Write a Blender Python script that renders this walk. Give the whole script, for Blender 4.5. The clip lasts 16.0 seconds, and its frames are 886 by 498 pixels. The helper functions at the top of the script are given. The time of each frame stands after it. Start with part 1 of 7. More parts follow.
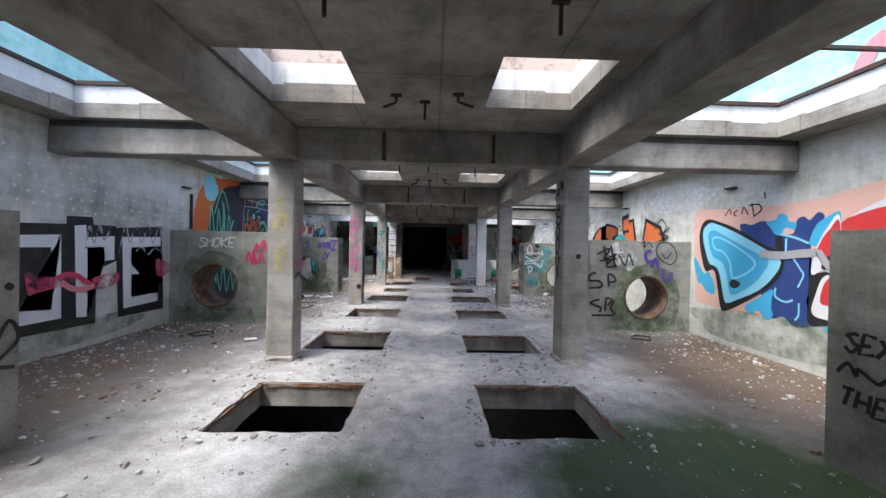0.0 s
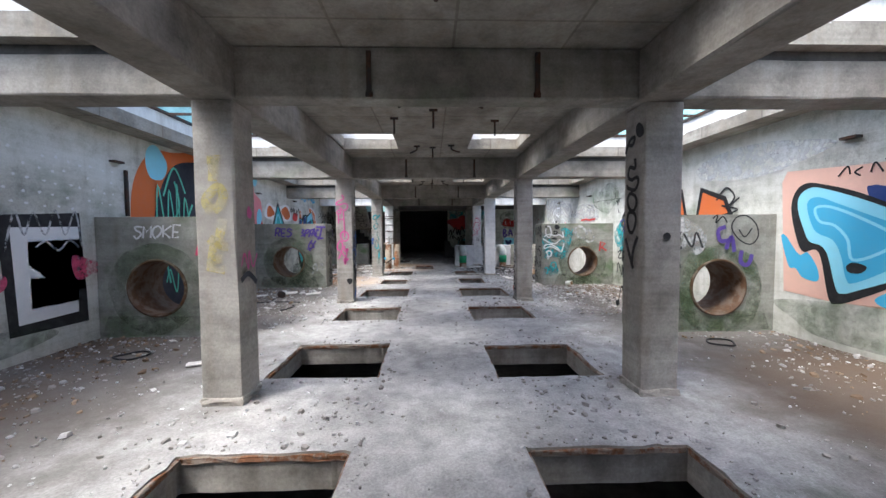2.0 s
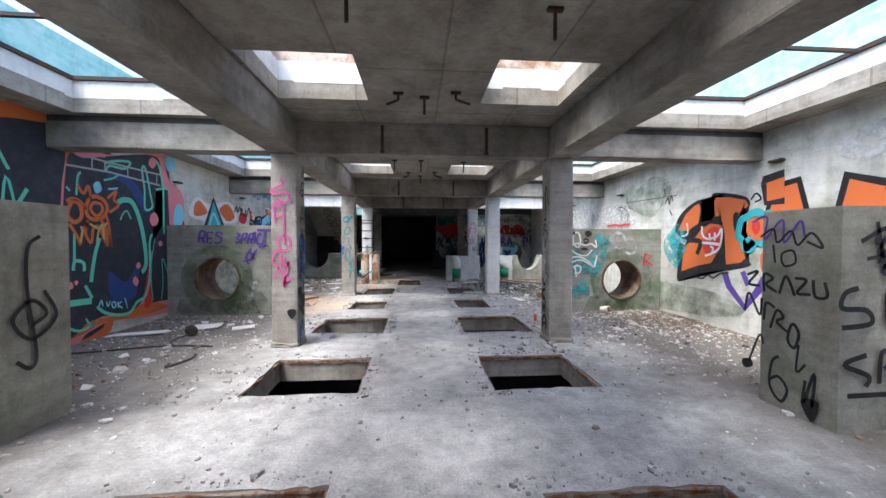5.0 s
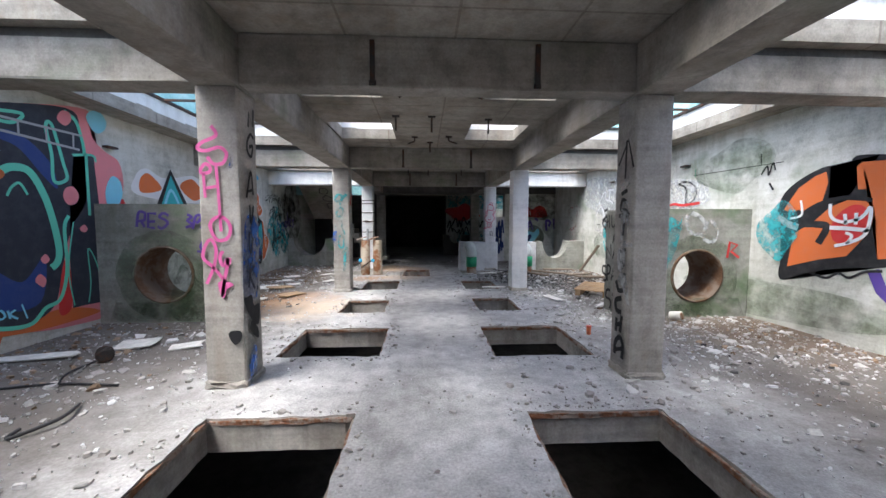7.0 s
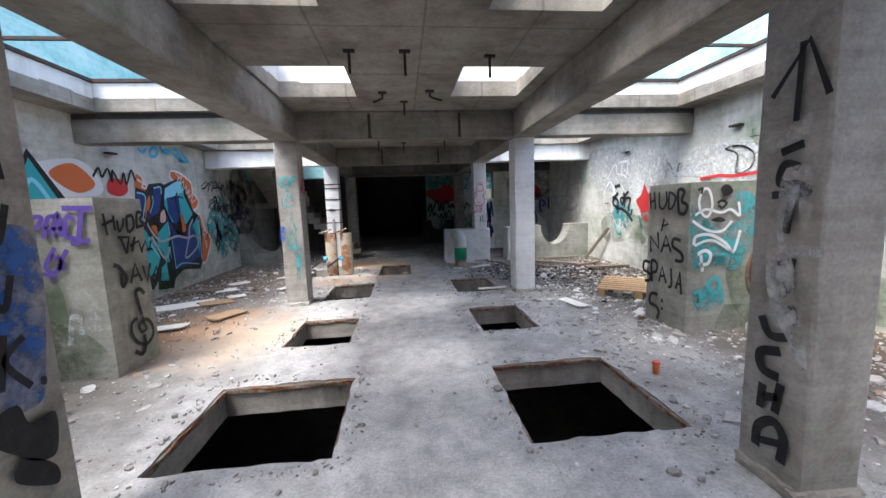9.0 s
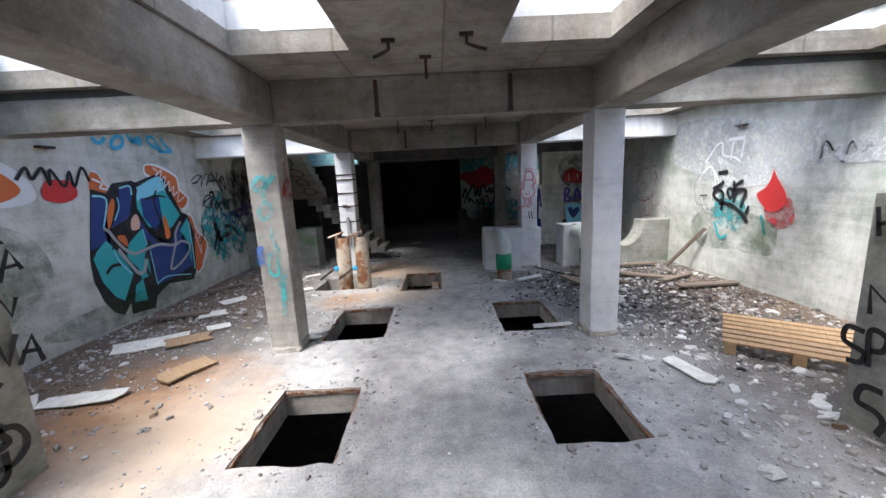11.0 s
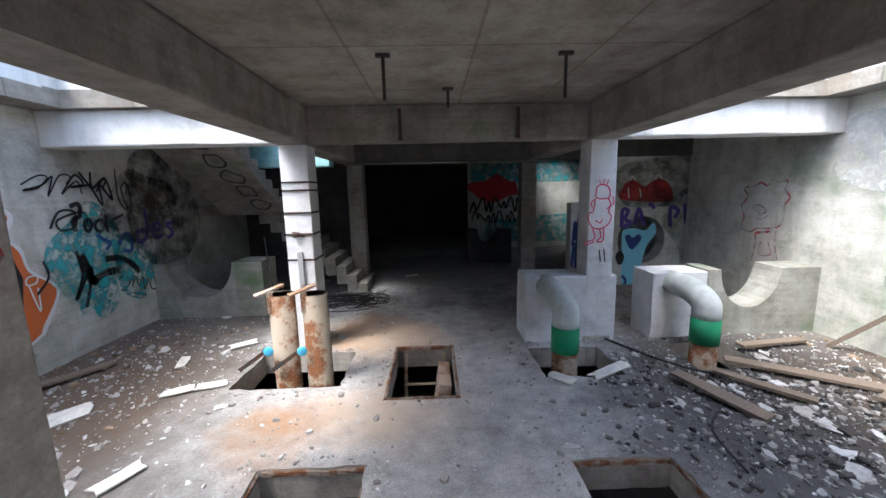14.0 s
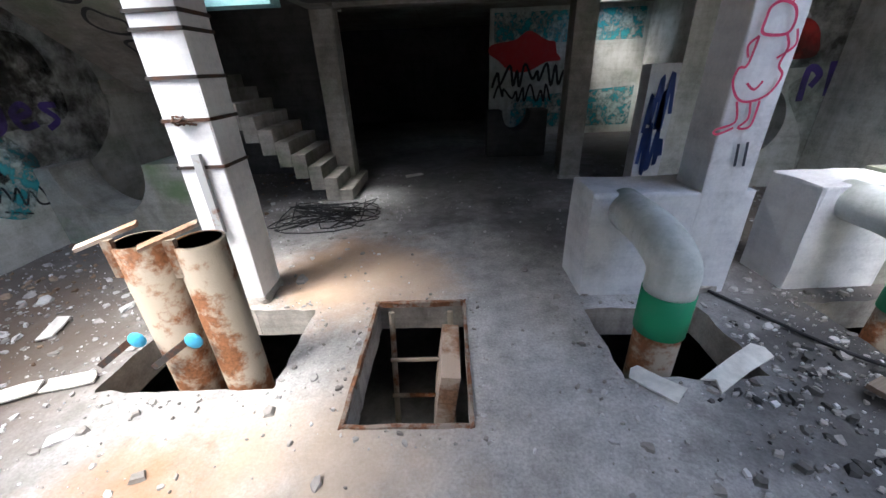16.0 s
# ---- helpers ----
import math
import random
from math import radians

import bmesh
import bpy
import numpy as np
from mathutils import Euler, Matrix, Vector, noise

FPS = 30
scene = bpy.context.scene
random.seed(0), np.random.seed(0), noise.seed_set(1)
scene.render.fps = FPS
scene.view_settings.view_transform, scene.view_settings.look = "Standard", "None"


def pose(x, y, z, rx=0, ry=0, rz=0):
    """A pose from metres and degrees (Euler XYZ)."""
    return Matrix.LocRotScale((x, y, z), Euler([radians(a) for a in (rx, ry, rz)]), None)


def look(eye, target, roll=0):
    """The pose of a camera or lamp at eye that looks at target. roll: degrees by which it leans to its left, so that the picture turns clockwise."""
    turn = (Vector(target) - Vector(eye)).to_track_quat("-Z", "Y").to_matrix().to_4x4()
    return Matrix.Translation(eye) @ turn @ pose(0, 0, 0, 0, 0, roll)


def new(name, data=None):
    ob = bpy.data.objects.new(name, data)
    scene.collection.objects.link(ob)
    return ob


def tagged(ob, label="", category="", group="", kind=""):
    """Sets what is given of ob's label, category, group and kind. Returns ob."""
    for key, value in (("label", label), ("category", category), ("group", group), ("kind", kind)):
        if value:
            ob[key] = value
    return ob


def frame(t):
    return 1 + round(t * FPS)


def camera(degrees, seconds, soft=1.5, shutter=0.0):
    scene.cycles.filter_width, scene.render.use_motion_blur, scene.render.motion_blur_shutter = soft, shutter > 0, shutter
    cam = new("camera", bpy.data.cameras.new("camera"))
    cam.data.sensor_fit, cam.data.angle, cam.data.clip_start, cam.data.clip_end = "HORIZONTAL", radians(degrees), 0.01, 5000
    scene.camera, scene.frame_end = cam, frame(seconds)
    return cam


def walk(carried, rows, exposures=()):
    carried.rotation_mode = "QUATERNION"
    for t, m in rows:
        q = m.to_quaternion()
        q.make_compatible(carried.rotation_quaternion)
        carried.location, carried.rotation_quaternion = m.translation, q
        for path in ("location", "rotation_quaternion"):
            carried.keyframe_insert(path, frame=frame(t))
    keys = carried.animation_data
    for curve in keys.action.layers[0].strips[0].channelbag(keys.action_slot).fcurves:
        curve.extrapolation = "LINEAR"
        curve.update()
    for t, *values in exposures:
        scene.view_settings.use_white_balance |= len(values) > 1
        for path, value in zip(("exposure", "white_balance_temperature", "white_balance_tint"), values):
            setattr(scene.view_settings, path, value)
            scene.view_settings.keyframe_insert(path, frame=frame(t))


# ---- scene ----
cam = camera(101.1, 16.0)
PATH = [
    (0, (-0.036, 0.157, 1.562), (0.015, 2.156, 1.546), 1.2),
    (0.5, (-0.116, 0.563, 1.545), (-0.054, 2.56, 1.446), 0.3),
    (1, (-0.197, 0.946, 1.538), (-0.117, 2.94, 1.415), 0.2),
    (1.5, (-0.18, 1.39, 1.533), (-0.113, 3.388, 1.457), -0.4),
    (2, (-0.2, 1.798, 1.517), (-0.136, 3.795, 1.422), -0.4),
    (2.5, (-0.26, 2.242, 1.516), (-0.139, 4.236, 1.415), -0.6),
    (3, (-0.224, 2.761, 1.548), (-0.036, 4.747, 1.405), -1.5),
    (3.5, (-0.186, 3.206, 1.504), (-0.097, 5.204, 1.473), -0.1),
    (5.8, (-0.27, 5.29, 1.47), (-0.105, 7.282, 1.418), 0.2),
    (6, (-0.245, 5.483, 1.471), (-0.142, 7.48, 1.433), -0.4),
    (6.5, (-0.239, 5.893, 1.466), (-0.152, 7.889, 1.367), -0.3),
    (7, (-0.274, 6.355, 1.48), (-0.172, 8.347, 1.342), 0.1),
    (7.5, (-0.262, 6.779, 1.492), (-0.141, 8.766, 1.302), -1.2),
    (8, (-0.215, 7.239, 1.528), (-0.052, 9.224, 1.348), -0.3),
    (8.5, (-0.242, 7.747, 1.541), (-0.052, 9.722, 1.295), -1.3),
    (9, (-0.252, 8.167, 1.572), (-0.044, 10.142, 1.333), -2.1),
    (9.5, (-0.22, 8.626, 1.686), (-0.103, 10.606, 1.435), -2.1),
    (9.7, (-0.199, 8.826, 1.7), (-0.157, 10.812, 1.465), -0.5),
    (11.8, (-0.097, 10.947, 2.029), (-0.088, 12.904, 1.616), -3.7),
    (12, (-0.134, 11.178, 1.99), (-0.116, 13.147, 1.636), -3.3),
    (12.5, (-0.145, 11.696, 2.051), (-0.177, 13.657, 1.659), -1.8),
    (13, (-0.207, 12.166, 2.12), (-0.199, 14.139, 1.793), -2.8),
    (13.5, (-0.234, 12.688, 2.108), (-0.149, 14.661, 1.786), -0.5),
    (14, (-0.348, 13.248, 2.052), (-0.297, 15.223, 1.738), -1.3),
    (14.5, (-0.244, 13.779, 2.057), (-0.169, 15.757, 1.769), -0.9),
    (15, (-0.186, 14.256, 2.067), (-0.22, 16.231, 1.755), -3.0),
    (15.5, (-0.177, 14.767, 1.893), (-0.22, 16.708, 1.41), -4.5),
    (16, (-0.21, 15.239, 1.805), (-0.267, 17.03, 0.918), -2.5),
]
EXPOSURES = [(0, 1.62, 5700, 7), (3.5, 1.85, 5750, 7), (6, 1.8, 5700, 7), (9.5, 1.95, 5750, 7), (12, 1.87, 5650, 7), (14, 2.22, 5650, 7), (16, 2.6, 5700, 7)]
walk(cam, [(t, look(eye, target, roll)) for t, eye, target, roll in PATH], EXPOSURES)


# ---- world and light ----
SUN_EL, SUN_AZ = 62, 232
world = bpy.data.worlds.new("overcast_sky")
scene.world = world
world.use_nodes = True
wn = world.node_tree
sky = wn.nodes.new("ShaderNodeTexSky")
sky.sky_type, sky.sun_disc = "NISHITA", False
sky.sun_elevation, sky.sun_rotation = radians(SUN_EL), radians(SUN_AZ)
sky.air_density, sky.dust_density = 1.0, 7.0
wn.nodes["Background"].inputs[1].default_value = 0.15
wn.links.new(sky.outputs[0], wn.nodes["Background"].inputs[0])
sun = new("sun", bpy.data.lights.new("sun", "SUN"))
sun.data.energy, sun.data.angle, sun.data.color = 0.6, radians(13), (1.0, 0.94, 0.86)
sd = Vector((math.sin(radians(SUN_AZ)) * math.cos(radians(SUN_EL)), math.cos(radians(SUN_AZ)) * math.cos(radians(SUN_EL)), math.sin(radians(SUN_EL))))
sun.matrix_world = look(sd * 30, (0, 0, 0))


# ---- materials ----
def nodes_of(name):
    m = bpy.data.materials.new(name)
    m.use_nodes = True
    return m, m.node_tree, m.node_tree.nodes["Principled BSDF"]


def noise_at(nt, scale, detail=6, rough=0.6, coord=None):
    n = nt.nodes.new("ShaderNodeTexNoise")
    n.inputs["Scale"].default_value, n.inputs["Detail"].default_value, n.inputs["Roughness"].default_value = scale, detail, rough
    if coord:
        nt.links.new(coord, n.inputs["Vector"])
    return n.outputs["Fac"]


def ramp(nt, fac, *stops):
    r = nt.nodes.new("ShaderNodeValToRGB")
    e = r.color_ramp.elements
    while len(e) < len(stops):
        e.new(0.5)
    for k, (p, c) in enumerate(stops):
        e[k].position, e[k].color = p, (*c, 1) if isinstance(c, tuple) else (c, c, c, 1)
    nt.links.new(fac, r.inputs[0])
    return r.outputs[0]


def mixed(nt, fac, a, b, mode="MIX"):
    m = nt.nodes.new("ShaderNodeMix")
    m.data_type, m.blend_type = "RGBA", mode
    for slot, v in ((0, fac), (6, a), (7, b)):
        if isinstance(v, (int, float)):
            m.inputs[slot].default_value = v
        elif isinstance(v, tuple):
            m.inputs[slot].default_value = (*v, 1)
        else:
            nt.links.new(v, m.inputs[slot])
    return m.outputs[2]


def world_place(nt):
    return nt.nodes.new("ShaderNodeNewGeometry").outputs["Position"]


def finish(nt, bsdf, col, rough, bump_fac=None, bump=0.3, dist=0.01, metal=0.0):
    if isinstance(col, tuple):
        bsdf.inputs["Base Color"].default_value = (*col, 1)
    else:
        nt.links.new(col, bsdf.inputs["Base Color"])
    bsdf.inputs["Roughness"].default_value, bsdf.inputs["Metallic"].default_value = rough, metal
    bsdf.inputs["Specular IOR Level"].default_value = 0.3
    if bump_fac is not None:
        b = nt.nodes.new("ShaderNodeBump")
        b.inputs["Strength"].default_value, b.inputs["Distance"].default_value = bump, dist
        nt.links.new(bump_fac, b.inputs["Height"])
        nt.links.new(b.outputs[0], bsdf.inputs["Normal"])


def stretched(nt, co, sx, sy, sz):
    m = nt.nodes.new("ShaderNodeMapping")
    m.inputs["Scale"].default_value = (sx, sy, sz)
    nt.links.new(co, m.inputs["Vector"])
    return m.outputs[0]


def concrete(name, dark, mid, light, algae=0.0, stain=(0.16, 0.13, 0.09), drips=0.35, seams=False):
    """Cast concrete: cloudy tone, pores, run-off streaks and, in places, algae."""
    m, nt, b = nodes_of(name)
    co = world_place(nt)
    big, fine = noise_at(nt, 1.1, 5, 0.6, co), noise_at(nt, 45, 5, 0.7, co)
    col = ramp(nt, big, (0.28, dark), (0.5, mid), (0.74, light))
    col = mixed(nt, 0.3, col, ramp(nt, fine, (0.3, 0.25), (0.7, 0.78)), "OVERLAY")
    marks = noise_at(nt, 1.0, 3, 0.6, stretched(nt, co, 0.5, 0.5, 13))
    col = mixed(nt, 0.16, col, ramp(nt, marks, (0.35, 0.2), (0.6, 0.7)), "OVERLAY")
    blots = noise_at(nt, 4.5, 6, 0.7, co)
    col = mixed(nt, 0.4, col, ramp(nt, blots, (0.32, 0.15), (0.55, 0.6)), "OVERLAY")
    if seams:
        br = nt.nodes.new("ShaderNodeTexBrick")
        br.offset = 0.0
        br.inputs["Scale"].default_value, br.inputs["Mortar Size"].default_value, br.inputs["Brick Width"].default_value, br.inputs["Row Height"].default_value = 1.0, 0.012, 0.95, 1.15
        nt.links.new(co, br.inputs["Vector"])
        br.inputs["Color1"].default_value, br.inputs["Color2"].default_value, br.inputs["Mortar"].default_value = (0.5, 0.5, 0.5, 1), (0.62, 0.62, 0.6, 1), (0.18, 0.16, 0.13, 1)
        col = mixed(nt, 0.4, col, br.outputs["Color"], "OVERLAY")
    streak = noise_at(nt, 1.0, 4, 0.6, stretched(nt, co, 5, 5, 0.5))
    col = mixed(nt, ramp(nt, streak, (0.52, 0.0), (0.72, drips)), col, stain)
    if algae:
        grow = noise_at(nt, 0.9, 4, 0.6, stretched(nt, co, 1, 1, 1.4))
        col = mixed(nt, ramp(nt, grow, (0.56, 0.0), (0.72, algae)), col, (0.10, 0.17, 0.07))
    finish(nt, b, col, 0.9, mixed(nt, 0.5, fine, noise_at(nt, 8, 5, 0.6, co)), 0.35, 0.012)
    return m


def paint(name, col, rough=0.6, wear=0.25):
    """Sprayed paint that the wall's tone shows through in places."""
    m, nt, b = nodes_of(name)
    co = world_place(nt)
    f = noise_at(nt, 7, 6, 0.7, co)
    dull = tuple(0.55 * c + 0.12 for c in col)
    c = mixed(nt, ramp(nt, f, (0.45, 0.0), (0.75, wear)), col, dull)
    finish(nt, b, c, rough, noise_at(nt, 60, 3, 0.6, co), 0.15, 0.004)
    return m


def plain(name, col, rough=0.7, metal=0.0, var=0.3, scale=12):
    m, nt, b = nodes_of(name)
    tc = nt.nodes.new("ShaderNodeTexCoord").outputs["Object"]
    f = noise_at(nt, scale, 6, 0.65, tc)
    lo, hi = tuple(c * (1 - var) for c in col), tuple(min(1, c * (1 + var)) for c in col)
    finish(nt, b, ramp(nt, f, (0.3, lo), (0.7, hi)), rough, f, 0.25, 0.006, metal)
    return m


def rust(name, base, rusty=(0.22, 0.085, 0.03), amount=0.6, scale=5):
    m, nt, b = nodes_of(name)
    co = world_place(nt)
    f, g = noise_at(nt, scale, 7, 0.7, co), noise_at(nt, 40, 4, 0.6, co)
    c = mixed(nt, ramp(nt, f, (0.62 - 0.3 * amount, 0.0), (0.72 - 0.3 * amount, 1.0)), base, ramp(nt, g, (0.3, tuple(v * 0.5 for v in rusty)), (0.7, rusty)))
    finish(nt, b, c, 0.75, g, 0.4, 0.006)
    return m


def wood(name, a, c2):
    m, nt, b = nodes_of(name)
    tc = nt.nodes.new("ShaderNodeTexCoord").outputs["Object"]
    g = noise_at(nt, 4, 6, 0.7, stretched(nt, tc, 14, 1.0, 14))
    r = nt.nodes.new("ShaderNodeObjectInfo").outputs["Random"]
    col = mixed(nt, ramp(nt, r, (0, 0.0), (1, 0.35)), ramp(nt, g, (0.3, a), (0.7, c2)), (0.18, 0.15, 0.12))
    finish(nt, b, col, 0.8, g, 0.3, 0.004)
    return m


def shards(name, *cols):
    """Loose rubble, each piece with its own tone."""
    m, nt, b = nodes_of(name)
    r = nt.nodes.new("ShaderNodeNewGeometry").outputs["Random Per Island"]
    stops = [(k / max(1, len(cols) - 1), c) for k, c in enumerate(cols)]
    c = mixed(nt, 0.4, ramp(nt, r, *stops), ramp(nt, noise_at(nt, 30, 4, 0.6, world_place(nt)), (0.3, 0.25), (0.7, 0.75)), "OVERLAY")
    finish(nt, b, c, 0.85)
    return m


def blot(nt, co, x, y, r, soft, z=0.0):
    """1 inside a ragged round patch of the floor."""
    d = nt.nodes.new("ShaderNodeVectorMath")
    d.operation = "DISTANCE"
    nt.links.new(co, d.inputs[0])
    d.inputs[1].default_value = (x, y, z)
    a = nt.nodes.new("ShaderNodeMath")
    a.operation = "MULTIPLY_ADD"
    nt.links.new(noise_at(nt, 1.6, 5, 0.65, co), a.inputs[0])
    a.inputs[1].default_value = -2.2 * soft
    nt.links.new(d.outputs["Value"], a.inputs[2])
    mr = nt.nodes.new("ShaderNodeMapRange")
    mr.inputs["From Min"].default_value, mr.inputs["From Max"].default_value = r - 1.1 * soft, r - 1.1 * soft - soft
    nt.links.new(a.outputs[0], mr.inputs["Value"])
    return mr.outputs[0]


def floor_material():
    m, nt, b = nodes_of("dusty_concrete_floor")
    co = world_place(nt)
    big, mid, fine = noise_at(nt, 0.9, 6, 0.65, co), noise_at(nt, 5, 6, 0.7, co), noise_at(nt, 55, 4, 0.7, co)
    col = ramp(nt, big, (0.28, (0.27, 0.265, 0.26)), (0.5, (0.42, 0.415, 0.41)), (0.72, (0.54, 0.535, 0.53)))
    col = mixed(nt, 0.4, col, ramp(nt, mid, (0.3, 0.12), (0.66, 0.78)), "OVERLAY")
    col = mixed(nt, 0.36, col, ramp(nt, fine, (0.3, 0.15), (0.7, 0.85)), "OVERLAY")
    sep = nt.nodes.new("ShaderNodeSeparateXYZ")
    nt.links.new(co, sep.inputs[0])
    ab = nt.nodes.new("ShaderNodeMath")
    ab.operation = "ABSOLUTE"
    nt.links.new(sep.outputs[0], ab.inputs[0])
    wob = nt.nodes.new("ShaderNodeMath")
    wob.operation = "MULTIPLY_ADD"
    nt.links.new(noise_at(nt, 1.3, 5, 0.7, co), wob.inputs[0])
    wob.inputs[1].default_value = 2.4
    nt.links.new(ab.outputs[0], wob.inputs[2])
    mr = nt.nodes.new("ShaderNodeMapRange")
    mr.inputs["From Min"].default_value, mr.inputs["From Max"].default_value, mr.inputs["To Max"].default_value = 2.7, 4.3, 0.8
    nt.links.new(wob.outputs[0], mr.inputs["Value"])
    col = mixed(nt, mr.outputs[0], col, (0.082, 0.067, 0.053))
    # the black blots darken the rubble ground and, past y 19, paint the hall's shade
    dirt, moss, soot_shade, iron, sun_pool = (0.115, 0.078, 0.05), (0.03, 0.062, 0.012), (0.045, 0.044, 0.044), (0.33, 0.17, 0.07), (0.52, 0.42, 0.32)
    # pale blots and some ochre ones paint pools of warm rooflight on the floor
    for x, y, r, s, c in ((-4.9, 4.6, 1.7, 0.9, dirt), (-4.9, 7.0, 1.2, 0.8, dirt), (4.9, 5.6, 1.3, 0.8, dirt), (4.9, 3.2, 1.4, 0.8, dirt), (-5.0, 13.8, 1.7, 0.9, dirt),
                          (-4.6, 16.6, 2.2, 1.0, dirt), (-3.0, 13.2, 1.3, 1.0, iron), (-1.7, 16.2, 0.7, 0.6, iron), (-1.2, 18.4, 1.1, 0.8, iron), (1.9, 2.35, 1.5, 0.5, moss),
                          (-0.6, 2.6, 0.5, 0.5, moss), (3.0, 15.6, 2.3, 0.9, soot_shade), (3.0, 16.2, 1.9, 0.8, soot_shade), (3.2, 17.2, 1.8, 0.8, soot_shade), (1.0, 19.6, 1.4, 1.0, soot_shade), (-0.9, 18.3, 0.9, 0.7, sun_pool), (-0.8, 16.4, 0.8, 0.7, sun_pool), (-2.3, 12.9, 1.1, 0.8, sun_pool), (3.9, 4.8, 1.6, 0.8, dirt), (-4.6, 2.6, 1.8, 0.8, dirt),
                          (4.6, 11.0, 1.6, 0.9, dirt), (4.7, 15.6, 1.9, 0.9, dirt), (-0.2, 22.5, 3.2, 1.2, soot_shade)):
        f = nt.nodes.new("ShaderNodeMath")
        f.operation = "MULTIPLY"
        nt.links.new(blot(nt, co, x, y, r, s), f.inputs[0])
        f.inputs[1].default_value = 0.55 if c == soot_shade else 0.9 if c == moss else 0.7
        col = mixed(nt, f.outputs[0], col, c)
    finish(nt, b, col, 0.88, mixed(nt, 0.5, fine, mid), 0.5, 0.012)
    return m


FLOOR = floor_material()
CONC = concrete("cast_concrete", (0.15, 0.138, 0.12), (0.26, 0.243, 0.216), (0.39, 0.37, 0.336), 0.35)
CONC_COL = concrete("column_concrete", (0.24, 0.222, 0.20), (0.34, 0.322, 0.295), (0.45, 0.432, 0.405), 0.0, (0.24, 0.17, 0.11), drips=0.25)
CONC_CEIL = concrete("ceiling_concrete", (0.15, 0.136, 0.115), (0.27, 0.25, 0.218), (0.38, 0.36, 0.32), 0.0, (0.24, 0.18, 0.12), seams=True)
CONC_PIT = concrete("pit_edge_concrete", (0.22, 0.20, 0.175), (0.38, 0.355, 0.32), (0.52, 0.495, 0.455), 0.0, (0.08, 0.07, 0.06))
WALL = concrete("rendered_wall", (0.38, 0.385, 0.345), (0.56, 0.565, 0.52), (0.72, 0.725, 0.69), 0.45, (0.20, 0.19, 0.14), drips=0.3)
BLOCK = concrete("saddle_concrete", (0.19, 0.19, 0.165), (0.29, 0.29, 0.26), (0.40, 0.40, 0.37), 0.8, (0.15, 0.14, 0.09))
WHITE_COL = concrete("whitewashed_concrete", (0.55, 0.56, 0.58), (0.68, 0.69, 0.71), (0.78, 0.78, 0.79), 0.0, (0.34, 0.32, 0.28), drips=0.2)
UPSTAND = concrete("pale_upstand", (0.62, 0.62, 0.60), (0.74, 0.74, 0.72), (0.82, 0.82, 0.80), 0.0, (0.32, 0.29, 0.25), drips=0.4)
# Near-black base colour carries the darkness of the unlit hall and basement.
DARK = concrete("near_black_concrete", (0.05, 0.05, 0.05), (0.09, 0.088, 0.085), (0.13, 0.125, 0.12), 0.0, (0.03, 0.03, 0.03))
TEALWALL = concrete("teal_painted_wall", (0.26, 0.52, 0.53), (0.36, 0.62, 0.63), (0.50, 0.70, 0.70), 0.0, (0.40, 0.55, 0.55))
STEEL = rust("dark_rusty_steel", (0.045, 0.042, 0.04), (0.10, 0.05, 0.03), 0.5)
RUSTPIPE = rust("rusty_pipe", (0.34, 0.29, 0.23), (0.24, 0.10, 0.04), 0.45, 3.5)
FRAME = rust("rusty_skylight_frame", (0.55, 0.46, 0.39), (0.42, 0.25, 0.16), 0.5, 2.2)
PIPEIN = rust("pipe_sleeve", (0.17, 0.13, 0.10), (0.14, 0.075, 0.04), 0.6)


def mist(name, col, most=0.7, scale=5):
    """A thin sprayed or grown film with gaps in it."""
    m, nt, b = nodes_of(name)
    co = world_place(nt)
    a = ramp(nt, noise_at(nt, scale, 7, 0.7, co), (0.38, 0.0), (0.62, most))
    finish(nt, b, col, 0.85)
    nt.links.new(a, b.inputs["Alpha"])
    return m


K = {
    "mist_green": mist("algae_film", (0.11, 0.17, 0.075), 0.5, 3), "mist_teal": mist("teal_spray", (0.07, 0.42, 0.46), 0.85, 6), "mist_white": mist("white_spray", (0.75, 0.77, 0.78), 0.7, 7),
    "mist_yellow": mist("faded_yellow_spray", (0.58, 0.50, 0.18), 0.7, 6), "mist_blue": mist("blue_spray", (0.05, 0.14, 0.45), 0.9, 6),
    "mist_red": mist("red_spray", (0.50, 0.04, 0.05), 0.9, 6), "mist_pink": mist("pink_spray", (0.66, 0.10, 0.20), 0.9, 5), "mist_dark": mist("shade_film", (0.05, 0.045, 0.04), 0.75, 3),
    "black": paint("black_paint", (0.018, 0.018, 0.02)), "white": paint("white_paint", (0.75, 0.76, 0.77)), "pink": paint("pink_paint", (0.62, 0.12, 0.34)),
    "magenta": paint("crimson_paint", (0.55, 0.05, 0.13)), "blue": paint("sky_blue_paint", (0.08, 0.42, 0.68)), "pale": paint("pale_blue_paint", (0.28, 0.66, 0.82)),
    "navy": paint("navy_paint", (0.03, 0.06, 0.22)), "teal": paint("teal_paint", (0.06, 0.42, 0.46)), "mint": paint("mint_paint", (0.16, 0.62, 0.46)),
    "orange": paint("orange_paint", (0.62, 0.16, 0.045)), "salmon": paint("salmon_paint", (0.74, 0.47, 0.38)), "red": paint("red_paint", (0.58, 0.04, 0.04)),
    "purple": paint("violet_paint", (0.10, 0.06, 0.30)), "yellow": paint("faded_yellow_paint", (0.55, 0.47, 0.16), wear=0.8), "green": paint("green_paint", (0.03, 0.30, 0.14)),
    "dark": paint("charcoal_paint", (0.03, 0.035, 0.05)), "grey": paint("grey_paint", (0.40, 0.40, 0.41)), "rose": paint("rose_paint", (0.72, 0.25, 0.28)),
}


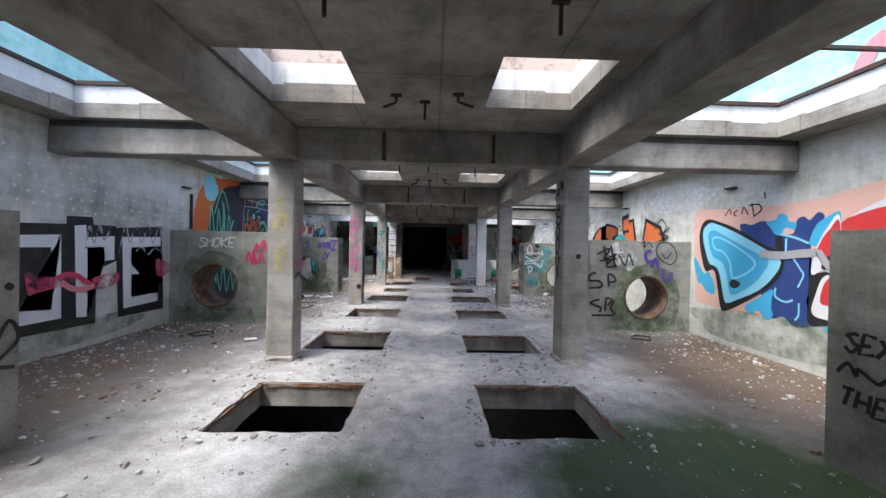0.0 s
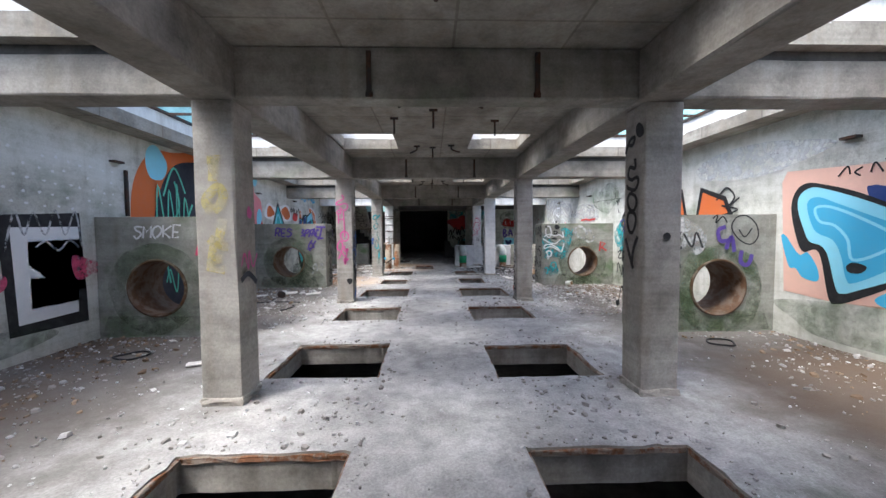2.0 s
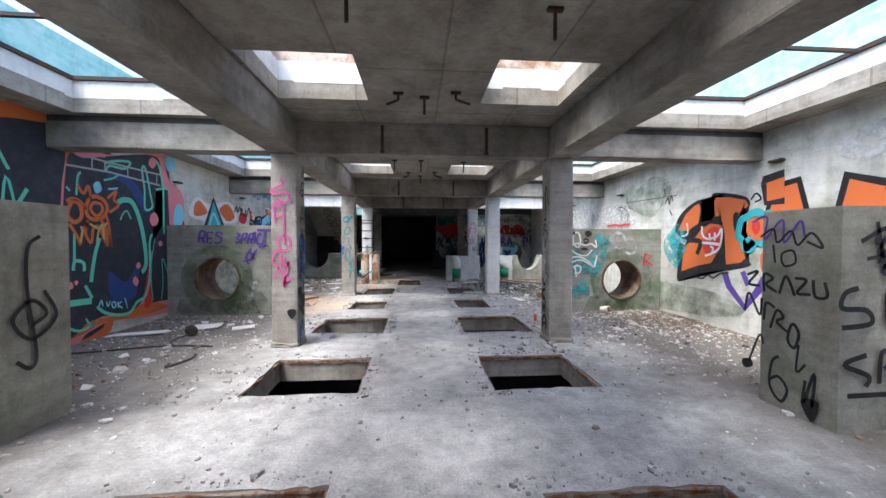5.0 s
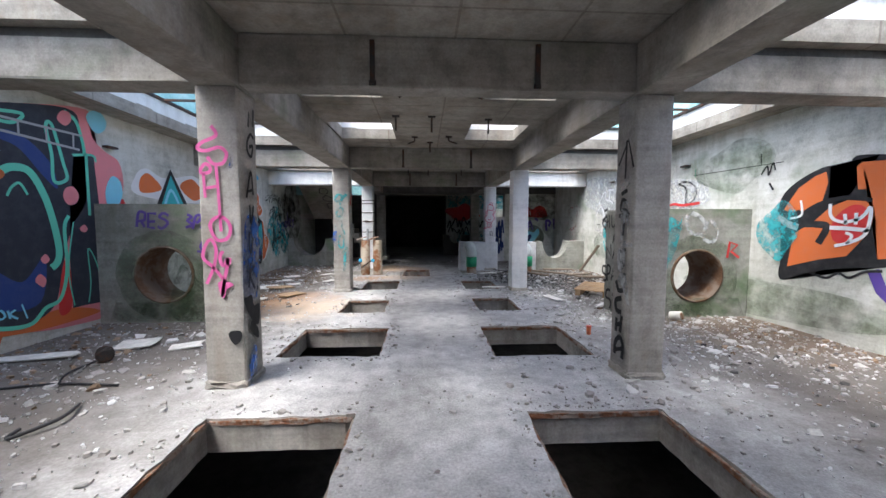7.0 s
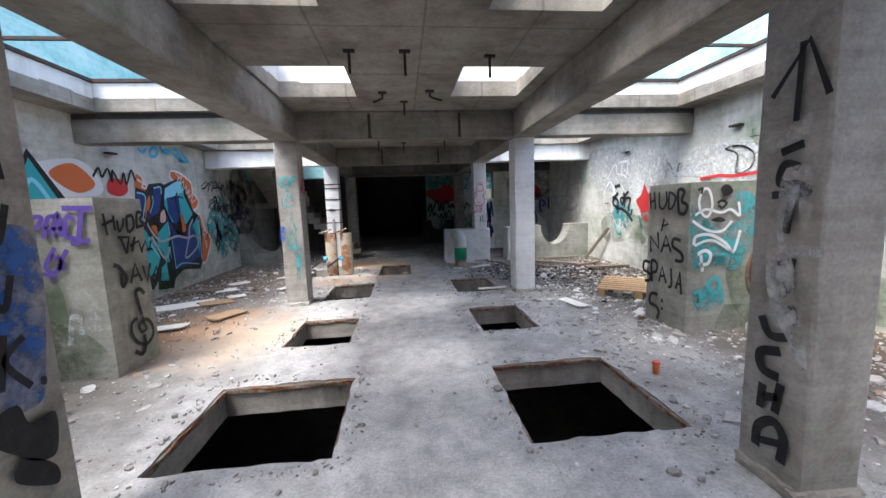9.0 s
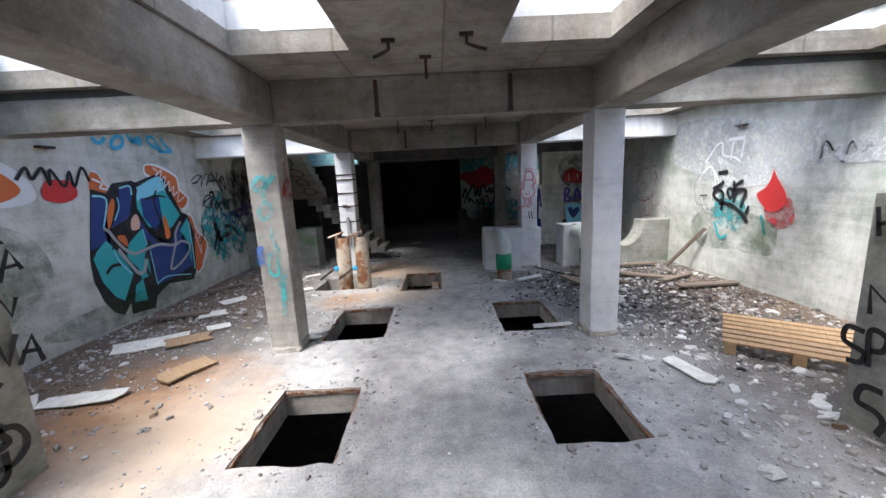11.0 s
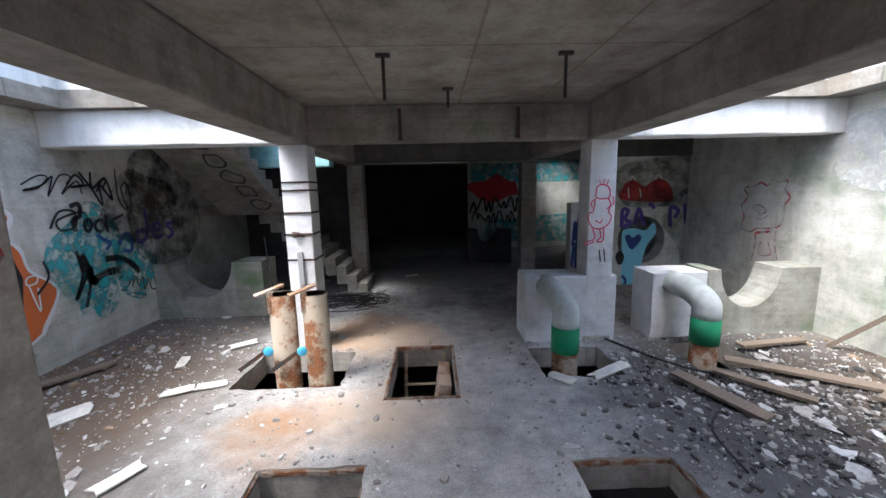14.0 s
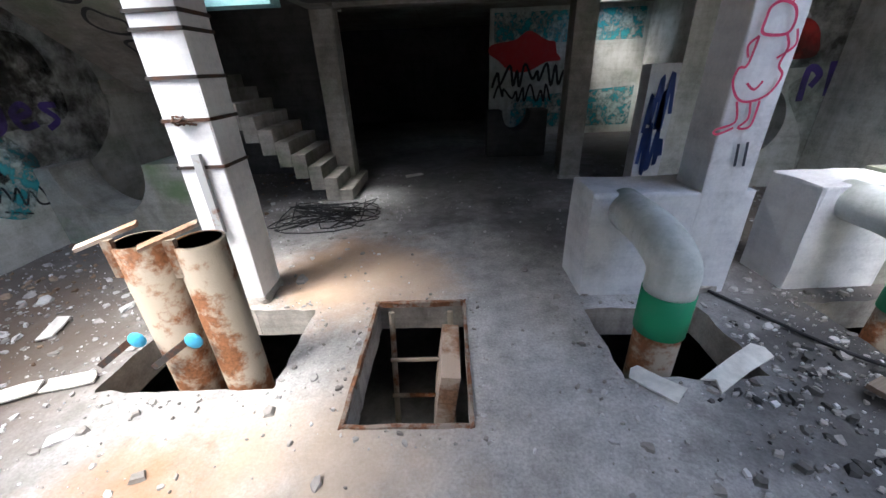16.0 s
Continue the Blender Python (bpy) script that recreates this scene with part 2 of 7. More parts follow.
# ---- helpers for building ----
def part(name, bm, material, parent=None, label="", smooth=False):
    me = bpy.data.meshes.new(name)
    bmesh.ops.recalc_face_normals(bm, faces=bm.faces[:])
    bm.to_mesh(me)
    bm.free()
    me.materials.append(material)
    if smooth:
        for p in me.polygons:
            p.use_smooth = True
    ob = new(name, me)
    ob.parent = parent
    if label:
        ob["label"] = label
    return ob


def box(bm, x0, x1, y0, y1, z0, z1, m=None):
    mm = Matrix.Translation(((x0 + x1) / 2, (y0 + y1) / 2, (z0 + z1) / 2)) @ Matrix.Diagonal((abs(x1 - x0), abs(y1 - y0), abs(z1 - z0), 1))
    return bmesh.ops.create_cube(bm, size=1, matrix=(m @ mm) if m else mm)["verts"]


def worn(bm, width=0.015, cut=0.0, jitter=0.004, seed=1):
    """Chamfer all edges, cut long ones up and shake the points a little, as on old concrete."""
    rnd = random.Random(seed)
    if cut:
        for axis in range(3):
            lo, hi = min(v.co[axis] for v in bm.verts), max(v.co[axis] for v in bm.verts)
            for k in range(1, int((hi - lo) / cut) + 1):
                p, n = Vector((0, 0, 0)), Vector((0, 0, 0))
                p[axis], n[axis] = lo + k * (hi - lo) / (int((hi - lo) / cut) + 1), 1
                bmesh.ops.bisect_plane(bm, geom=bm.verts[:] + bm.edges[:] + bm.faces[:], plane_co=p, plane_no=n)
    sharp = [e for e in bm.edges if len(e.link_faces) == 2 and e.calc_face_angle() > 0.5]
    bmesh.ops.bevel(bm, geom=sharp, offset=width, segments=2, profile=0.6, affect="EDGES")
    for v in bm.verts:
        v.co += Vector([rnd.uniform(-jitter, jitter) for _ in range(3)])


def thing(name, label, category, group="", at=None):
    ob = new(name)
    ob.empty_display_size = 0.1
    if at:
        ob.matrix_basis = at
    return tagged(ob, label, category, group)


def tube(bm, pts, r, n=12, cap=True):
    """A round tube along a line of points."""
    rings, pts = [], [Vector(p) for p in pts]
    side = None
    for k, p in enumerate(pts):
        d = (pts[min(k + 1, len(pts) - 1)] - pts[max(k - 1, 0)]).normalized()
        if side is None:
            side = d.orthogonal().normalized()
        side = (side - d * side.dot(d)).normalized()
        up = d.cross(side)
        rr = r[k] if isinstance(r, (list, tuple)) else r
        rings.append([bm.verts.new(p + rr * (math.cos(a) * side + math.sin(a) * up)) for a in [2 * math.pi * j / n for j in range(n)]])
    for a, b in zip(rings, rings[1:]):
        for j in range(n):
            bm.faces.new((a[j], a[(j + 1) % n], b[(j + 1) % n], b[j]))
    if cap:
        bm.faces.new(rings[0])
        bm.faces.new(rings[-1])


def plate(bm, xs, ys, z_top, z_bot, holes, step, rough=0.0, chip=0.0, seed=3):
    """A slab with rectangular holes through it; the upper side uneven by rough, the holes' edges by chip."""
    rnd = random.Random(seed)

    def cuts(lo, hi, extra):
        marks = sorted({lo, hi, *[e for e in extra if lo < e < hi]})
        out = []
        for a, b in zip(marks, marks[1:]):
            n = max(1, round((b - a) / step))
            out += [a + (b - a) * k / n for k in range(n)]
        return out + [hi]

    gx = cuts(*xs, [v for h in holes for v in h[:2]])
    gy = cuts(*ys, [v for h in holes for v in h[2:]])
    solid = {(i, j): not any(h[0] < (gx[i] + gx[i + 1]) / 2 < h[1] and h[2] < (gy[j] + gy[j + 1]) / 2 < h[3] for h in holes) for i in range(len(gx) - 1) for j in range(len(gy) - 1)}
    top, bot = {}, {}

    def vert(i, j, low):
        store = bot if low else top
        if (i, j) not in store:
            x, y = gx[i], gy[j]
            near = [solid.get((a, b), True) for a in (i - 1, i) for b in (j - 1, j)]
            dx = dy = 0.0
            if not all(near) and chip:
                state = random.Random(i * 7919 + j * 131 + seed)
                dx, dy = state.uniform(-chip, chip), state.uniform(-chip, chip)
                dx, dy = (dx * 0.4, dy * 0.4) if low else (dx, dy)
            z = (z_bot if low else z_top) + (0 if low and rough > 0 else rough * noise.noise((x * 1.7, y * 1.7, 3.1)))
            store[(i, j)] = bm.verts.new((x + dx, y + dy, z))
        return store[(i, j)]

    for (i, j), ok in solid.items():
        if not ok:
            continue
        for low in (False, True):
            bm.faces.new([vert(a, b, low) for a, b in ((i, j), (i + 1, j), (i + 1, j + 1), (i, j + 1))])
        for (a, b), (p, q) in (((i - 1, j), ((i, j), (i, j + 1))), ((i + 1, j), ((i + 1, j), (i + 1, j + 1))), ((i, j - 1), ((i, j), (i + 1, j))), ((i, j + 1), ((i, j + 1), (i + 1, j + 1)))):
            if not solid.get((a, b), False):
                bm.faces.new((vert(*p, False), vert(*q, False), vert(*q, True), vert(*p, True)))


# ---- plan ----
XL, XR = -5.05, 4.92
COLS = (-4.26, 0.37, 5.0, 9.64, 14.27, 17.9, 21.5)
CW = 0.34
CL, CR = (-2.22, -1.88), (1.66, 2.0)
ZB, ZC = 2.655, 3.1
PITS = [(-1.94, -0.77, 3.18, 4.28), (-1.96, -0.77, 5.58, 6.72), (-1.93, -0.81, 8.06, 9.12), (-1.93, -0.775, 10.38, 11.49), (-1.72, -0.95, 12.4, 13.4), (-1.72, -0.9, 14.55, 15.75),
        (0.46, 1.61, 3.12, 4.26), (0.48, 1.61, 5.5, 6.58), (0.52, 1.62, 8.04, 9.1), (0.52, 1.66, 10.32, 11.5), (0.66, 1.4, 12.47, 13.5), (0.66, 1.45, 14.55, 15.72)]
SMALL_PITS = [(-2.58, -1.4, 16.93, 17.8), (-0.87, -0.14, 16.64, 17.85), (0.85, 1.75, 16.95, 17.7), (2.62, 3.4, 17.0, 17.72)]
SKYLIGHTS = [(-1.83, -0.81, 3.1, 4.17), (-1.83, -0.81, 5.55, 6.5), (-1.83, -0.81, 7.8, 8.85), (-1.83, -0.81, 10.2, 11.2), (-1.83, -0.81, 12.4, 13.5),
             (0.5, 1.45, 3.1, 4.17), (0.5, 1.45, 5.55, 6.5), (0.5, 1.45, 7.8, 8.85), (0.5, 1.45, 10.2, 11.2), (0.5, 1.45, 12.4, 13.5)]
Y0, Y1 = -4.0, 30.0

# ---- setting: floor, basement, walls, ceiling ----
bm = bmesh.new()
plate(bm, (XL, XR), (Y0, Y1), 0.0, -0.27, PITS + SMALL_PITS, 0.11, 0.014, 0.014)
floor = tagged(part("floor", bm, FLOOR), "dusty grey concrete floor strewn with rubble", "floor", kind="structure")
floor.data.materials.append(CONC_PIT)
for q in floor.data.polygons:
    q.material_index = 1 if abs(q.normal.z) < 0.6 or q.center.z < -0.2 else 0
# near-black shell, so the pits read as unlit depth
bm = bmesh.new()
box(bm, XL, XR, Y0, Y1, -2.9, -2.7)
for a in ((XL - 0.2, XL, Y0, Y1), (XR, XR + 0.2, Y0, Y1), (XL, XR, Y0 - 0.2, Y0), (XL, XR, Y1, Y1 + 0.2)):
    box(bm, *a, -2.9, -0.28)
tagged(part("basement", bm, DARK), "basement under the floor pits, its darkness put into the colour", "basement", kind="structure")


EDGE = rust("rusty_edge_iron", (0.30, 0.25, 0.21), (0.26, 0.12, 0.06), 0.6, 9)
for x0, x1, y0, y1 in PITS:
    for q in ((x0 + 0.02, x1 - 0.02, y1 - 0.016, y1 + 0.02), (x0 - 0.02, x0 + 0.016, y0 + 0.02, y1 - 0.02), (x1 - 0.016, x1 + 0.02, y0 + 0.02, y1 - 0.02)):
        b = bmesh.new()
        box(b, *q, -0.055, -0.016)
        worn(b, 0.006, 0.1, 0.006, int(100 * x0 + 31 * y0))
        part("pit_edge", b, EDGE, floor, "rusty edge iron under the dust")


def wall(name, label, boxes, mat=WALL):
    b = bmesh.new()
    for q in boxes:
        box(b, *q)
    return tagged(part(name, b, mat), label, "wall", kind="structure")


wall_west = wall("wall_west", "stained rendered concrete wall covered in graffiti", [(XL - 0.3, XL, Y0 - 0.3, Y1 + 0.3, -0.5, 3.12)])
wall_east = wall("wall_east", "stained rendered concrete wall covered in graffiti", [(XR, XR + 0.3, Y0 - 0.3, Y1 + 0.3, -0.5, 3.12)])
wall("wall_south", "bare concrete end wall", [(XL, XR, Y0 - 0.3, Y0, -0.5, 3.12)])
# the far end's darkness is put into this wall's colour
wall("wall_north", "concrete end wall with the unlit hall's darkness in its colour", [(XL, XR, Y1, Y1 + 0.3, -0.5, 3.12)], DARK)

SIDE = [(a + CW + 0.1, b - 0.1) for a, b in zip(COLS[:-2], COLS[1:-1])]
SIDE[0] = (Y0 + 0.3, SIDE[0][1])
bm = bmesh.new()
OPEN = [(-4.62, -2.26, a, b) for a, b in SIDE] + [(2.04, 4.5, a, b) for a, b in SIDE]
# small unseen slab hole, added to let light onto the teal beam
BEAM_LIGHT = (-3.25, -2.35, 19.5, 20.2)
FAR_LIGHT = (3.0, 4.2, 25.3, 25.8)
plate(bm, (XL - 0.3, XR + 0.3), (Y0 - 0.3, Y1 + 0.3), ZC + 0.2, ZC, SKYLIGHTS + OPEN + [BEAM_LIGHT, FAR_LIGHT], 0.5, 0.0, 0.006)
ceiling = tagged(part("ceiling", bm, CONC_CEIL), "board-marked concrete roof slab with skylight openings", "ceiling", kind="structure")


def upstand(hole, h0, h1, mat=UPSTAND, th=0.12):
    x0, x1, y0, y1 = hole
    b = bmesh.new()
    box(b, x0 - th, x0, y0 - th, y1 + th, h0, h1)
    box(b, x1, x1 + th, y0 - th, y1 + th, h0, h1)
    box(b, x0 + 0.002, x1 - 0.002, y0 - th, y0, h0, h1)
    box(b, x0 + 0.002, x1 - 0.002, y1, y1 + th, h0, h1)
    return b


for h in SKYLIGHTS:
    tagged(part("skylight_kerb", upstand(h, ZC + 0.18, ZC + 0.42), UPSTAND), "pale concrete kerb round a roof skylight", "skylight", "roof skylights", "structure")
    fr = tagged(part("skylight_frame", upstand((h[0] - 0.02, h[1] + 0.02, h[2] - 0.02, h[3] + 0.02), ZC + 0.422, ZC + 0.60, th=0.05), FRAME), "rusty sheet-metal skylight frame without glass", "skylight", "roof skylights", "structure")
for h in OPEN:
    tagged(part("rooflight_kerb", upstand(h, ZC + 0.18, ZC + 0.40), UPSTAND), "pale concrete kerb round a long rooflight", "skylight", "side rooflights", "structure")
    b = upstand((h[0] + 0.03, h[1] - 0.03, h[2] + 0.03, h[3] - 0.03), ZC + 0.402, ZC + 0.45, th=0.06)
    n = max(1, round((h[3] - h[2]) / 1.5))
    for k in range(1, n):
        y = h[2] + (h[3] - h[2]) * k / n
        box(b, h[0], h[1], y - 0.02, y + 0.02, ZC + 0.405, ZC + 0.44)
    tagged(part("rooflight_bars", b, STEEL), "dark rusty steel glazing bars with the glass gone", "skylight", "side rooflights", "structure")

# beams
for (x0, x1) in (CL, CR):
    bm = bmesh.new()
    box(bm, x0 - 0.02, x1 + 0.02, Y0, 22.0, ZB, ZC - 0.003)
    worn(bm, 0.02, 0.6, 0.004, 4)
    tagged(part("beam_long", bm, CONC), "long concrete roof beam with damp stains", "beam", "roof beams", "structure")
for k, y in enumerate(COLS):
    bm = bmesh.new()
    box(bm, CL[1] + 0.023, CR[0] - 0.023, y, y + 0.21, ZB + 0.004, ZC - 0.003)
    worn(bm, 0.018, 0.5, 0.004, 10 + k)
    cross = tagged(part("beam_cross", bm, CONC), "concrete cross beam between two columns", "beam", "roof beams", "structure")
    if k < 6:
        for x in (-0.72, 0.73):
            b = bmesh.new()
            box(b, x - 0.02, x + 0.02, y - 0.03, y + 0.002, ZB + 0.03, ZC - 0.05)
            box(b, x - 0.03, x + 0.03, y - 0.018, y + 0.002, ZB + 0.02, ZB + 0.06)
            part("hanger_strap", b, STEEL, cross, "dark steel strap")
        for (x0, x1) in ((XL + 0.003, CL[0] - 0.023), (CR[1] + 0.023, XR - 0.003)):
            bm = bmesh.new()
            box(bm, x0, x1, y, y + CW - 0.04, ZB + 0.02, (ZC - 0.003 if k == 5 else ZC - 0.08))
            worn(bm, 0.02, 0.6, 0.005, 30 + k)
            # the last pair's brightly lit face is put into a paler material
            tagged(part("beam_side", bm, UPSTAND if k == 5 else CONC), "concrete beam from column to side wall", "beam", "roof beams", "structure")
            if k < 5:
                # narrower near-black strip between beam and slab
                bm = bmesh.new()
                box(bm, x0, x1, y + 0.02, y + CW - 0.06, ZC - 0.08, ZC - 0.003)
                tagged(part("beam_joint", bm, DARK), "dark strip under the roof slab", "beam", "roof beams", "structure")

# upper storey seen through the rooflights
upper_w = wall("upper_wall_west", "teal painted upper wall with graffiti, open to the sky", [(-7.6, -7.4, -8, 24, 3.0, 5.6)], TEALWALL)
upper_e = wall("upper_wall_east", "teal painted upper wall with graffiti, open to the sky", [(7.4, 7.6, -8, 24, 3.0, 5.6)], TEALWALL)
bm = bmesh.new()
for a in ((-7.4, XL - 0.3, -8, 24), (XR + 0.3, 7.4, -8, 24)):
    box(bm, *a, 2.9, 3.28)
tagged(part("roof_terrace", bm, CONC), "bare concrete terrace beside the roof slab", "roof", kind="structure")
bm = bmesh.new()
bmesh.ops.create_grid(bm, x_segments=8, y_segments=8, size=400, matrix=Matrix.Translation((0, 0, -3.2)))
tagged(part("ground", bm, plain("earth", (0.12, 0.10, 0.07))), "bare earth round the building", "ground", kind="structure")

# ---- columns ----
COLUMNS = {}
SET_OFF = {("R", 2): 0.04}


def column(side, k):
    x0, x1 = (x + SET_OFF.get((side, k), 0) for x in (CL if side == "L" else CR))
    y = COLS[k]
    pale = k == 5 or (k == 4 and side == "R")
    ob = thing("column", "square whitewashed concrete column with paint runs" if pale else "square concrete column with spray-painted tags", "column", "roof columns", pose((x0 + x1) / 2, y + CW / 2, 0))
    b = bmesh.new()
    w = CW / 2
    box(b, -w, w, -w, w, 0.02, ZB - 0.004)
    worn(b, 0.014, 0.45, 0.004, 50 + k)
    part("shaft", b, WHITE_COL if pale else CONC if k == 6 else CONC_COL, ob)
    b = bmesh.new()
    box(b, -w - 0.02, w + 0.02, -w - 0.02, w + 0.02, -0.02, 0.07)
    worn(b, 0.03, 0.1, 0.012, 70 + k + (side == "L"))
    part("foot", b, CONC_PIT, ob, "crumbling mortar foot")
    COLUMNS[side, k] = ob


for k in range(1, 7):
    for side in "LR":
        column(side, k)


# ---- concrete saddles with pipe holes ----
def ring_outline(cx, cz, r, x0, x1, z0, z1, n=44):
    """Matching points on a circle and on the rectangle round it."""
    angles = {2 * math.pi * k / n for k in range(n)} | {math.atan2(z - cz, x - cx) % (2 * math.pi) for x in (x0, x1) for z in (z0, z1)}
    out = []
    for a in sorted(angles):
        c, s = math.cos(a), math.sin(a)
        t = min([(x1 - cx) / c if c > 1e-9 else 1e9, (x0 - cx) / c if c < -1e-9 else 1e9, (z1 - cz) / s if s > 1e-9 else 1e9, (z0 - cz) / s if s < -1e-9 else 1e9])
        out.append(((cx + r * c, cz + r * s), (cx + t * c, cz + t * s)))
    return out


SADDLES = {}


def saddle(x0, x1, y0, y1, top, cx, cz, r, key):
    ob = thing("pipe_saddle", "tall concrete pipe saddle with a round hole and graffiti", "saddle", "pipe saddles", pose((x0 + x1) / 2, y0, 0))
    inv = Matrix.Translation((-(x0 + x1) / 2, -y0, 0))
    b = bmesh.new()
    pts = ring_outline(cx, cz, r, x0, x1, -0.01, top)
    rows = [[b.verts.new((q[0], y, q[1])) for q in col] for y in (y0, y1) for col in zip(*pts)]
    n = len(pts)
    ci, co, di, do = rows
    for k in range(n):
        l = (k + 1) % n
        b.faces.new((ci[k], ci[l], co[l], co[k]))
        b.faces.new((di[k], di[l], do[l], do[k]))
        b.faces.new((ci[k], ci[l], di[l], di[k]))
        b.faces.new((co[k], co[l], do[l], do[k]))
    b.transform(inv)
    part("body", b, BLOCK, ob)
    b = bmesh.new()
    m = 40
    rr = [[b.verts.new((cx + q * math.cos(a), y, cz + q * math.sin(a))) for a in [2 * math.pi * j / m for j in range(m)]] for q, y in ((r - 0.004, y0 - 0.025), (r - 0.004, y1 + 0.02), (r - 0.035, y1 + 0.02), (r - 0.035, y0 - 0.025))]
    for p, q in zip(rr, rr[1:] + rr[:1]):
        for j in range(m):
            b.faces.new((p[j], p[(j + 1) % m], q[(j + 1) % m], q[j]))
    b.transform(inv)
    part("pipe_sleeve", b, PIPEIN, ob, "cut-off rusty pipe in the hole", True)
    SADDLES[key] = ob


saddle(XL + 0.004, -3.15, 2.35, 2.98, 1.76, -4.15, 0.7, 0.43, "0L")
saddle(2.95, XR - 0.004, 2.2, 2.83, 1.74, 4.05, 0.66, 0.43, "0R")
saddle(XL + 0.004, -3.2, 7.22, 7.85, 1.76, -4.2, 0.72, 0.43, "1L")
saddle(2.95, XR - 0.004, 7.05, 7.68, 1.74, 4.05, 0.66, 0.43, "1R")
saddle(XL + 0.004, -3.1, 11.9, 12.52, 1.76, -4.1, 0.72, 0.43, "2L")
saddle(2.9, XR - 0.004, 11.9, 12.58, 1.72, 4.05, 0.66, 0.43, "2R")


def cradle(x0, x1, y0, y1, top, cx, r, low, label, mat):
    """A low concrete block with a half-round notch in its top."""
    ob = thing("pipe_cradle", label, "saddle", "pipe cradles", pose((x0 + x1) / 2, y0, 0))
    prof = [(x0, -0.01), (x1, -0.01), (x1, top)]
    prof += [(cx + r * math.cos(a), top + (top - low) * -math.sin(a)) for a in [math.pi * k / 20 for k in range(21)]] + [(x0, top)]
    b = bmesh.new()
    f = b.faces.new([b.verts.new((p[0] - (x0 + x1) / 2, 0, p[1])) for p in prof])
    ext = bmesh.ops.extrude_face_region(b, geom=[f])["geom"]
    bmesh.ops.translate(b, vec=(0, y1 - y0, 0), verts=[v for v in ext if isinstance(v, bmesh.types.BMVert)])
    bmesh.ops.triangulate(b, faces=[f for f in b.faces if len(f.verts) > 4])
    part("body", b, mat, ob)
    return ob


cradle(3.35, XR - 0.004, 17.95, 18.4, 0.92, 3.95, 0.42, 0.38, "low mossy concrete cradle with a half-round notch", BLOCK)
cradle(XL + 0.004, -3.25, 19.35, 19.9, 0.95, -4.3, 0.55, 0.35, "low mossy concrete cradle beside the stairs", BLOCK)
cradle(0.6, 1.85, 23.4, 23.9, 0.95, 1.2, 0.3, 0.55, "concrete cradle in the hall, coloured near-black for the shade there", DARK)

# ---- pump stands with bent pipes ----
WHITEPIPE = concrete("flaking_white_pipe_paint", (0.45, 0.50, 0.48), (0.62, 0.66, 0.64), (0.72, 0.75, 0.74), 0.5, (0.30, 0.34, 0.30))


def pump_stand(name, x0, x1, y0, y1, top, px, py, r, hole_z):
    ob = thing("pipe_stand", "white-painted concrete stand with a bent pipe entering it", "pipe stand", "pipe stands", pose((x0 + x1) / 2, (y0 + y1) / 2, 0))
    inv = ob.matrix_basis.inverted()
    b = bmesh.new()
    box(b, x0, x1, y0, y1, -0.02, top)
    worn(b, 0.025, 0.3, 0.008, 5)
    b.transform(inv)
    part("block", b, WHITE_COL, ob)
    bend = [(px, py + 0.45 - 0.45 * math.cos(a), 0.62 + (top - r * 0.85 - 0.62) * math.sin(a)) for a in [math.pi / 2 * k / 10 for k in range(11)]]
    b = bmesh.new()
    tube(b, [(px, py, 0.5), (px, py, 0.58)] + bend + [(px, y0 + 0.1, bend[-1][2])], r, 28)
    b.transform(inv)
    elbow = part("elbow", b, WHITEPIPE, ob, "white flaking pipe bend", True)
    b = bmesh.new()
    tube(b, [(px, py, 0.2), (px, py, 0.5)], r + 0.006, 28)
    b.transform(inv)
    part("band", b, K["green"], ob, "green painted band", True)
    b = bmesh.new()
    tube(b, [(px, py, -0.6), (px, py, 0.2)], r - 0.006, 28)
    b.transform(inv)
    part("stub", b, RUSTPIPE, ob, "rusted pipe stub", True)


pump_stand("a", 0.86, 2.08, 17.9, 18.42, 0.9, 1.14, 17.2, 0.15, 0.6)
pump_stand("b", 2.58, 3.33, 17.92, 18.42, 0.9, 2.86, 17.3, 0.15, 0.6)

# ---- stairs ----
stairs = thing("staircase", "dusty concrete staircase with two flights and bare steps", "staircase", "", pose(0, 0, 0))
N, RISE, RUN = 10, 0.185, 0.21
for k in range(N):
    b = bmesh.new()
    x1 = -1.75 - k * RUN
    box(b, x1 - RUN, x1, 20.7, 21.9, max(0, (k - 1) * RISE), (k + 1) * RISE)
    worn(b, 0.015, 0, 0.004, k)
    part("step", b, CONC, stairs)
b = bmesh.new()
box(b, XL + 0.01, -1.75 - N * RUN, 20.7, 21.9, N * RISE - 0.18, N * RISE)
part("landing", b, CONC, stairs)
M = 9
for k in range(M):
    b = bmesh.new()
    y1 = 20.69 - k * 0.25
    z = N * RISE + (k + 1) * 0.16
    box(b, -4.5, -3.3, y1 - 0.25, y1, z - 0.16, z)
    part("step", b, CONC, stairs)
b = bmesh.new()
vs = [b.verts.new((x, y, z)) for x in (-4.5, -3.3) for y, z in ((20.69, N * RISE - 0.18), (20.69, N * RISE), (20.69 - M * 0.25, N * RISE + M * 0.16), (20.69 - M * 0.25, N * RISE + M * 0.16 - 0.2))]
for f in ((0, 1, 2, 3), (4, 5, 6, 7), (0, 3, 7, 4), (1, 2, 6, 5), (0, 1, 5, 4), (2, 3, 7, 6)):
    b.faces.new([vs[q] for q in f])
flight = part("flight_slab", b, CONC, stairs, "sloping soffit with black tags")

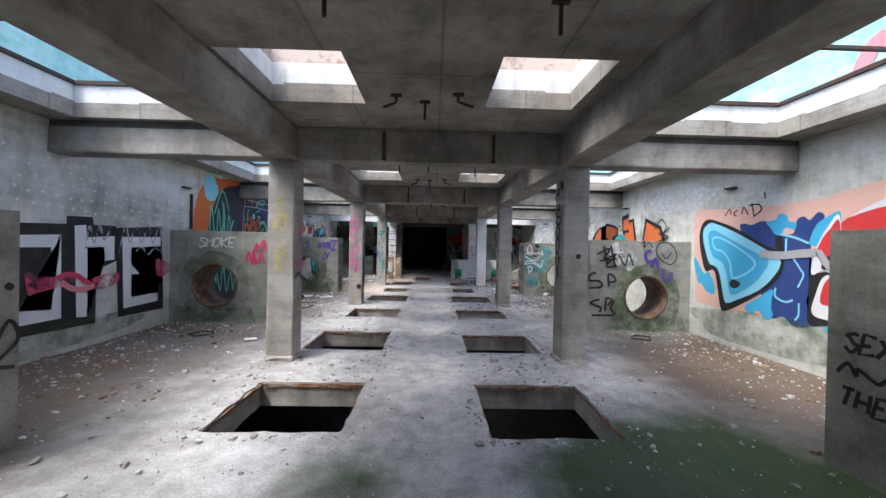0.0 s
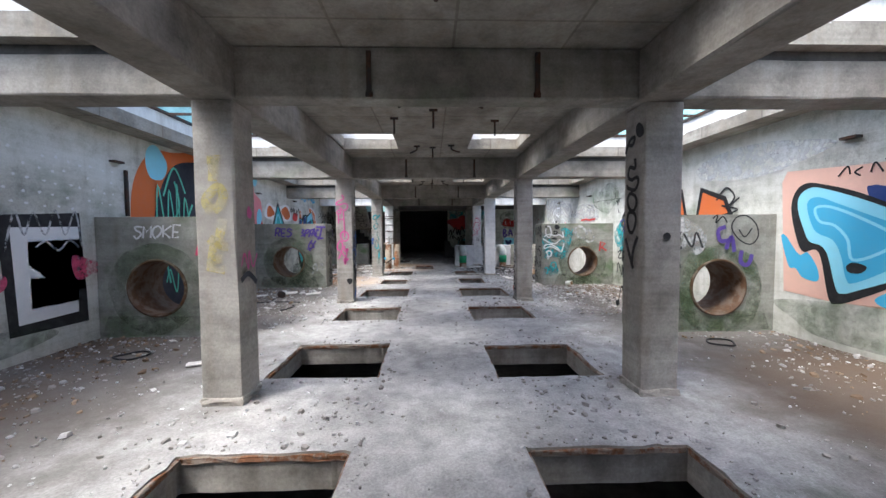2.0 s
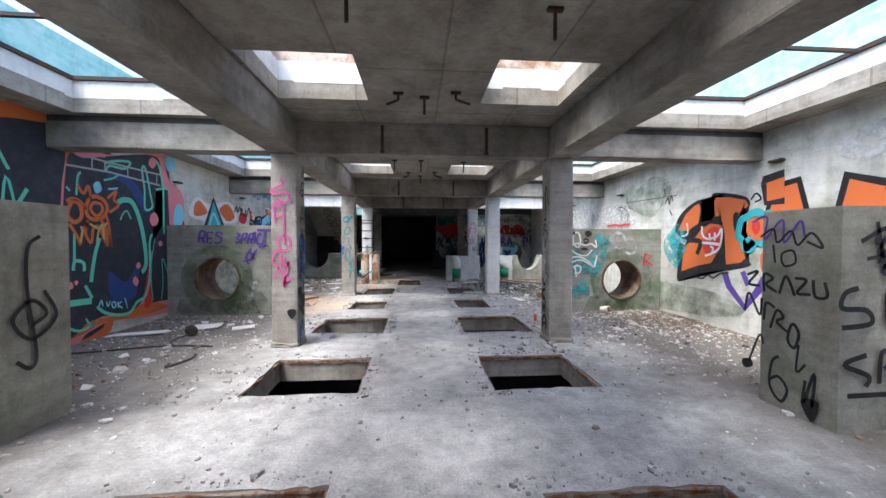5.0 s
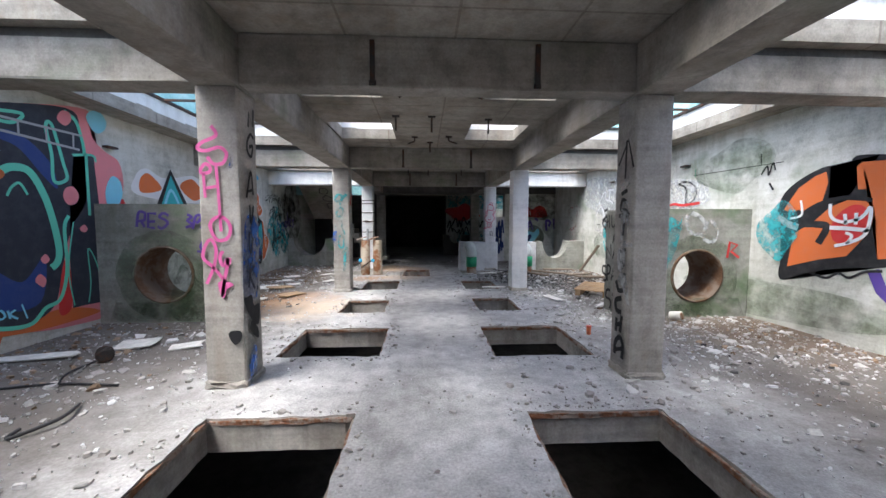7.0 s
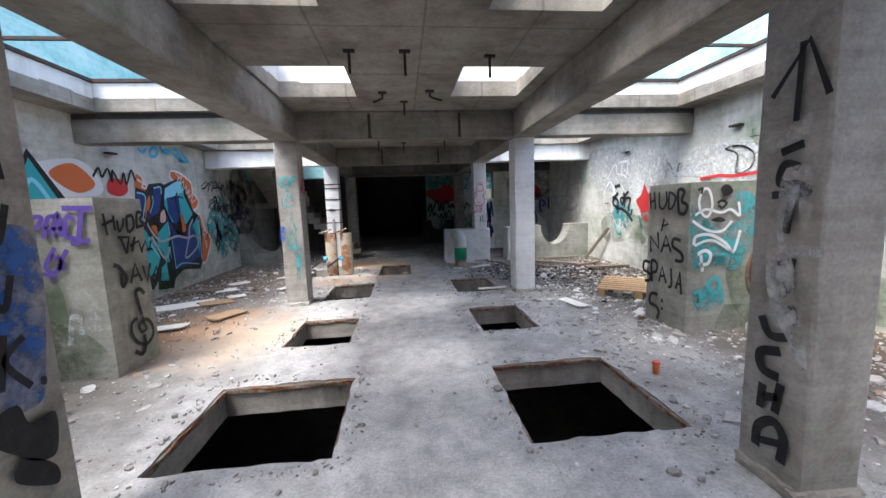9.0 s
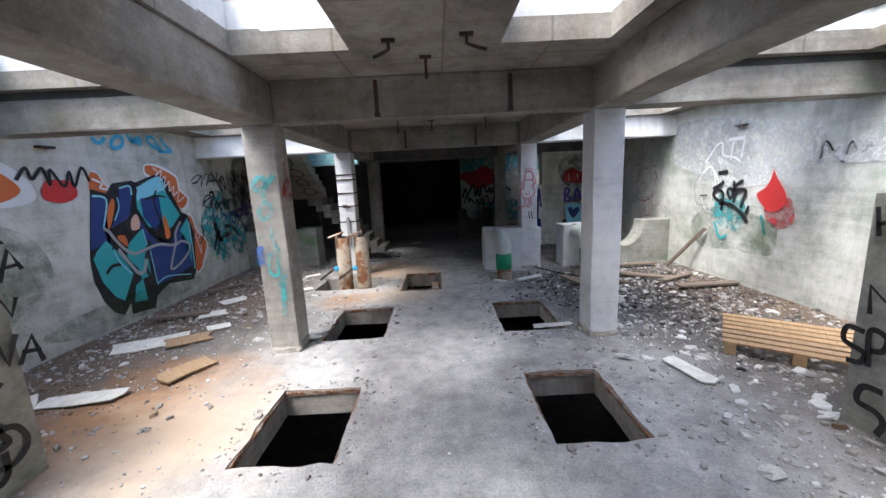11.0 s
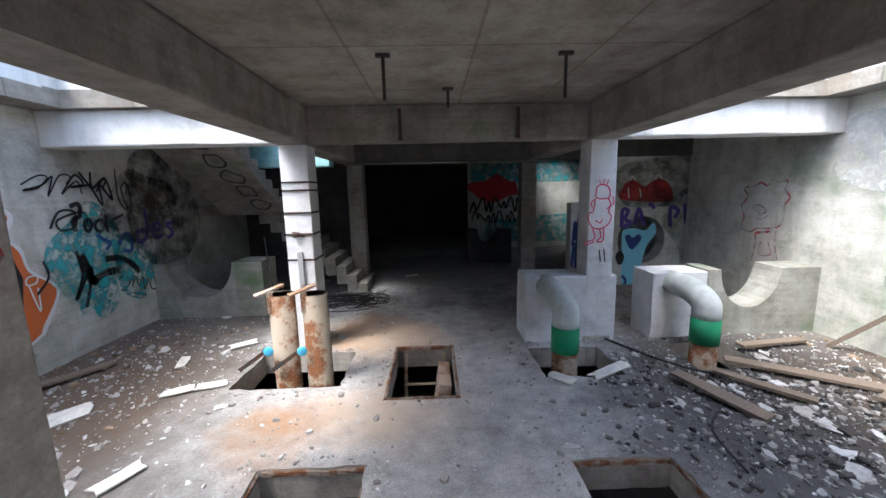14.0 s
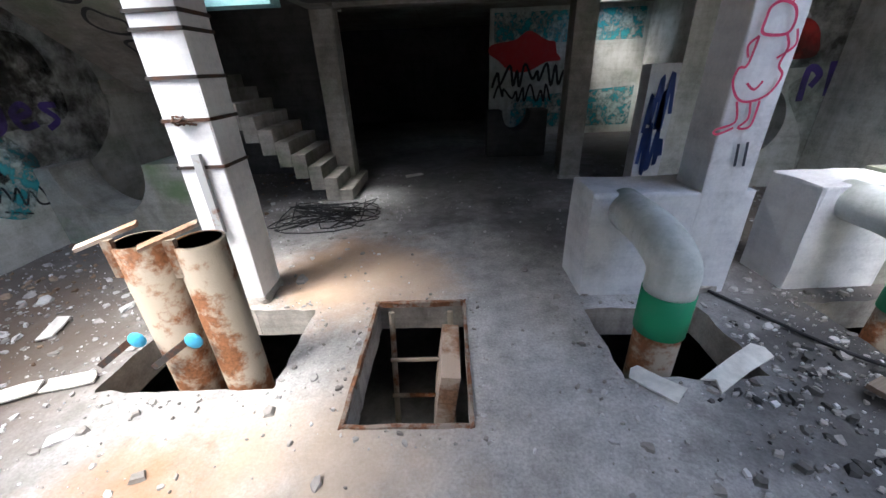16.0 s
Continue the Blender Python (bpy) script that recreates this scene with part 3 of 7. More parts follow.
# cross walls beyond the last lit bay
cw = thing("partition_wall", "concrete cross wall with round pipe holes and graffiti", "wall", "", pose(0, 0, 0))
tagged(cw, kind="structure")
b = bmesh.new()
y0, y1 = 20.7, 21.0
pts = ring_outline(4.0, 0.95, 0.5, 2.9, XR - 0.003, 0, ZB - 0.003)
rows = [[b.verts.new((q[0], y, q[1])) for q in col] for y in (y0, y1) for col in zip(*pts)]
n = len(pts)
for k in range(n):
    l = (k + 1) % n
    b.faces.new((rows[0][k], rows[0][l], rows[1][l], rows[1][k]))
    b.faces.new((rows[2][k], rows[2][l], rows[3][l], rows[3][k]))
    b.faces.new((rows[0][k], rows[0][l], rows[2][l], rows[2][k]))
    b.faces.new((rows[1][k], rows[1][l], rows[3][l], rows[3][k]))
part("wall_face", b, WALL, cw)
b = bmesh.new()
box(b, 2.5, 2.897, 20.7, 20.95, 0, 1.75)
part("pier", b, WHITE_COL, cw)
# lintel and stair wall coloured near-black to stand for deep shade
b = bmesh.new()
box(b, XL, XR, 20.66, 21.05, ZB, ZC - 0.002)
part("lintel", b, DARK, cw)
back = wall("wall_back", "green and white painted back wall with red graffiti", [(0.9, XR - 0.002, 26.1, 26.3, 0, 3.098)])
wall("wall_stair", "concrete wall behind the stairs, coloured dark for the shade there", [(XL + 0.002, -2.3, 22.6, 22.8, 0, 3.098)], DARK)
bm = bmesh.new()
box(bm, XL + 0.003, -2.26, 20.3, 20.6, 2.56, 3.097)
tagged(part("beam_teal", bm, TEALWALL), "teal painted beam over the stairs", "beam", "", "structure")

# ---- rusty riser pipes by the banded column ----
for px, py in ((-2.0, 17.1), (-1.64, 17.08)):
    ob = thing("riser_pipe", "open rusty steel pipe rising out of a floor pit", "pipe", "riser pipes", pose(px, py, 0))
    b = bmesh.new()
    tube(b, [(0, 0, -0.7), (0, 0, 1.0)], 0.135, 24, False)
    tube(b, [(0, 0, 1.0), (0, 0, -0.7)], 0.122, 24, False)
    r0 = [v for v in b.verts if abs(v.co.z - 1.0) < 1e-4]
    bmesh.ops.bridge_loops(b, edges=[e for e in b.edges if all(v in r0 for v in e.verts)])
    part("pipe_wall", b, RUSTPIPE, ob, "", True)
    b = bmesh.new()
    box(b, -0.2, 0.1, -0.04, 0.04, -0.01, 0.01, pose(-0.06, -0.04, 1.07, 0, -14, 35))
    part("top_plate", b, FRAME, ob, "flat pale steel plate")
    b = bmesh.new()
    box(b, -0.11, -0.05, -0.12, -0.09, 0.82, 1.05)
    part("lug", b, RUSTPIPE, ob)
    b = bmesh.new()
    box(b, -0.3, 0.06, -0.17, -0.14, 0.33, 0.37, pose(0, 0, 0.1, 0, -35, 0))
    part("brace", b, STEEL, ob)
    b = bmesh.new()
    bmesh.ops.create_icosphere(b, subdivisions=2, radius=0.05, matrix=pose(-0.12, -0.17, 0.42) @ Matrix.Diagonal((1.1, 0.5, 1.1, 1)))
    part("blue_tie", b, K["blue"], ob, "knotted bright blue plastic tie")

# straps and conduit on the banded column
col = COLUMNS["L", 5]
for z in (2.2, 2.1, 1.82, 1.55, 1.22):
    b = bmesh.new()
    w = CW / 2 + 0.012
    for a in ((-w, w, -w, -w + 0.01), (-w, w, w - 0.01, w), (-w, -w + 0.01, -w, w), (w - 0.01, w, -w, w)):
        box(b, *a, z - 0.012, z + 0.012)
    part("strap", b, STEEL, col, "dark steel band")
b = bmesh.new()
box(b, -0.03, 0.03, -0.21, -0.172, 0.7, 1.32)
part("conduit", b, rust("grey_conduit", (0.35, 0.36, 0.37), amount=0.3), col, "grey steel conduit")
b = bmesh.new()
rnd = random.Random(8)
for k in range(6):
    tube(b, [(rnd.uniform(-0.08, 0.05), -0.19, 1.58), (rnd.uniform(-0.1, 0.08), -0.21 - 0.03 * rnd.random(), 1.55), (rnd.uniform(-0.1, 0.08), -0.19, 1.52)], 0.008, 6)
part("wire_knot", b, STEEL, col, "knot of rusty wire")

# ---- shaft with steel frame in the aisle ----
ob = thing("floor_hatch", "open floor hatch with rusty steel frame and ladder", "hatch", "", pose(-0.505, 17.24, 0))
b = bmesh.new()
for a in ((-0.385, -0.36, -0.62, 0.62), (0.36, 0.385, -0.62, 0.62), (-0.36, 0.36, -0.62, -0.6), (-0.36, 0.36, 0.59, 0.62)):
    box(b, *a, -0.03, 0.018)
worn(b, 0.004, 0.12, 0.006, 9)
part("rim", b, EDGE, ob, "rusty angle-iron rim")
for k, (x, z) in enumerate(((-0.2, -0.35), (-0.2, -0.65), (-0.2, -0.95), (-0.2, -1.25))):
    b = bmesh.new()
    tube(b, [(-0.25, 0.3 - 0.1 * k, z), (0.25, 0.3 - 0.1 * k, z)], 0.018, 8)
    part("rung", b, RUSTPIPE, ob)
for x in (-0.25, 0.25):
    b = bmesh.new()
    tube(b, [(x, 0.55, -0.05), (x, -0.15, -2.6)], 0.025, 8)
    part("rail", b, RUSTPIPE, ob)
b = bmesh.new()
box(b, 0.2, 0.34, -0.1, 0.5, -0.75, -0.12, pose(0, 0, 0, 0, 8, 0))
part("plate", b, FRAME, ob, "bent rusty sheet")
for (x0, x1, y0, y1) in PITS[5::6]:
    ob = thing("rebar_grid", "bare rusty reinforcing bars across a floor pit", "rebar", "pit reinforcement", pose((x0 + x1) / 2, y0, -0.07))
    for k in range(4):
        b = bmesh.new()
        x = -0.2 + 0.17 * k
        tube(b, [(x, -0.01, 0.02), (x + 0.02, 0.12, 0.0), (x + 0.03, 0.3, -0.25)], 0.011, 6)
        part("bar", b, RUSTPIPE, ob)
    b = bmesh.new()
    tube(b, [(-(x1 - x0) / 2, 0.1, 0.0), ((x1 - x0) / 2, 0.12, 0.01)], 0.011, 6)
    part("bar", b, RUSTPIPE, ob)


# ---- hanger rods in the ceiling ----
def hanger(x, y, length, bent=0.0):
    ob = thing("hanger_rod", "rusty steel hanger rod sticking out of the ceiling", "rod", "ceiling hangers", pose(x, y, ZC))
    b = bmesh.new()
    pts = [(0, 0, 0.01), (0, 0, -0.08)] + [(bent * k / 4, 0, -0.08 - (length - 0.08) * (k / 4) * (1 - 0.5 * abs(bent) / 0.3 * k / 4)) for k in range(1, 5)]
    tube(b, pts, 0.014, 8)
    part("rod", b, STEEL, ob)
    b = bmesh.new()
    box(b, -0.055, 0.055, -0.02, 0.02, -0.024, 0.0)
    part("plate", b, STEEL, ob)


for y in (2.3, 6.95, 11.98, 16.25):
    for x in (-0.7, 0.72):
        hanger(x, y + (0.1 if x > 0 and y < 14 else 0), 0.22 if y < 14 else 0.34)
    if y < 14:
        hanger(-0.16, y - (0.35 if y < 10 else 0), 0.24)
    hanger(-0.16, y + 1.75 if y < 14 else y + 0.95, 0.2)
for y in (3.9, 8.6, 13.3):
    hanger(-0.45, y, 0.15, -0.13)
    hanger(0.18, y - 0.06, 0.15, 0.16)
for y in (1.45, 6.1, 10.75):
    for x, bent in ((-0.43, -0.14), (0.12, 0.3)):
        ob = thing("ceiling_socket", "rust-stained square socket in the ceiling with wire", "socket", "ceiling sockets", pose(x, y, ZC))
        b = bmesh.new()
        box(b, -0.06, 0.06, -0.05, 0.05, -0.012, 0.0)
        part("recess", b, STEEL, ob)
        b = bmesh.new()
        tube(b, [(0, 0, 0), (bent * 0.3, 0.02, -0.06), (bent, 0.05, -0.13)], 0.012, 6)
        part("wire", b, STEEL, ob)

# ---- graffiti ----
Z = Vector((0, 0, 1))


class Face:
    """A painted surface: u runs to the right as one faces it, v is the height."""

    def __init__(self, origin, right, owner):
        self.o, self.u, self.owner = Vector(origin), Vector(right), owner
        self.n = self.u.cross(Z)

    def at(self, u, v, d):
        return self.o + self.u * u + Z * v + self.n * d


def curve(pts, closed=False, n=6):
    out, m = [], len(pts)
    for k in range(m if closed else m - 1):
        p = [pts[(k + q) % m] if closed else pts[min(max(k + q, 0), m - 1)] for q in (-1, 0, 1, 2)]
        for t in [j / n for j in range(n)]:
            out.append(tuple(0.5 * (2 * p[1][i] + (p[2][i] - p[0][i]) * t + (2 * p[0][i] - 5 * p[1][i] + 4 * p[2][i] - p[3][i]) * t * t + (3 * p[1][i] - p[0][i] - 3 * p[2][i] + p[3][i]) * t ** 3) for i in (0, 1)))
    return out if closed else out + [pts[-1]]


def ribbon(bm, face, pts, w, d, closed=False, taper=False):
    m = len(pts)
    left, right = [], []
    for k in range(m):
        a, b = (pts[k - 1], pts[(k + 1) % m]) if closed else (pts[max(k - 1, 0)], pts[min(k + 1, m - 1)])
        dx, dy = b[0] - a[0], b[1] - a[1]
        q = math.hypot(dx, dy) or 1
        ww = w * (0.35 + 0.65 * math.sin(math.pi * (k + 0.5) / m)) if taper else w
        ox, oy = -dy / q * ww / 2, dx / q * ww / 2
        left.append(bm.verts.new(face.at(pts[k][0] + ox, pts[k][1] + oy, d)))
        right.append(bm.verts.new(face.at(pts[k][0] - ox, pts[k][1] - oy, d)))
    for k in range(m if closed else m - 1):
        l = (k + 1) % m
        bm.faces.new((left[k], left[l], right[l], right[k]))


def fill(bm, face, pts, d):
    bm.faces.new([bm.verts.new(face.at(p[0], p[1], d)) for p in pts])


class Piece:
    """One graffito: strokes and fills in one colour each, later ones on top."""

    def __init__(self, face, name, label):
        self.face, self.name, self.label, self.sets = face, name, label, []
        self.base = 0.003 if name in ("mural", "graffiti_piece", "graffiti_letters") else 0.018

    def pen(self, colour):
        self.sets.append((colour, bmesh.new(), self.base + 0.0013 * len(self.sets)))
        return self

    def line(self, pts, w, smooth=True, closed=False, taper=False):
        c, b, d = self.sets[-1]
        ribbon(b, self.face, curve(pts, closed) if smooth else pts, w, d, closed, taper)
        return self

    def area(self, pts, smooth=True):
        c, b, d = self.sets[-1]
        fill(b, self.face, curve(pts, True) if smooth else pts, d)
        return self

    def done(self):
        inv = self.face.owner.matrix_basis.inverted()
        for c, b, d in self.sets:
            bmesh.ops.triangulate(b, faces=[f for f in b.faces if len(f.verts) > 4])
            b.transform(inv)
            part(self.name, b, K[c], self.face.owner, self.label)


LETTERS = {
    "A": "00 26 40|12 32", "B": "00 06 36 45 33 03|33 42 30 00", "C": "45 26 04 02 20 41", "D": "00 06 26 44 42 20 00", "E": "40 00 06 46|03 33", "F": "00 06 46|03 33",
    "G": "45 26 04 02 20 41 43 23", "H": "00 06|40 46|03 43", "I": "20 26", "J": "36 31 20 01", "K": "00 06|46 03 40", "L": "06 00 40", "M": "00 06 23 46 40", "N": "00 06 40 46",
    "O": "20 02 04 26 44 42 20", "P": "00 06 36 45 33 03", "R": "00 06 36 45 33 03|23 40", "S": "45 26 05 14 33 42 20 01", "T": "06 46|26 20", "U": "06 01 20 41 46", "V": "06 20 46",
    "X": "00 46|06 40", "Y": "06 23 46|23 20", "Z": "06 46 00 40", "2": "05 26 45 00 40", "?": "05 26 45 33 22|20 21", ".": "10 11",
}


def write(piece, text, u, v, size, w, down=False, seed=1, gap=0.95):
    """Hand-sprayed capitals, from left to right or stacked downwards."""
    rnd = random.Random(seed)
    for ch in text:
        for stroke in LETTERS.get(ch, "").split("|"):
            if stroke:
                s = size / 6
                pts = [(u + (int(q[0]) * 0.85 + 0.16 * int(q[1]) + rnd.uniform(-0.42, 0.42)) * s, v + (int(q[1]) + rnd.uniform(-0.42, 0.42)) * s) for q in stroke.split()]
                piece.line(pts, w * 1.35, ch in "OCSGDJPBRU2?", taper=False)
        if down:
            v -= size * 1.25
            u += rnd.uniform(-0.01, 0.01)
        else:
            u += size * gap * (0.45 if ch in "I. " else 0.8)
            v += rnd.uniform(-0.02, 0.02) * size


def scribble(piece, u0, u1, v0, v1, n, w, seed):
    rnd = random.Random(seed)
    pts = [(u0 + (u1 - u0) * k / (n - 1) + rnd.uniform(-0.3, 0.3) * (u1 - u0) / n * 2, v0 + (v1 - v0) * (0.85 if k % 2 else 0.15) + rnd.uniform(-0.25, 0.25) * (v1 - v0)) for k in range(n)]
    piece.line(pts, w * 1.35)


def clef(piece, u, v, h, w):
    piece.line([(u - 0.12 * h, v + 0.02 * h), (u - 0.02 * h, v - 0.06 * h), (u + 0.03 * h, v + 0.05 * h), (u - 0.03 * h, v + 0.55 * h), (u - 0.02 * h, v + 0.9 * h), (u + 0.08 * h, v + 1.0 * h)], w)
    piece.line([(u, v + 0.28 * h), (u + 0.12 * h, v + 0.36 * h), (u, v + 0.48 * h), (u - 0.14 * h, v + 0.34 * h), (u, v + 0.17 * h), (u + 0.2 * h, v + 0.32 * h), (u + 0.1 * h, v + 0.55 * h)], w)


def blob(u, v, ru, rv, n, wob, seed):
    rnd = random.Random(seed)
    return [(u + ru * math.cos(a) * (1 + rnd.uniform(-wob, wob)), v + rv * math.sin(a) * (1 + rnd.uniform(-wob, wob))) for a in [2 * math.pi * k / n for k in range(n)]]


west = Face((XL, 0, 0), (0, 1, 0), wall_west)
east = Face((XR, 0, 0), (0, -1, 0), wall_east)


def ye(*pts):
    """Points of the east wall given as (y, z)."""
    return [(-y, z) for y, z in pts]


# big block letters
p = Piece(west, "graffiti_letters", "big white block letters with thick black outlines")
p.pen("black")
p.area([(4.68, 1.74), (5.26, 1.76), (5.26, 1.87), (5.64, 1.88), (5.66, 1.77), (6.04, 1.77), (6.05, 1.22), (5.71, 1.1), (5.7, 0.31), (4.7, 0.34)], False)
p.area([(6.02, 1.74), (7, 1.81), (7.01, 1.41), (6.45, 1.36), (6.42, 1.24), (6.87, 1.19), (6.91, 0.9), (6.48, 0.86), (6.48, 0.76), (7.05, 0.76), (7.06, 0.3), (6.09, 0.32)], False)
p.pen("white")
p.area([(4.68, 1.59), (5.19, 1.61), (5.2, 0.48), (4.7, 0.48), (4.69, 0.66), (5.07, 0.62), (5.06, 1.44), (4.69, 1.44)], False)
p.area([(5.37, 1.74), (5.54, 1.76), (5.55, 1.58), (6.01, 1.61), (6.01, 1.24), (5.85, 1.23), (5.83, 1.44), (5.56, 1.44), (5.57, 0.43), (5.41, 0.45)], False)
p.area([(6.15, 1.6), (6.97, 1.62), (6.98, 1.45), (6.33, 1.43), (6.33, 1.15), (6.69, 1.13), (6.7, 0.97), (6.34, 0.98), (6.34, 0.61), (6.91, 0.61), (6.92, 0.46), (6.19, 0.44)], False)
p.pen("mist_white")
p.line([(5.53, 1.42), (5.59, 1.75), (5.66, 1.5), (5.75, 1.76), (5.83, 1.55), (5.96, 1.8)], 0.03, True, False)
p.line([(6.09, 1.33), (6.21, 1.78), (6.3, 1.51), (6.41, 1.79), (6.54, 1.51), (6.68, 1.83), (6.79, 1.51), (6.94, 1.82), (7.01, 1.35)], 0.025, True, False)
p.line([(6.42, 1.36), (6.54, 1.43), (6.69, 1.31), (6.84, 1.43), (6.98, 1.33)], 0.025, True, False)
p.done()
p = Piece(west, "graffiti_smear", "crimson sprayed ribbon across the letters")
p.pen("mist_pink")
p.area([(4.75, 1.12), (4.86, 1.1), (5.07, 1.05), (5.23, 1.07), (5.37, 0.98), (5.14, 0.91), (4.87, 0.86), (4.78, 0.85)])
p.area([(5.45, 0.94), (5.71, 1), (6.05, 1.06), (6.04, 0.88), (5.71, 0.81)])
p.area([(6.86, 1.23), (7.21, 1.13), (7.78, 1.01), (7.73, 0.9), (7.22, 0.96), (6.91, 0.9)])
p.pen("magenta")
p.line([(5.14, 1.03), (5.26, 1.07), (5.4, 1.04), (5.52, 0.95), (5.62, 0.89)], 0.07, True, False)
p.pen("rose")
p.line([(5.18, 0.97), (5.32, 0.87), (5.49, 0.84), (5.66, 0.87)], 0.08, True, False)
p.done()
b = bmesh.new()
rnd = random.Random(5)
for i in range(24):
    for j in range(6):
        u, v = 3.6 + i * 0.17 + rnd.uniform(-0.03, 0.03) + 0.05 * (j % 2), 1.92 + j * 0.16 + rnd.uniform(-0.02, 0.02) - 0.012 * i
        if rnd.random() < 0.85 and v > 1.85:
            fill(b, west, blob(u, v, 0.022, 0.018, 7, 0.4, i * 9 + j), 0.004)
tagged(part("plaster_dab", b, K["white"], wall_west, "rows of small white plaster dabs"), kind="stuff")

# dark mural with mint lines
p = Piece(west, "mural", "large dark mural with mint outlines and pink dots on coral")
p.pen("orange").area([(7.95, 1.0), (7.9, 2.2), (8.3, 2.9), (8.8, 3.02), (10.6, 3.03), (10.6, 0.05), (8.6, 0.05)])
p.pen("dark").area([(8.5, 0.4), (8.35, 1.7), (8.8, 2.7), (9.6, 2.98), (10.6, 3.0), (10.6, 0.3), (9.2, 0.12)])
p.pen("pale").area(blob(8.45, 2.75, 0.25, 0.3, 8, 0.2, 6))
p.pen("mint").line([(8.7, 0.6), (8.6, 1.4), (9.0, 2.0), (8.9, 2.5)], 0.045).line([(9.0, 0.8), (9.1, 1.5), (9.4, 2.1)], 0.05).line([(8.6, 2.2), (8.9, 2.75), (9.2, 2.3)], 0.04)
p.pen("rose")
p.area([(9.9, 2.58), (10.7, 2.81), (11.87, 3.08), (11.93, 2.74), (12.12, 2.56), (12.39, 2.42), (12.44, 2.01), (12.23, 1.76), (12.45, 1.49), (12.46, 0.97), (12.3, 0.37), (12.13, 0.1), (11.34, 0.1), (10.63, 0.2), (10.2, 0.12), (9.84, 0.08)])
p.pen("orange")
p.area([(9.85, 0.47), (10.2, 0.32), (10.71, 0.26), (11.34, 0.36), (11.9, 0.19), (11.14, 0.15), (10.47, 0.2), (10.07, 0.11), (9.84, 0.12)])
p.area([(9.91, 2.83), (10.02, 2.86), (10.08, 2.74), (9.96, 2.57), (9.9, 2.54)])
p.pen("red")
p.area([(12.13, 1.79), (12.43, 1.85), (12.51, 1.39), (12.44, 1.16), (12.19, 1.13), (12.04, 1.4)])
p.area([(11.4, 0.97), (11.5, 0.78), (11.47, 0.34), (11.3, 0.32)])
p.pen("dark")
p.area([(9.9, 2.47), (10.26, 2.67), (11.58, 3.01), (11.76, 2.7), (11.84, 2.34), (11.78, 1.78), (11.54, 1.41), (11.38, 0.88), (11.27, 0.46), (11.05, 0.29), (10.71, 0.26), (10.48, 0.3), (10.2, 0.27), (9.84, 0.27)])
p.area([(11.64, 2.44), (11.94, 2.47), (11.97, 1.78), (11.99, 1.3), (12.08, 0.9), (12.08, 0.31), (11.69, 0.33), (11.49, 0.33), (11.49, 1.05), (11.55, 1.77)], False)
p.pen("navy")
p.area([(10.54, 2.46), (10.94, 2.54), (11.3, 2.27), (11.39, 1.93), (11.2, 2.09), (10.93, 2.38)])
p.area([(10.57, 0.97), (10.89, 0.78), (11.17, 1.07), (11.08, 0.5), (10.63, 0.51)])
p.pen("pale")
p.area([(11.86, 2.97), (11.96, 3.09), (12.09, 3.1), (12.19, 2.99), (12.13, 2.84), (11.98, 2.79)])
p.area([(12.1, 1.89), (12.14, 2.07), (12.25, 2.2), (12.38, 2.13), (12.41, 1.93), (12.29, 1.72), (12.15, 1.71)])
p.area([(12.08, 0.9), (12.16, 1.12), (12.33, 1.21), (12.53, 1.14), (12.52, 0.76), (12.36, 0.53), (12.14, 0.5)])
p.area([(10.32, 2.3), (10.42, 2.35), (10.46, 2.23), (10.36, 2.17)])
p.pen("mint")
p.line([(10.76, 2.07), (10.88, 2.13), (11.06, 2.1), (11.21, 1.83), (11.3, 1.5), (11.35, 1.15), (11.32, 0.98), (11.24, 0.91)], 0.09, True, False)
p.line([(10.34, 0.47), (10.48, 0.35), (10.71, 0.27), (10.96, 0.26), (11.13, 0.41), (11.33, 0.5), (11.44, 0.88), (11.44, 1.41), (11.51, 1.58)], 0.05, True, False)
p.line([(10.41, 1.5), (10.33, 1.28), (10.27, 1), (10.25, 0.85)], 0.06, True, False)
p.line([(9.85, 0.59), (10.08, 0.58), (10.25, 0.57)], 0.09, True, False)
p.line([(10.15, 0.81), (10.19, 0.74), (10.26, 0.61)], 0.05, True, False)
p.line([(9.97, 1.04), (10, 1.17), (10.13, 1.14), (10.14, 1.02)], 0.05, True, False)
p.line([(9.99, 1.17), (10, 1.56)], 0.04, True, False)
p.line([(11.29, 2.7), (11.37, 2.73), (11.48, 2.29), (11.52, 2.07), (11.35, 2.02), (11.34, 2.36)], 0.045, True, True)
p.line([(11.54, 2.96), (11.7, 2.87), (11.78, 2.61), (11.8, 2.43)], 0.05, True, False)
p.line([(11.62, 2.4), (11.92, 2.45), (11.97, 2.36)], 0.035, True, False)
p.line([(11.82, 2.43), (11.82, 1.59)], 0.045, True, False)
p.line([(11.51, 0.36), (11.46, 0.87), (11.57, 1.5)], 0.02, True, False)
p.line([(11.72, 0.36), (11.77, 0.65), (11.76, 1.12), (11.9, 0.83), (11.93, 0.34)], 0.02, True, False)
p.line([(12.06, 0.28), (12, 1.01)], 0.02, True, False)
p.line([(10.51, 2.65), (10.77, 2.74), (11.03, 2.77), (10.9, 2.64), (10.61, 2.63), (10.54, 2.52)], 0.04, True, False)
p.line([(10.5, 2.39), (10.66, 2.44), (10.77, 2.51)], 0.03, True, False)
p.line([(10.04, 2.1), (10.07, 2.37), (10.12, 2.44)], 0.035, True, False)
p.line([(10.8, 1.79), (10.85, 1.89), (10.94, 1.95), (11.02, 1.82)], 0.03, True, False)
p.line([(9.84, 0.27), (10.07, 0.17), (10.31, 0.24)], 0.04, True, False)
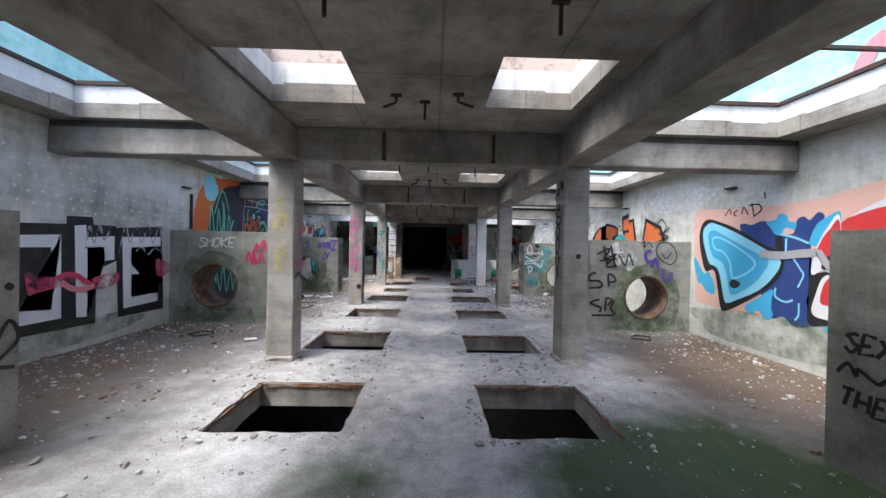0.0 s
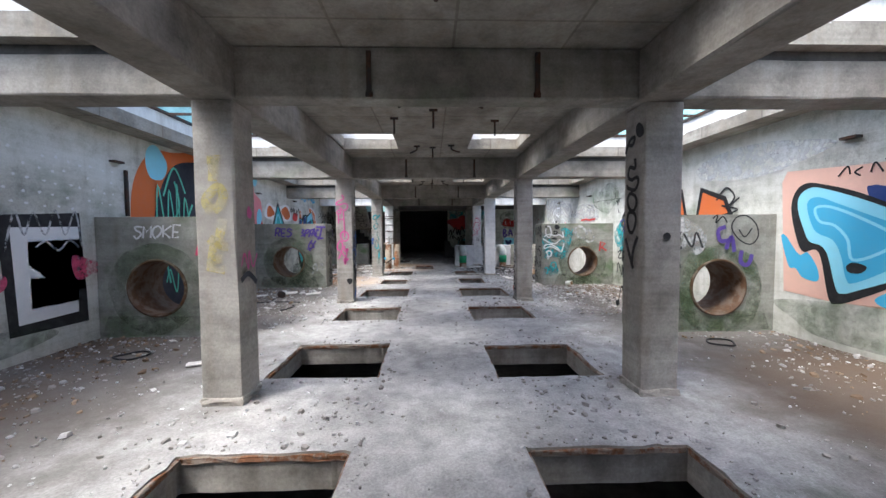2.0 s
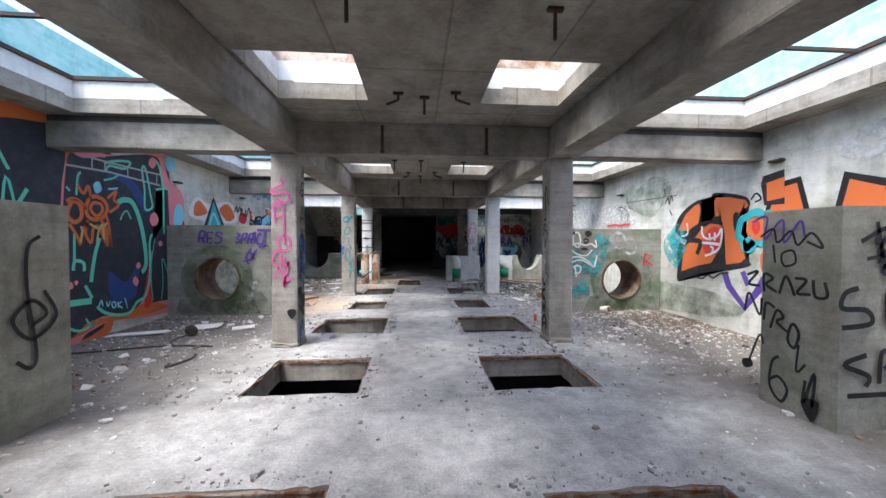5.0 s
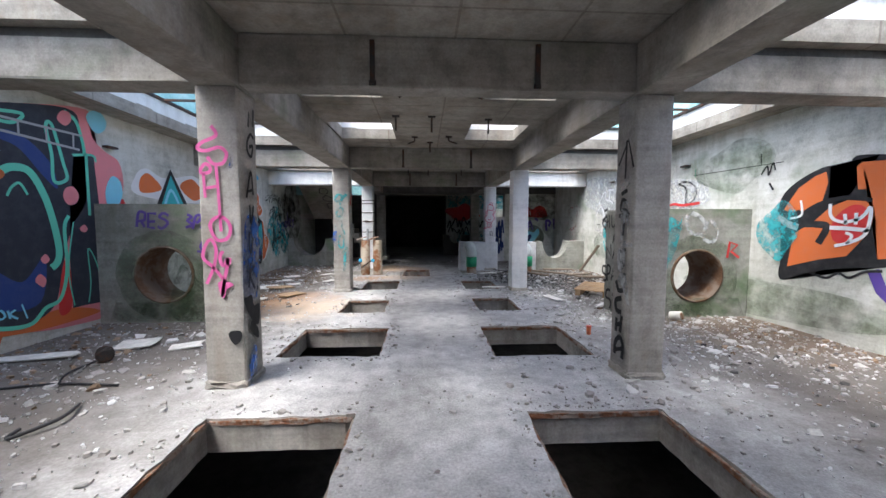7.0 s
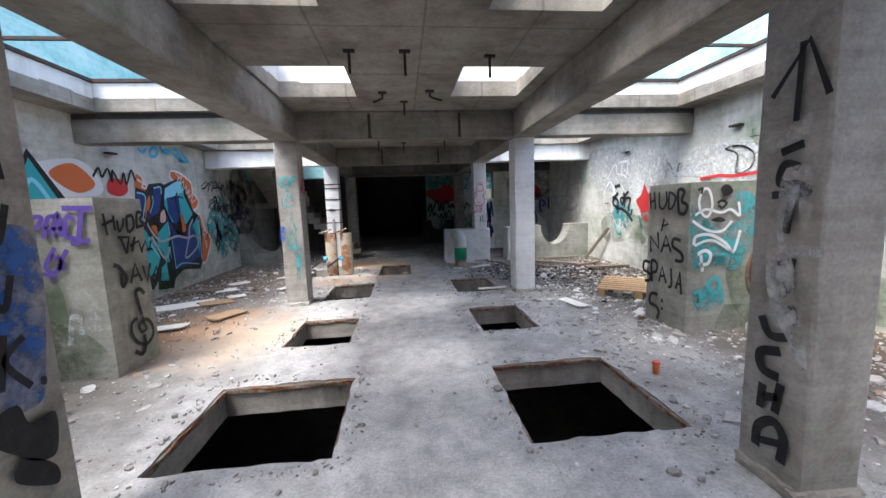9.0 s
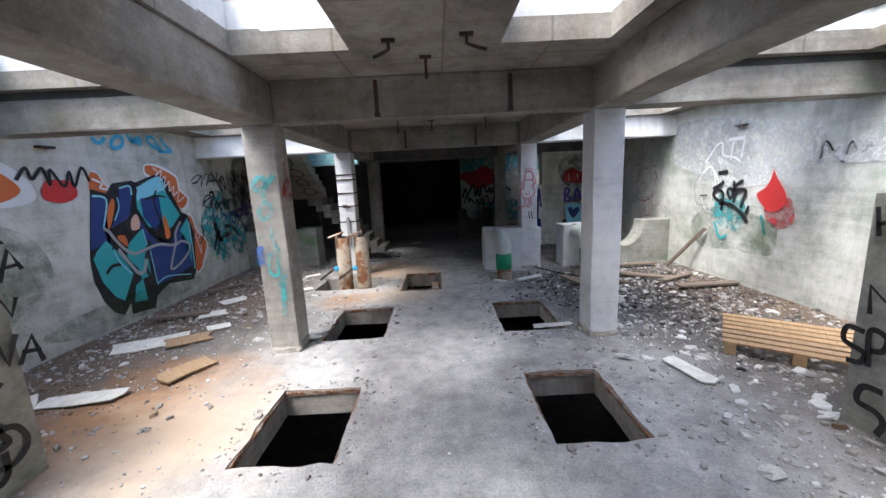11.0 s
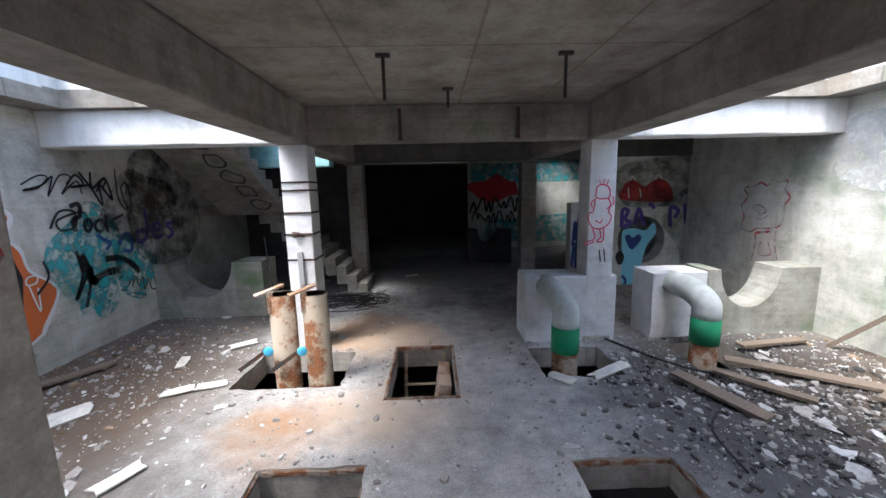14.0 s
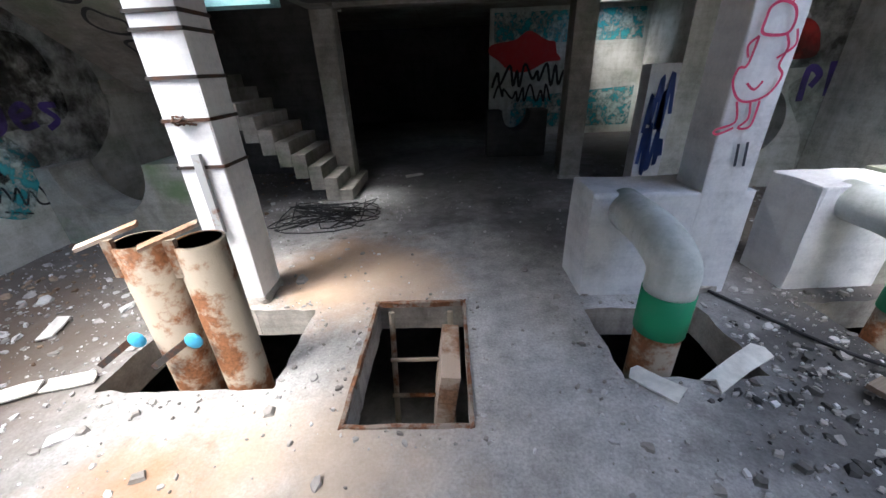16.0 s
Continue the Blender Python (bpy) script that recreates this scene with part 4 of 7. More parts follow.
p.line([(10.15, 0.33), (10.23, 0.22), (10.33, 0.25)], 0.03, True, False)
p.line([(9.95, 2.15), (9.89, 2.2)], 0.03, True, False)
p.pen("grey")
p.line([(9.9, 2.5), (10.13, 2.51), (10.61, 2.53), (11.73, 2.49)], 0.03, False, False)
p.line([(10.29, 2.68), (10.94, 2.68), (11.78, 2.69)], 0.03, False, False)
p.line([(10.3, 2.67), (10.3, 2.54)], 0.025, False, False)
p.line([(10.53, 2.68), (10.52, 2.53)], 0.025, False, False)
p.line([(10.97, 2.68), (10.97, 2.51)], 0.025, False, False)
p.line([(11.29, 2.68), (11.29, 2.51)], 0.025, False, False)
p.line([(11.65, 2.68), (11.64, 2.5)], 0.025, False, False)
p.pen("rose")
p.area([(11.44, 2.83), (11.5, 2.95), (11.61, 2.96), (11.63, 2.86), (11.54, 2.77)])
p.area([(11.45, 1.83), (11.49, 1.94), (11.6, 1.97), (11.67, 1.86), (11.62, 1.75), (11.51, 1.73)])
p.area([(11.65, 1.4), (11.72, 1.46), (11.77, 1.4), (11.72, 1.35)])
p.area([(11.11, 1.03), (11.17, 1.09), (11.22, 1.02), (11.16, 0.97)])
p.area([(11.03, 0.77), (11.09, 0.85), (11.16, 0.77), (11.12, 0.68)])
p.area([(9.86, 0.87), (9.94, 0.88), (9.96, 0.8), (9.85, 0.77)])
p.area([(9.98, 0.88), (10.02, 0.9), (10.04, 0.86), (10, 0.83)])
p.area([(10.44, 2.73), (10.54, 2.77), (10.53, 2.74)])
p.pen("pale")
p.line([(10.37, 0.47), (10.41, 0.55), (10.44, 0.46)], 0.025, True, False)
p.line([(10.5, 0.52), (10.53, 0.44), (10.57, 0.52)], 0.025, True, False)
p.line([(10.6, 0.47), (10.65, 0.49), (10.68, 0.42), (10.63, 0.4)], 0.025, True, True)
p.line([(10.71, 0.48), (10.73, 0.38)], 0.025, True, False)
p.line([(10.79, 0.47), (10.73, 0.43), (10.81, 0.36)], 0.025, True, False)
p.line([(10.86, 0.52), (10.91, 0.34)], 0.02, True, False)
p.done()
p = Piece(west, "graffiti_scrawl", "orange and yellow sprayed star scrawl over the mural")
p.pen("orange")
p.line([(10.19, 1.87), (10.22, 2.04), (10.34, 2.12), (10.5, 2.07), (10.55, 1.94), (10.45, 1.8), (10.28, 1.78)], 0.06, True, True)
p.line([(10.26, 1.92), (10.31, 2.02), (10.44, 2.01), (10.46, 1.91), (10.36, 1.83)], 0.05, True, True)
p.line([(10.56, 2.12), (10.73, 2.25), (10.68, 2.11), (10.77, 2.03), (10.59, 1.9)], 0.045, True, False)
p.line([(10.06, 2.25), (10.15, 2.14), (10.23, 2.26), (10.27, 2.06)], 0.045, True, False)
p.line([(9.89, 2), (10, 2.05), (10.12, 2), (10.18, 1.91)], 0.05, True, False)
p.line([(9.9, 1.82), (9.98, 2.01), (10.09, 1.96), (10.11, 1.8), (10, 1.72)], 0.06, True, True)
p.line([(10.21, 1.76), (10.17, 1.57), (10.26, 1.43), (10.3, 1.64), (10.39, 1.67), (10.48, 1.5), (10.54, 1.38), (10.5, 1.7)], 0.045, True, False)
p.line([(9.93, 1.69), (10.05, 1.5), (10.08, 1.4), (10.13, 1.62), (10.21, 1.71)], 0.045, True, False)
p.line([(10.4, 1.79), (10.54, 1.65), (10.61, 1.36), (10.57, 1.72), (10.52, 1.87)], 0.045, True, False)
p.pen("yellow")
p.line([(10.35, 1.43), (10.4, 1.64), (10.46, 1.69), (10.48, 1.48)], 0.035, True, False)
p.line([(10.08, 1.43), (10.12, 1.57), (10.1, 1.67)], 0.03, True, False)
p.line([(10.24, 1.71), (10.41, 1.64), (10.55, 1.74)], 0.03, True, False)
p.pen("pale")
p.line([(10.57, 2.26), (10.76, 2.3)], 0.03, True, False)
p.done()
# teal triangle and red wings over the saddle
p = Piece(west, "graffiti_piece", "teal triangle with red and white wings")
p.pen("white").area([(12.75, 1.95), (12.7, 2.25), (12.95, 2.42), (13.4, 2.3), (14.3, 2.45), (14.7, 2.1), (14.4, 1.9)])
p.pen("orange").area([(12.82, 2.0), (12.8, 2.22), (13.0, 2.34), (13.3, 2.1)]).area([(13.8, 2.2), (14.2, 2.38), (14.55, 2.1), (14.2, 1.95)])
p.pen("black").area([(12.98, 1.5), (13.55, 2.5), (14.25, 1.5)], False)
p.pen("teal").area([(13.12, 1.5), (13.55, 2.38), (14.1, 1.5)], False)
p.pen("pale").line([(13.35, 1.8), (13.55, 2.1), (13.8, 1.75)], 0.06)
p.pen("red").area(blob(15.0, 2.08, 0.25, 0.16, 8, 0.15, 3))
p.pen("black")
scribble(p, 14.55, 15.4, 2.15, 2.4, 11, 0.03, 21)
p.done()
# blue piece
p = Piece(west, "graffiti_piece", "large teal and navy lettering with black outline and red tongues")
p.pen("white")
p.area([(15.48, 2.34), (15.61, 2.32), (15.66, 2.21), (15.71, 2.16), (15.76, 2.1), (15.71, 2.02), (15.55, 1.99), (15.4, 2.02)])
p.area([(16.46, 2.44), (16.53, 2.5), (16.7, 2.51), (16.88, 2.48), (17.23, 2.32), (17.26, 2.09), (17.47, 1.9), (17.39, 1.71), (17.23, 1.67), (17, 1.97), (16.82, 2.23), (16.48, 2.3)])
p.area([(17.34, 1.52), (17.49, 1.52), (17.55, 1.25), (17.77, 1.05), (17.81, 0.88), (17.61, 0.53), (17.53, 0.44), (17.3, 0.47)])
p.pen("orange")
p.area([(15.47, 2.32), (15.59, 2.3), (15.64, 2.19), (15.71, 2.09), (15.68, 2.04), (15.56, 2.02), (15.41, 2.04)])
p.area([(16.49, 2.44), (16.57, 2.48), (16.83, 2.44), (17.19, 2.28), (17.21, 2.07), (17.42, 1.87), (17.2, 1.7), (17, 1.99), (16.84, 2.23), (16.52, 2.33)])
p.area([(17.36, 1.48), (17.46, 1.48), (17.52, 1.23), (17.73, 1.04), (17.77, 0.88), (17.56, 0.56), (17.5, 0.47), (17.33, 0.5)])
p.pen("black")
p.area([(15.42, 2.1), (15.52, 2.07), (15.66, 2.03), (15.78, 2.17), (15.82, 2.18), (16.16, 2.22), (16.23, 2.19), (16.75, 2.35), (16.92, 2.25), (16.99, 2.04), (17.19, 1.63), (17.35, 1.56), (17.45, 1.17), (17.32, 0.44), (17.2, 0.3), (16.55, 0.39), (16.24, 0.26), (16.16, 0.07), (15.69, 0.13), (15.7, 0.31), (15.55, 0.16), (15.39, 0.27), (15.27, 0.47), (15.18, 0.8), (15.19, 1.06), (15.21, 1.19)], False)
p.pen("navy")
p.area([(15.41, 2.01), (15.65, 1.95), (15.58, 1.74), (15.5, 1.52), (15.58, 1.29), (15.55, 1.16), (15.39, 1.27), (15.24, 1.24)], False)
p.area([(15.9, 2.08), (16.1, 2.12), (16.11, 1.96), (15.99, 1.66), (15.89, 1.6), (15.61, 1.5), (15.81, 1.75)], False)
p.area([(16.16, 1.71), (16.33, 1.37), (16.46, 1.15), (16.78, 1.07), (16.9, 1.27), (17.19, 1.41), (17.34, 1.42), (17.27, 0.58), (16.79, 0.49), (16.3, 0.44), (16.26, 1.06), (16.18, 1.4)], False)
p.pen("teal")
p.area([(15.49, 1.34), (15.58, 1.24), (15.72, 1.04), (15.85, 0.75), (15.6, 0.38), (15.46, 0.49), (15.31, 0.75), (15.24, 1.11), (15.33, 1.22)], False)
p.area([(16.2, 2.09), (16.78, 2.3), (16.86, 2.02), (17.13, 1.58), (16.85, 1.37), (16.67, 1.4), (16.67, 1.65), (16.35, 1.42), (16.17, 1.77)], False)
p.area([(15.88, 1.24), (16.17, 1.43), (16.2, 1.16), (16.19, 0.64), (15.99, 0.62), (15.96, 0.82), (15.79, 1.03)], False)
p.area([(15.85, 0.55), (16.01, 0.63), (16.03, 0.25), (15.77, 0.3)], False)
p.area([(17.06, 1.3), (17.32, 1.52), (17.33, 1.19), (17.24, 0.63), (17.17, 1.13)], False)
p.pen("pale")
p.area([(16.2, 2.09), (16.78, 2.3), (16.83, 2.06), (16.39, 1.94), (16.2, 1.89)], False)
p.pen("navy")
p.area([(16.26, 1.93), (16.55, 1.95), (16.68, 1.97), (16.67, 1.62), (16.47, 1.35), (16.26, 1.62)], False)
p.pen("black")
p.line([(16.64, 2.05), (16.55, 1.9), (16.58, 1.66), (16.63, 1.4), (16.66, 1.22), (16.78, 1.29), (16.99, 1.4), (17.23, 1.57)], 0.035, True, False)
p.line([(16.38, 1.91), (16.62, 1.96), (16.84, 1.93)], 0.03, True, False)
p.line([(15.39, 0.86), (15.51, 0.95), (15.68, 0.94)], 0.05, True, False)
p.line([(15.56, 1.2), (15.66, 1.22), (15.78, 1.06), (15.86, 0.85)], 0.025, True, False)
p.line([(16.3, 1.21), (16.12, 0.85), (16.21, 0.5)], 0.06, True, False)
p.line([(16.23, 2.13), (16.13, 1.78), (16.27, 1.46), (16.49, 1.16)], 0.05, True, False)
p.pen("orange")
p.area([(15.58, 1.5), (15.59, 1.68), (15.65, 1.84), (15.74, 1.95), (15.76, 1.86), (15.68, 1.66)])
p.area([(15.69, 1.37), (15.83, 1.37), (15.85, 1.19), (15.77, 1.25)])
p.area([(16.7, 1.61), (16.77, 1.5), (16.79, 1.25), (16.68, 1.2), (16.67, 1.4)])
p.pen("salmon")
p.area([(15.97, 1.49), (16.01, 1.61), (16.12, 1.68), (16.16, 1.57), (16.13, 1.45), (16, 1.43)])
p.pen("grey")
p.line([(15.49, 1.52), (15.57, 1.46), (15.65, 1.32), (15.79, 1.15), (15.95, 1.06), (16.18, 1.09), (16.49, 1.12), (16.85, 1.06), (16.92, 1.27), (17.1, 1.46)], 0.05, True, False)
p.line([(16.87, 1.06), (16.71, 0.77), (16.66, 0.64), (16.81, 0.65), (17.11, 0.8), (17.25, 0.98), (17.05, 1.09), (16.86, 1.04)], 0.045, True, False)
p.line([(15.66, 1.18), (15.78, 0.98), (15.94, 0.74), (16.07, 0.76), (16.14, 0.93)], 0.06, True, False)
p.pen("pale")
p.line([(15.42, 2), (15.63, 1.93), (15.49, 1.53)], 0.03, True, False)
p.line([(15.89, 2.1), (16.09, 2.13), (16.1, 1.99)], 0.03, True, False)
p.line([(15.58, 1.17), (15.64, 0.99), (15.81, 0.76)], 0.025, True, False)
p.line([(16.22, 2.09), (16.75, 2.28), (16.84, 2.01)], 0.03, True, False)
p.line([(15.82, 1.96), (15.82, 1.81), (15.7, 1.62)], 0.02, True, False)
p.line([(16.18, 1.43), (16.21, 1.15)], 0.025, True, False)
p.line([(16.29, 0.47), (16.55, 0.53), (17.14, 0.42)], 0.02, True, False)
p.line([(16.26, 1.06), (16.28, 0.45)], 0.02, True, False)
p.line([(17.32, 1.43), (17.31, 0.9), (17.28, 0.5)], 0.03, True, False)
p.pen("white")
p.line([(16.65, 2.44), (16.74, 2.38), (16.68, 2.3), (16.84, 2.4), (16.78, 2.23), (16.91, 2.3), (16.85, 2.11), (16.99, 2.21), (16.95, 2.04), (17.09, 2.12), (17.03, 1.95), (17.2, 2.03), (17.13, 1.84), (17.33, 1.92)], 0.02, True, False)
p.line([(17.48, 1.17), (17.58, 1.17), (17.56, 1.09), (17.46, 1.09)], 0.02, True, True)
p.line([(17.48, 1.07), (17.55, 0.75), (17.57, 1.03)], 0.02, True, False)
p.line([(15.47, 2.24), (15.61, 2.17), (15.57, 2.11), (15.69, 2.08)], 0.03, True, False)
p.done()
p = Piece(west, "graffiti_tag", "sky blue looping tag high on the wall")
p.pen("blue")
p.line([(15.61, 2.83), (15.65, 2.77), (15.74, 2.77), (15.82, 2.85)], 0.06, True, False)
p.line([(15.93, 2.81), (16.02, 2.89), (16.13, 2.88), (16.1, 2.76), (15.98, 2.71), (15.91, 2.73)], 0.06, True, True)
p.line([(16.23, 2.95), (16.31, 2.87), (16.48, 2.91), (16.47, 2.83), (16.3, 2.86)], 0.07, True, False)
p.line([(16.65, 2.95), (16.69, 2.84), (16.82, 2.79), (16.95, 2.75), (16.86, 2.84), (16.79, 2.95)], 0.06, True, True)
p.line([(16.97, 2.98), (17.03, 2.86), (17.19, 2.76), (16.85, 2.74)], 0.06, True, False)
p.pen("black")
p.line([(17.6, 2.23), (17.8, 2.34), (17.91, 2.32), (17.77, 2.19), (17.61, 2.17), (17.83, 2.23), (17.97, 2.34), (17.88, 2.1), (18.06, 2.35), (18.2, 2.33), (18.05, 2.12), (18.27, 2.29), (18.32, 2.12)], 0.02, True, False)
p.line([(17.83, 1.7), (17.97, 1.9), (18.17, 1.89), (18.15, 1.7), (17.96, 1.67), (17.94, 1.8), (18.29, 1.88), (18.33, 1.68)], 0.03, True, False)
p.line([(17.68, 1.33), (17.71, 1.13), (17.55, 0.95)], 0.03, True, False)
p.line([(18.1, 1.38), (18.13, 1.05), (17.99, 0.75), (18.28, 1.14), (18.11, 0.61)], 0.045, True, False)
p.done()
p = Piece(west, "graffiti_tag", "layered black, violet and teal tags beside the stairs")
p.pen("mist_teal")
p.area([(18.23, 0.69), (18.33, 0.88), (18.51, 0.94), (18.65, 0.78), (18.58, 0.5), (18.35, 0.39), (18.23, 0.48)])
p.area([(18.03, 0.89), (18.15, 0.96), (18.16, 0.72), (18.08, 0.52), (18.02, 0.59)])
p.area([(18.02, 1.55), (18.24, 1.49), (18.33, 1.3), (18.09, 1.28), (17.98, 1.33)])
p.pen("black")
p.line([(18.13, 2.24), (18.27, 2.37), (18.36, 2.25), (18.18, 2.21), (18.49, 2.25)], 0.03, True, False)
p.line([(18.32, 2.41), (18.48, 2.18), (18.6, 1.96), (18.6, 2.25), (18.77, 2.03), (18.7, 2.33), (18.48, 2.2), (18.49, 2.42)], 0.035, True, False)
p.line([(18.54, 2.15), (18.66, 2.33), (18.72, 2.31), (18.65, 2.19), (18.79, 2.04)], 0.03, True, False)
p.line([(18.89, 2.48), (18.88, 2.04), (19.01, 1.88), (18.95, 2.19), (19.06, 2.27), (19.11, 1.96)], 0.025, True, False)
p.line([(18.12, 1.96), (18.24, 1.99), (18.24, 1.84), (18.13, 1.78), (18.15, 1.63)], 0.06, True, False)
p.line([(18.29, 1.74), (18.36, 1.78), (18.38, 1.69), (18.32, 1.62), (18.28, 1.66)], 0.05, True, True)
p.line([(18.44, 1.72), (18.53, 1.76), (18.58, 1.67), (18.51, 1.6), (18.44, 1.63)], 0.05, True, True)
p.line([(18.62, 1.83), (18.61, 1.58)], 0.05, True, False)
p.line([(18.92, 1.81), (18.67, 1.71), (18.8, 1.59)], 0.04, True, False)
p.line([(18.15, 1.33), (18.21, 1.12), (18.26, 0.89)], 0.12, True, False)
p.line([(18.25, 0.9), (18.41, 1), (18.71, 1.01)], 0.11, True, False)
p.line([(18.49, 1.2), (18.73, 1.18), (18.95, 1.04), (19.05, 0.88)], 0.09, True, False)
p.line([(18.68, 0.88), (18.76, 0.89), (18.86, 0.8), (18.75, 0.69), (18.67, 0.7)], 0.025, True, False)
p.line([(18.88, 0.7), (18.97, 0.84), (19.01, 0.68), (19.1, 0.8), (19.11, 0.6), (19.21, 0.74), (19.25, 0.57), (19.37, 0.56), (19.32, 0.76)], 0.025, True, False)
p.line([(18.88, 0.6), (19.13, 0.49)], 0.02, True, False)
p.pen("navy")
p.line([(18.76, 1.37), (18.87, 1.51), (18.99, 1.45), (18.97, 1.26), (18.83, 1.27)], 0.06, True, False)
p.line([(18.44, 1.56), (18.52, 1.48), (18.62, 1.42), (18.54, 1.33)], 0.05, True, False)
p.pen("purple")
p.line([(19.34, 1.87), (19.31, 1.45), (19.14, 1.36), (19.13, 1.51), (19.27, 1.54)], 0.07, True, False)
p.line([(19.43, 1.49), (19.62, 1.54), (19.57, 1.63), (19.44, 1.54), (19.49, 1.39), (19.66, 1.41)], 0.07, True, False)
p.line([(19.96, 1.59), (19.78, 1.59), (19.91, 1.43), (19.76, 1.34)], 0.07, True, False)
p.pen("grey")
p.line([(18.4, 0.78), (18.49, 0.78), (18.43, 0.66), (18.52, 0.62)], 0.03, True, False)
# shade beside the stairs, painted as a thin dark film
p.pen("mist_dark")
p.area([(19.24, 2.74), (20.26, 2.77), (20.73, 1.59), (20.06, 0.87), (19.22, 1.05), (18.98, 1.73)])
p.done()

# east wall: blue arrow on salmon
p = Piece(east, "mural", "bright blue arrow-shaped lettering on a salmon ground")
p.pen("salmon").area(ye((4.6, 0.9), (4.6, 2.3), (2.9, 2.62), (2.9, 0.95)), False)
p.pen("white").area(ye((4.55, 1.1), (4.5, 1.9), (3.6, 2.35), (3.1, 2.3), (3.2, 0.95), (3.9, 0.8)))
p.pen("red").area(ye((4.5, 1.65), (4.4, 2.0), (3.5, 2.15), (3.4, 1.75))).area(ye((4.5, 1.2), (3.9, 1.35), (3.5, 1.3), (3.6, 1.0), (4.4, 0.98)))
p.pen("salmon")
p.area(ye((6.98, 2.19), (6.91, 2.34), (6, 2.28), (5.19, 2.25), (4.5, 2.29), (4.42, 0.88), (5.48, 0.61), (6.32, 0.59), (6.9, 0.63)), False)
p.pen("navy")
p.area(ye((5.91, 1.88), (5.88, 2.02), (5.72, 1.99), (5.55, 2.04), (5.36, 1.99), (5.24, 1.85), (5.06, 1.84), (5.01, 2.02), (4.92, 2.06), (4.84, 2.01), (4.74, 2.1), (4.66, 2.05), (4.71, 1.92), (4.81, 1.77), (4.83, 1.5), (4.75, 1.16), (4.86, 0.94), (4.78, 0.64), (5.02, 0.57), (5.18, 0.67), (5.35, 0.62), (5.49, 0.85)))
p.pen("blue")
p.area(ye((6.96, 1.4), (6.89, 1.42), (6.7, 1.17), (6.58, 1.2), (6.45, 1), (6.44, 0.83), (6.63, 0.85), (6.74, 0.97), (6.84, 1)))
p.area(ye((5.81, 0.7), (5.57, 0.88), (5.34, 1.03), (5.36, 0.79), (5.32, 0.66), (5.44, 0.57), (5.56, 0.68), (5.68, 0.61)))
p.area(ye((5.47, 2.02), (5.32, 2.05), (5.28, 2.12), (5.17, 2.11), (5.12, 2.01), (5.02, 1.98), (5.04, 1.89), (5.17, 1.92), (5.24, 1.82), (5.33, 1.84), (5.39, 1.92)))
p.area(ye((4.84, 1.7), (4.76, 1.93), (4.63, 2.03), (4.49, 2.09), (4.48, 1.93), (4.62, 1.88), (4.72, 1.68)))
p.area(ye((4.64, 0.6), (4.56, 0.68), (4.42, 0.75), (4.41, 0.6), (4.53, 0.6)))
p.pen("black")
p.area(ye((6.77, 2.05), (6.63, 2.14), (6.42, 2.1), (6.03, 1.96), (5.54, 1.71), (5.28, 1.59), (5.18, 1.46), (5.22, 1.25), (5.42, 1.03), (5.66, 0.86), (6.01, 0.65), (6.19, 0.57), (6.3, 0.63), (6.44, 1.21), (6.65, 1.21), (6.76, 1.46), (6.83, 1.82)))
p.area(ye((5.32, 1.81), (5.21, 1.82), (5.18, 1.58), (5.31, 1.61)), False)
p.area(ye((4.82, 1.26), (4.65, 1.33), (4.49, 1.37), (4.44, 1.31), (4.42, 0.78), (4.67, 0.65), (4.83, 0.67), (4.82, 0.95)))
p.pen("pale")
p.area(ye((6.72, 1.97), (6.58, 2.07), (6.4, 2.04), (5.98, 1.87), (5.5, 1.63), (5.26, 1.49), (5.23, 1.38), (5.35, 1.19), (5.58, 0.98), (5.97, 0.78), (6.14, 0.71), (6.22, 0.77), (6.33, 1.18), (6.42, 1.3), (6.56, 1.35), (6.64, 1.5), (6.73, 1.78)))
p.pen("blue")
p.area(ye((6.61, 1.85), (6.48, 1.94), (6.22, 1.83), (5.79, 1.63), (5.53, 1.52), (5.41, 1.44), (5.48, 1.28), (5.67, 1.07), (6.02, 0.86), (6.11, 0.91), (6.18, 1.2), (6.28, 1.38), (6.5, 1.5)))
p.pen("pale")
p.line(ye((6.5, 1.79), (6.32, 1.8), (5.99, 1.65), (5.65, 1.43), (5.73, 1.27), (6.04, 1.14), (6.11, 1.39), (6.26, 1.56), (6.44, 1.62)), 0.035, True, True)
p.line(ye((5.24, 1.83), (5.03, 1.78), (4.84, 1.7)), 0.03, True, False)
p.line(ye((5.04, 1.49), (4.94, 1.35), (4.9, 1.27), (4.97, 1.1)), 0.025, True, False)
p.line(ye((5.15, 1.77), (5.15, 1.49)), 0.03, True, False)
p.line(ye((5.29, 1.06), (5.29, 0.94), (5.15, 0.88), (5.03, 0.92)), 0.03, True, False)
p.line(ye((4.95, 0.89), (4.95, 0.73), (5, 0.65)), 0.025, True, False)
p.pen("black")
p.area(ye((6.11, 1.05), (6.04, 1.11), (5.9, 1.07), (5.95, 0.99), (6.07, 0.98)))
p.pen("white")
p.area(ye((4.79, 1.29), (4.78, 1.5), (4.72, 1.7), (4.62, 1.89), (4.48, 2.03), (4.45, 1.34), (4.65, 1.35)))
p.area(ye((4.78, 0.81), (4.74, 1.02), (4.66, 1.25), (4.54, 1.31), (4.44, 1.3), (4.42, 0.8), (4.67, 0.74)))
p.pen("red")
p.area(ye((4.72, 1.6), (4.68, 1.74), (4.59, 1.87), (4.48, 1.97), (4.45, 1.44), (4.6, 1.5)))
p.area(ye((4.67, 0.94), (4.66, 1.1), (4.59, 1.25), (4.44, 1.3), (4.43, 1), (4.57, 0.92)))
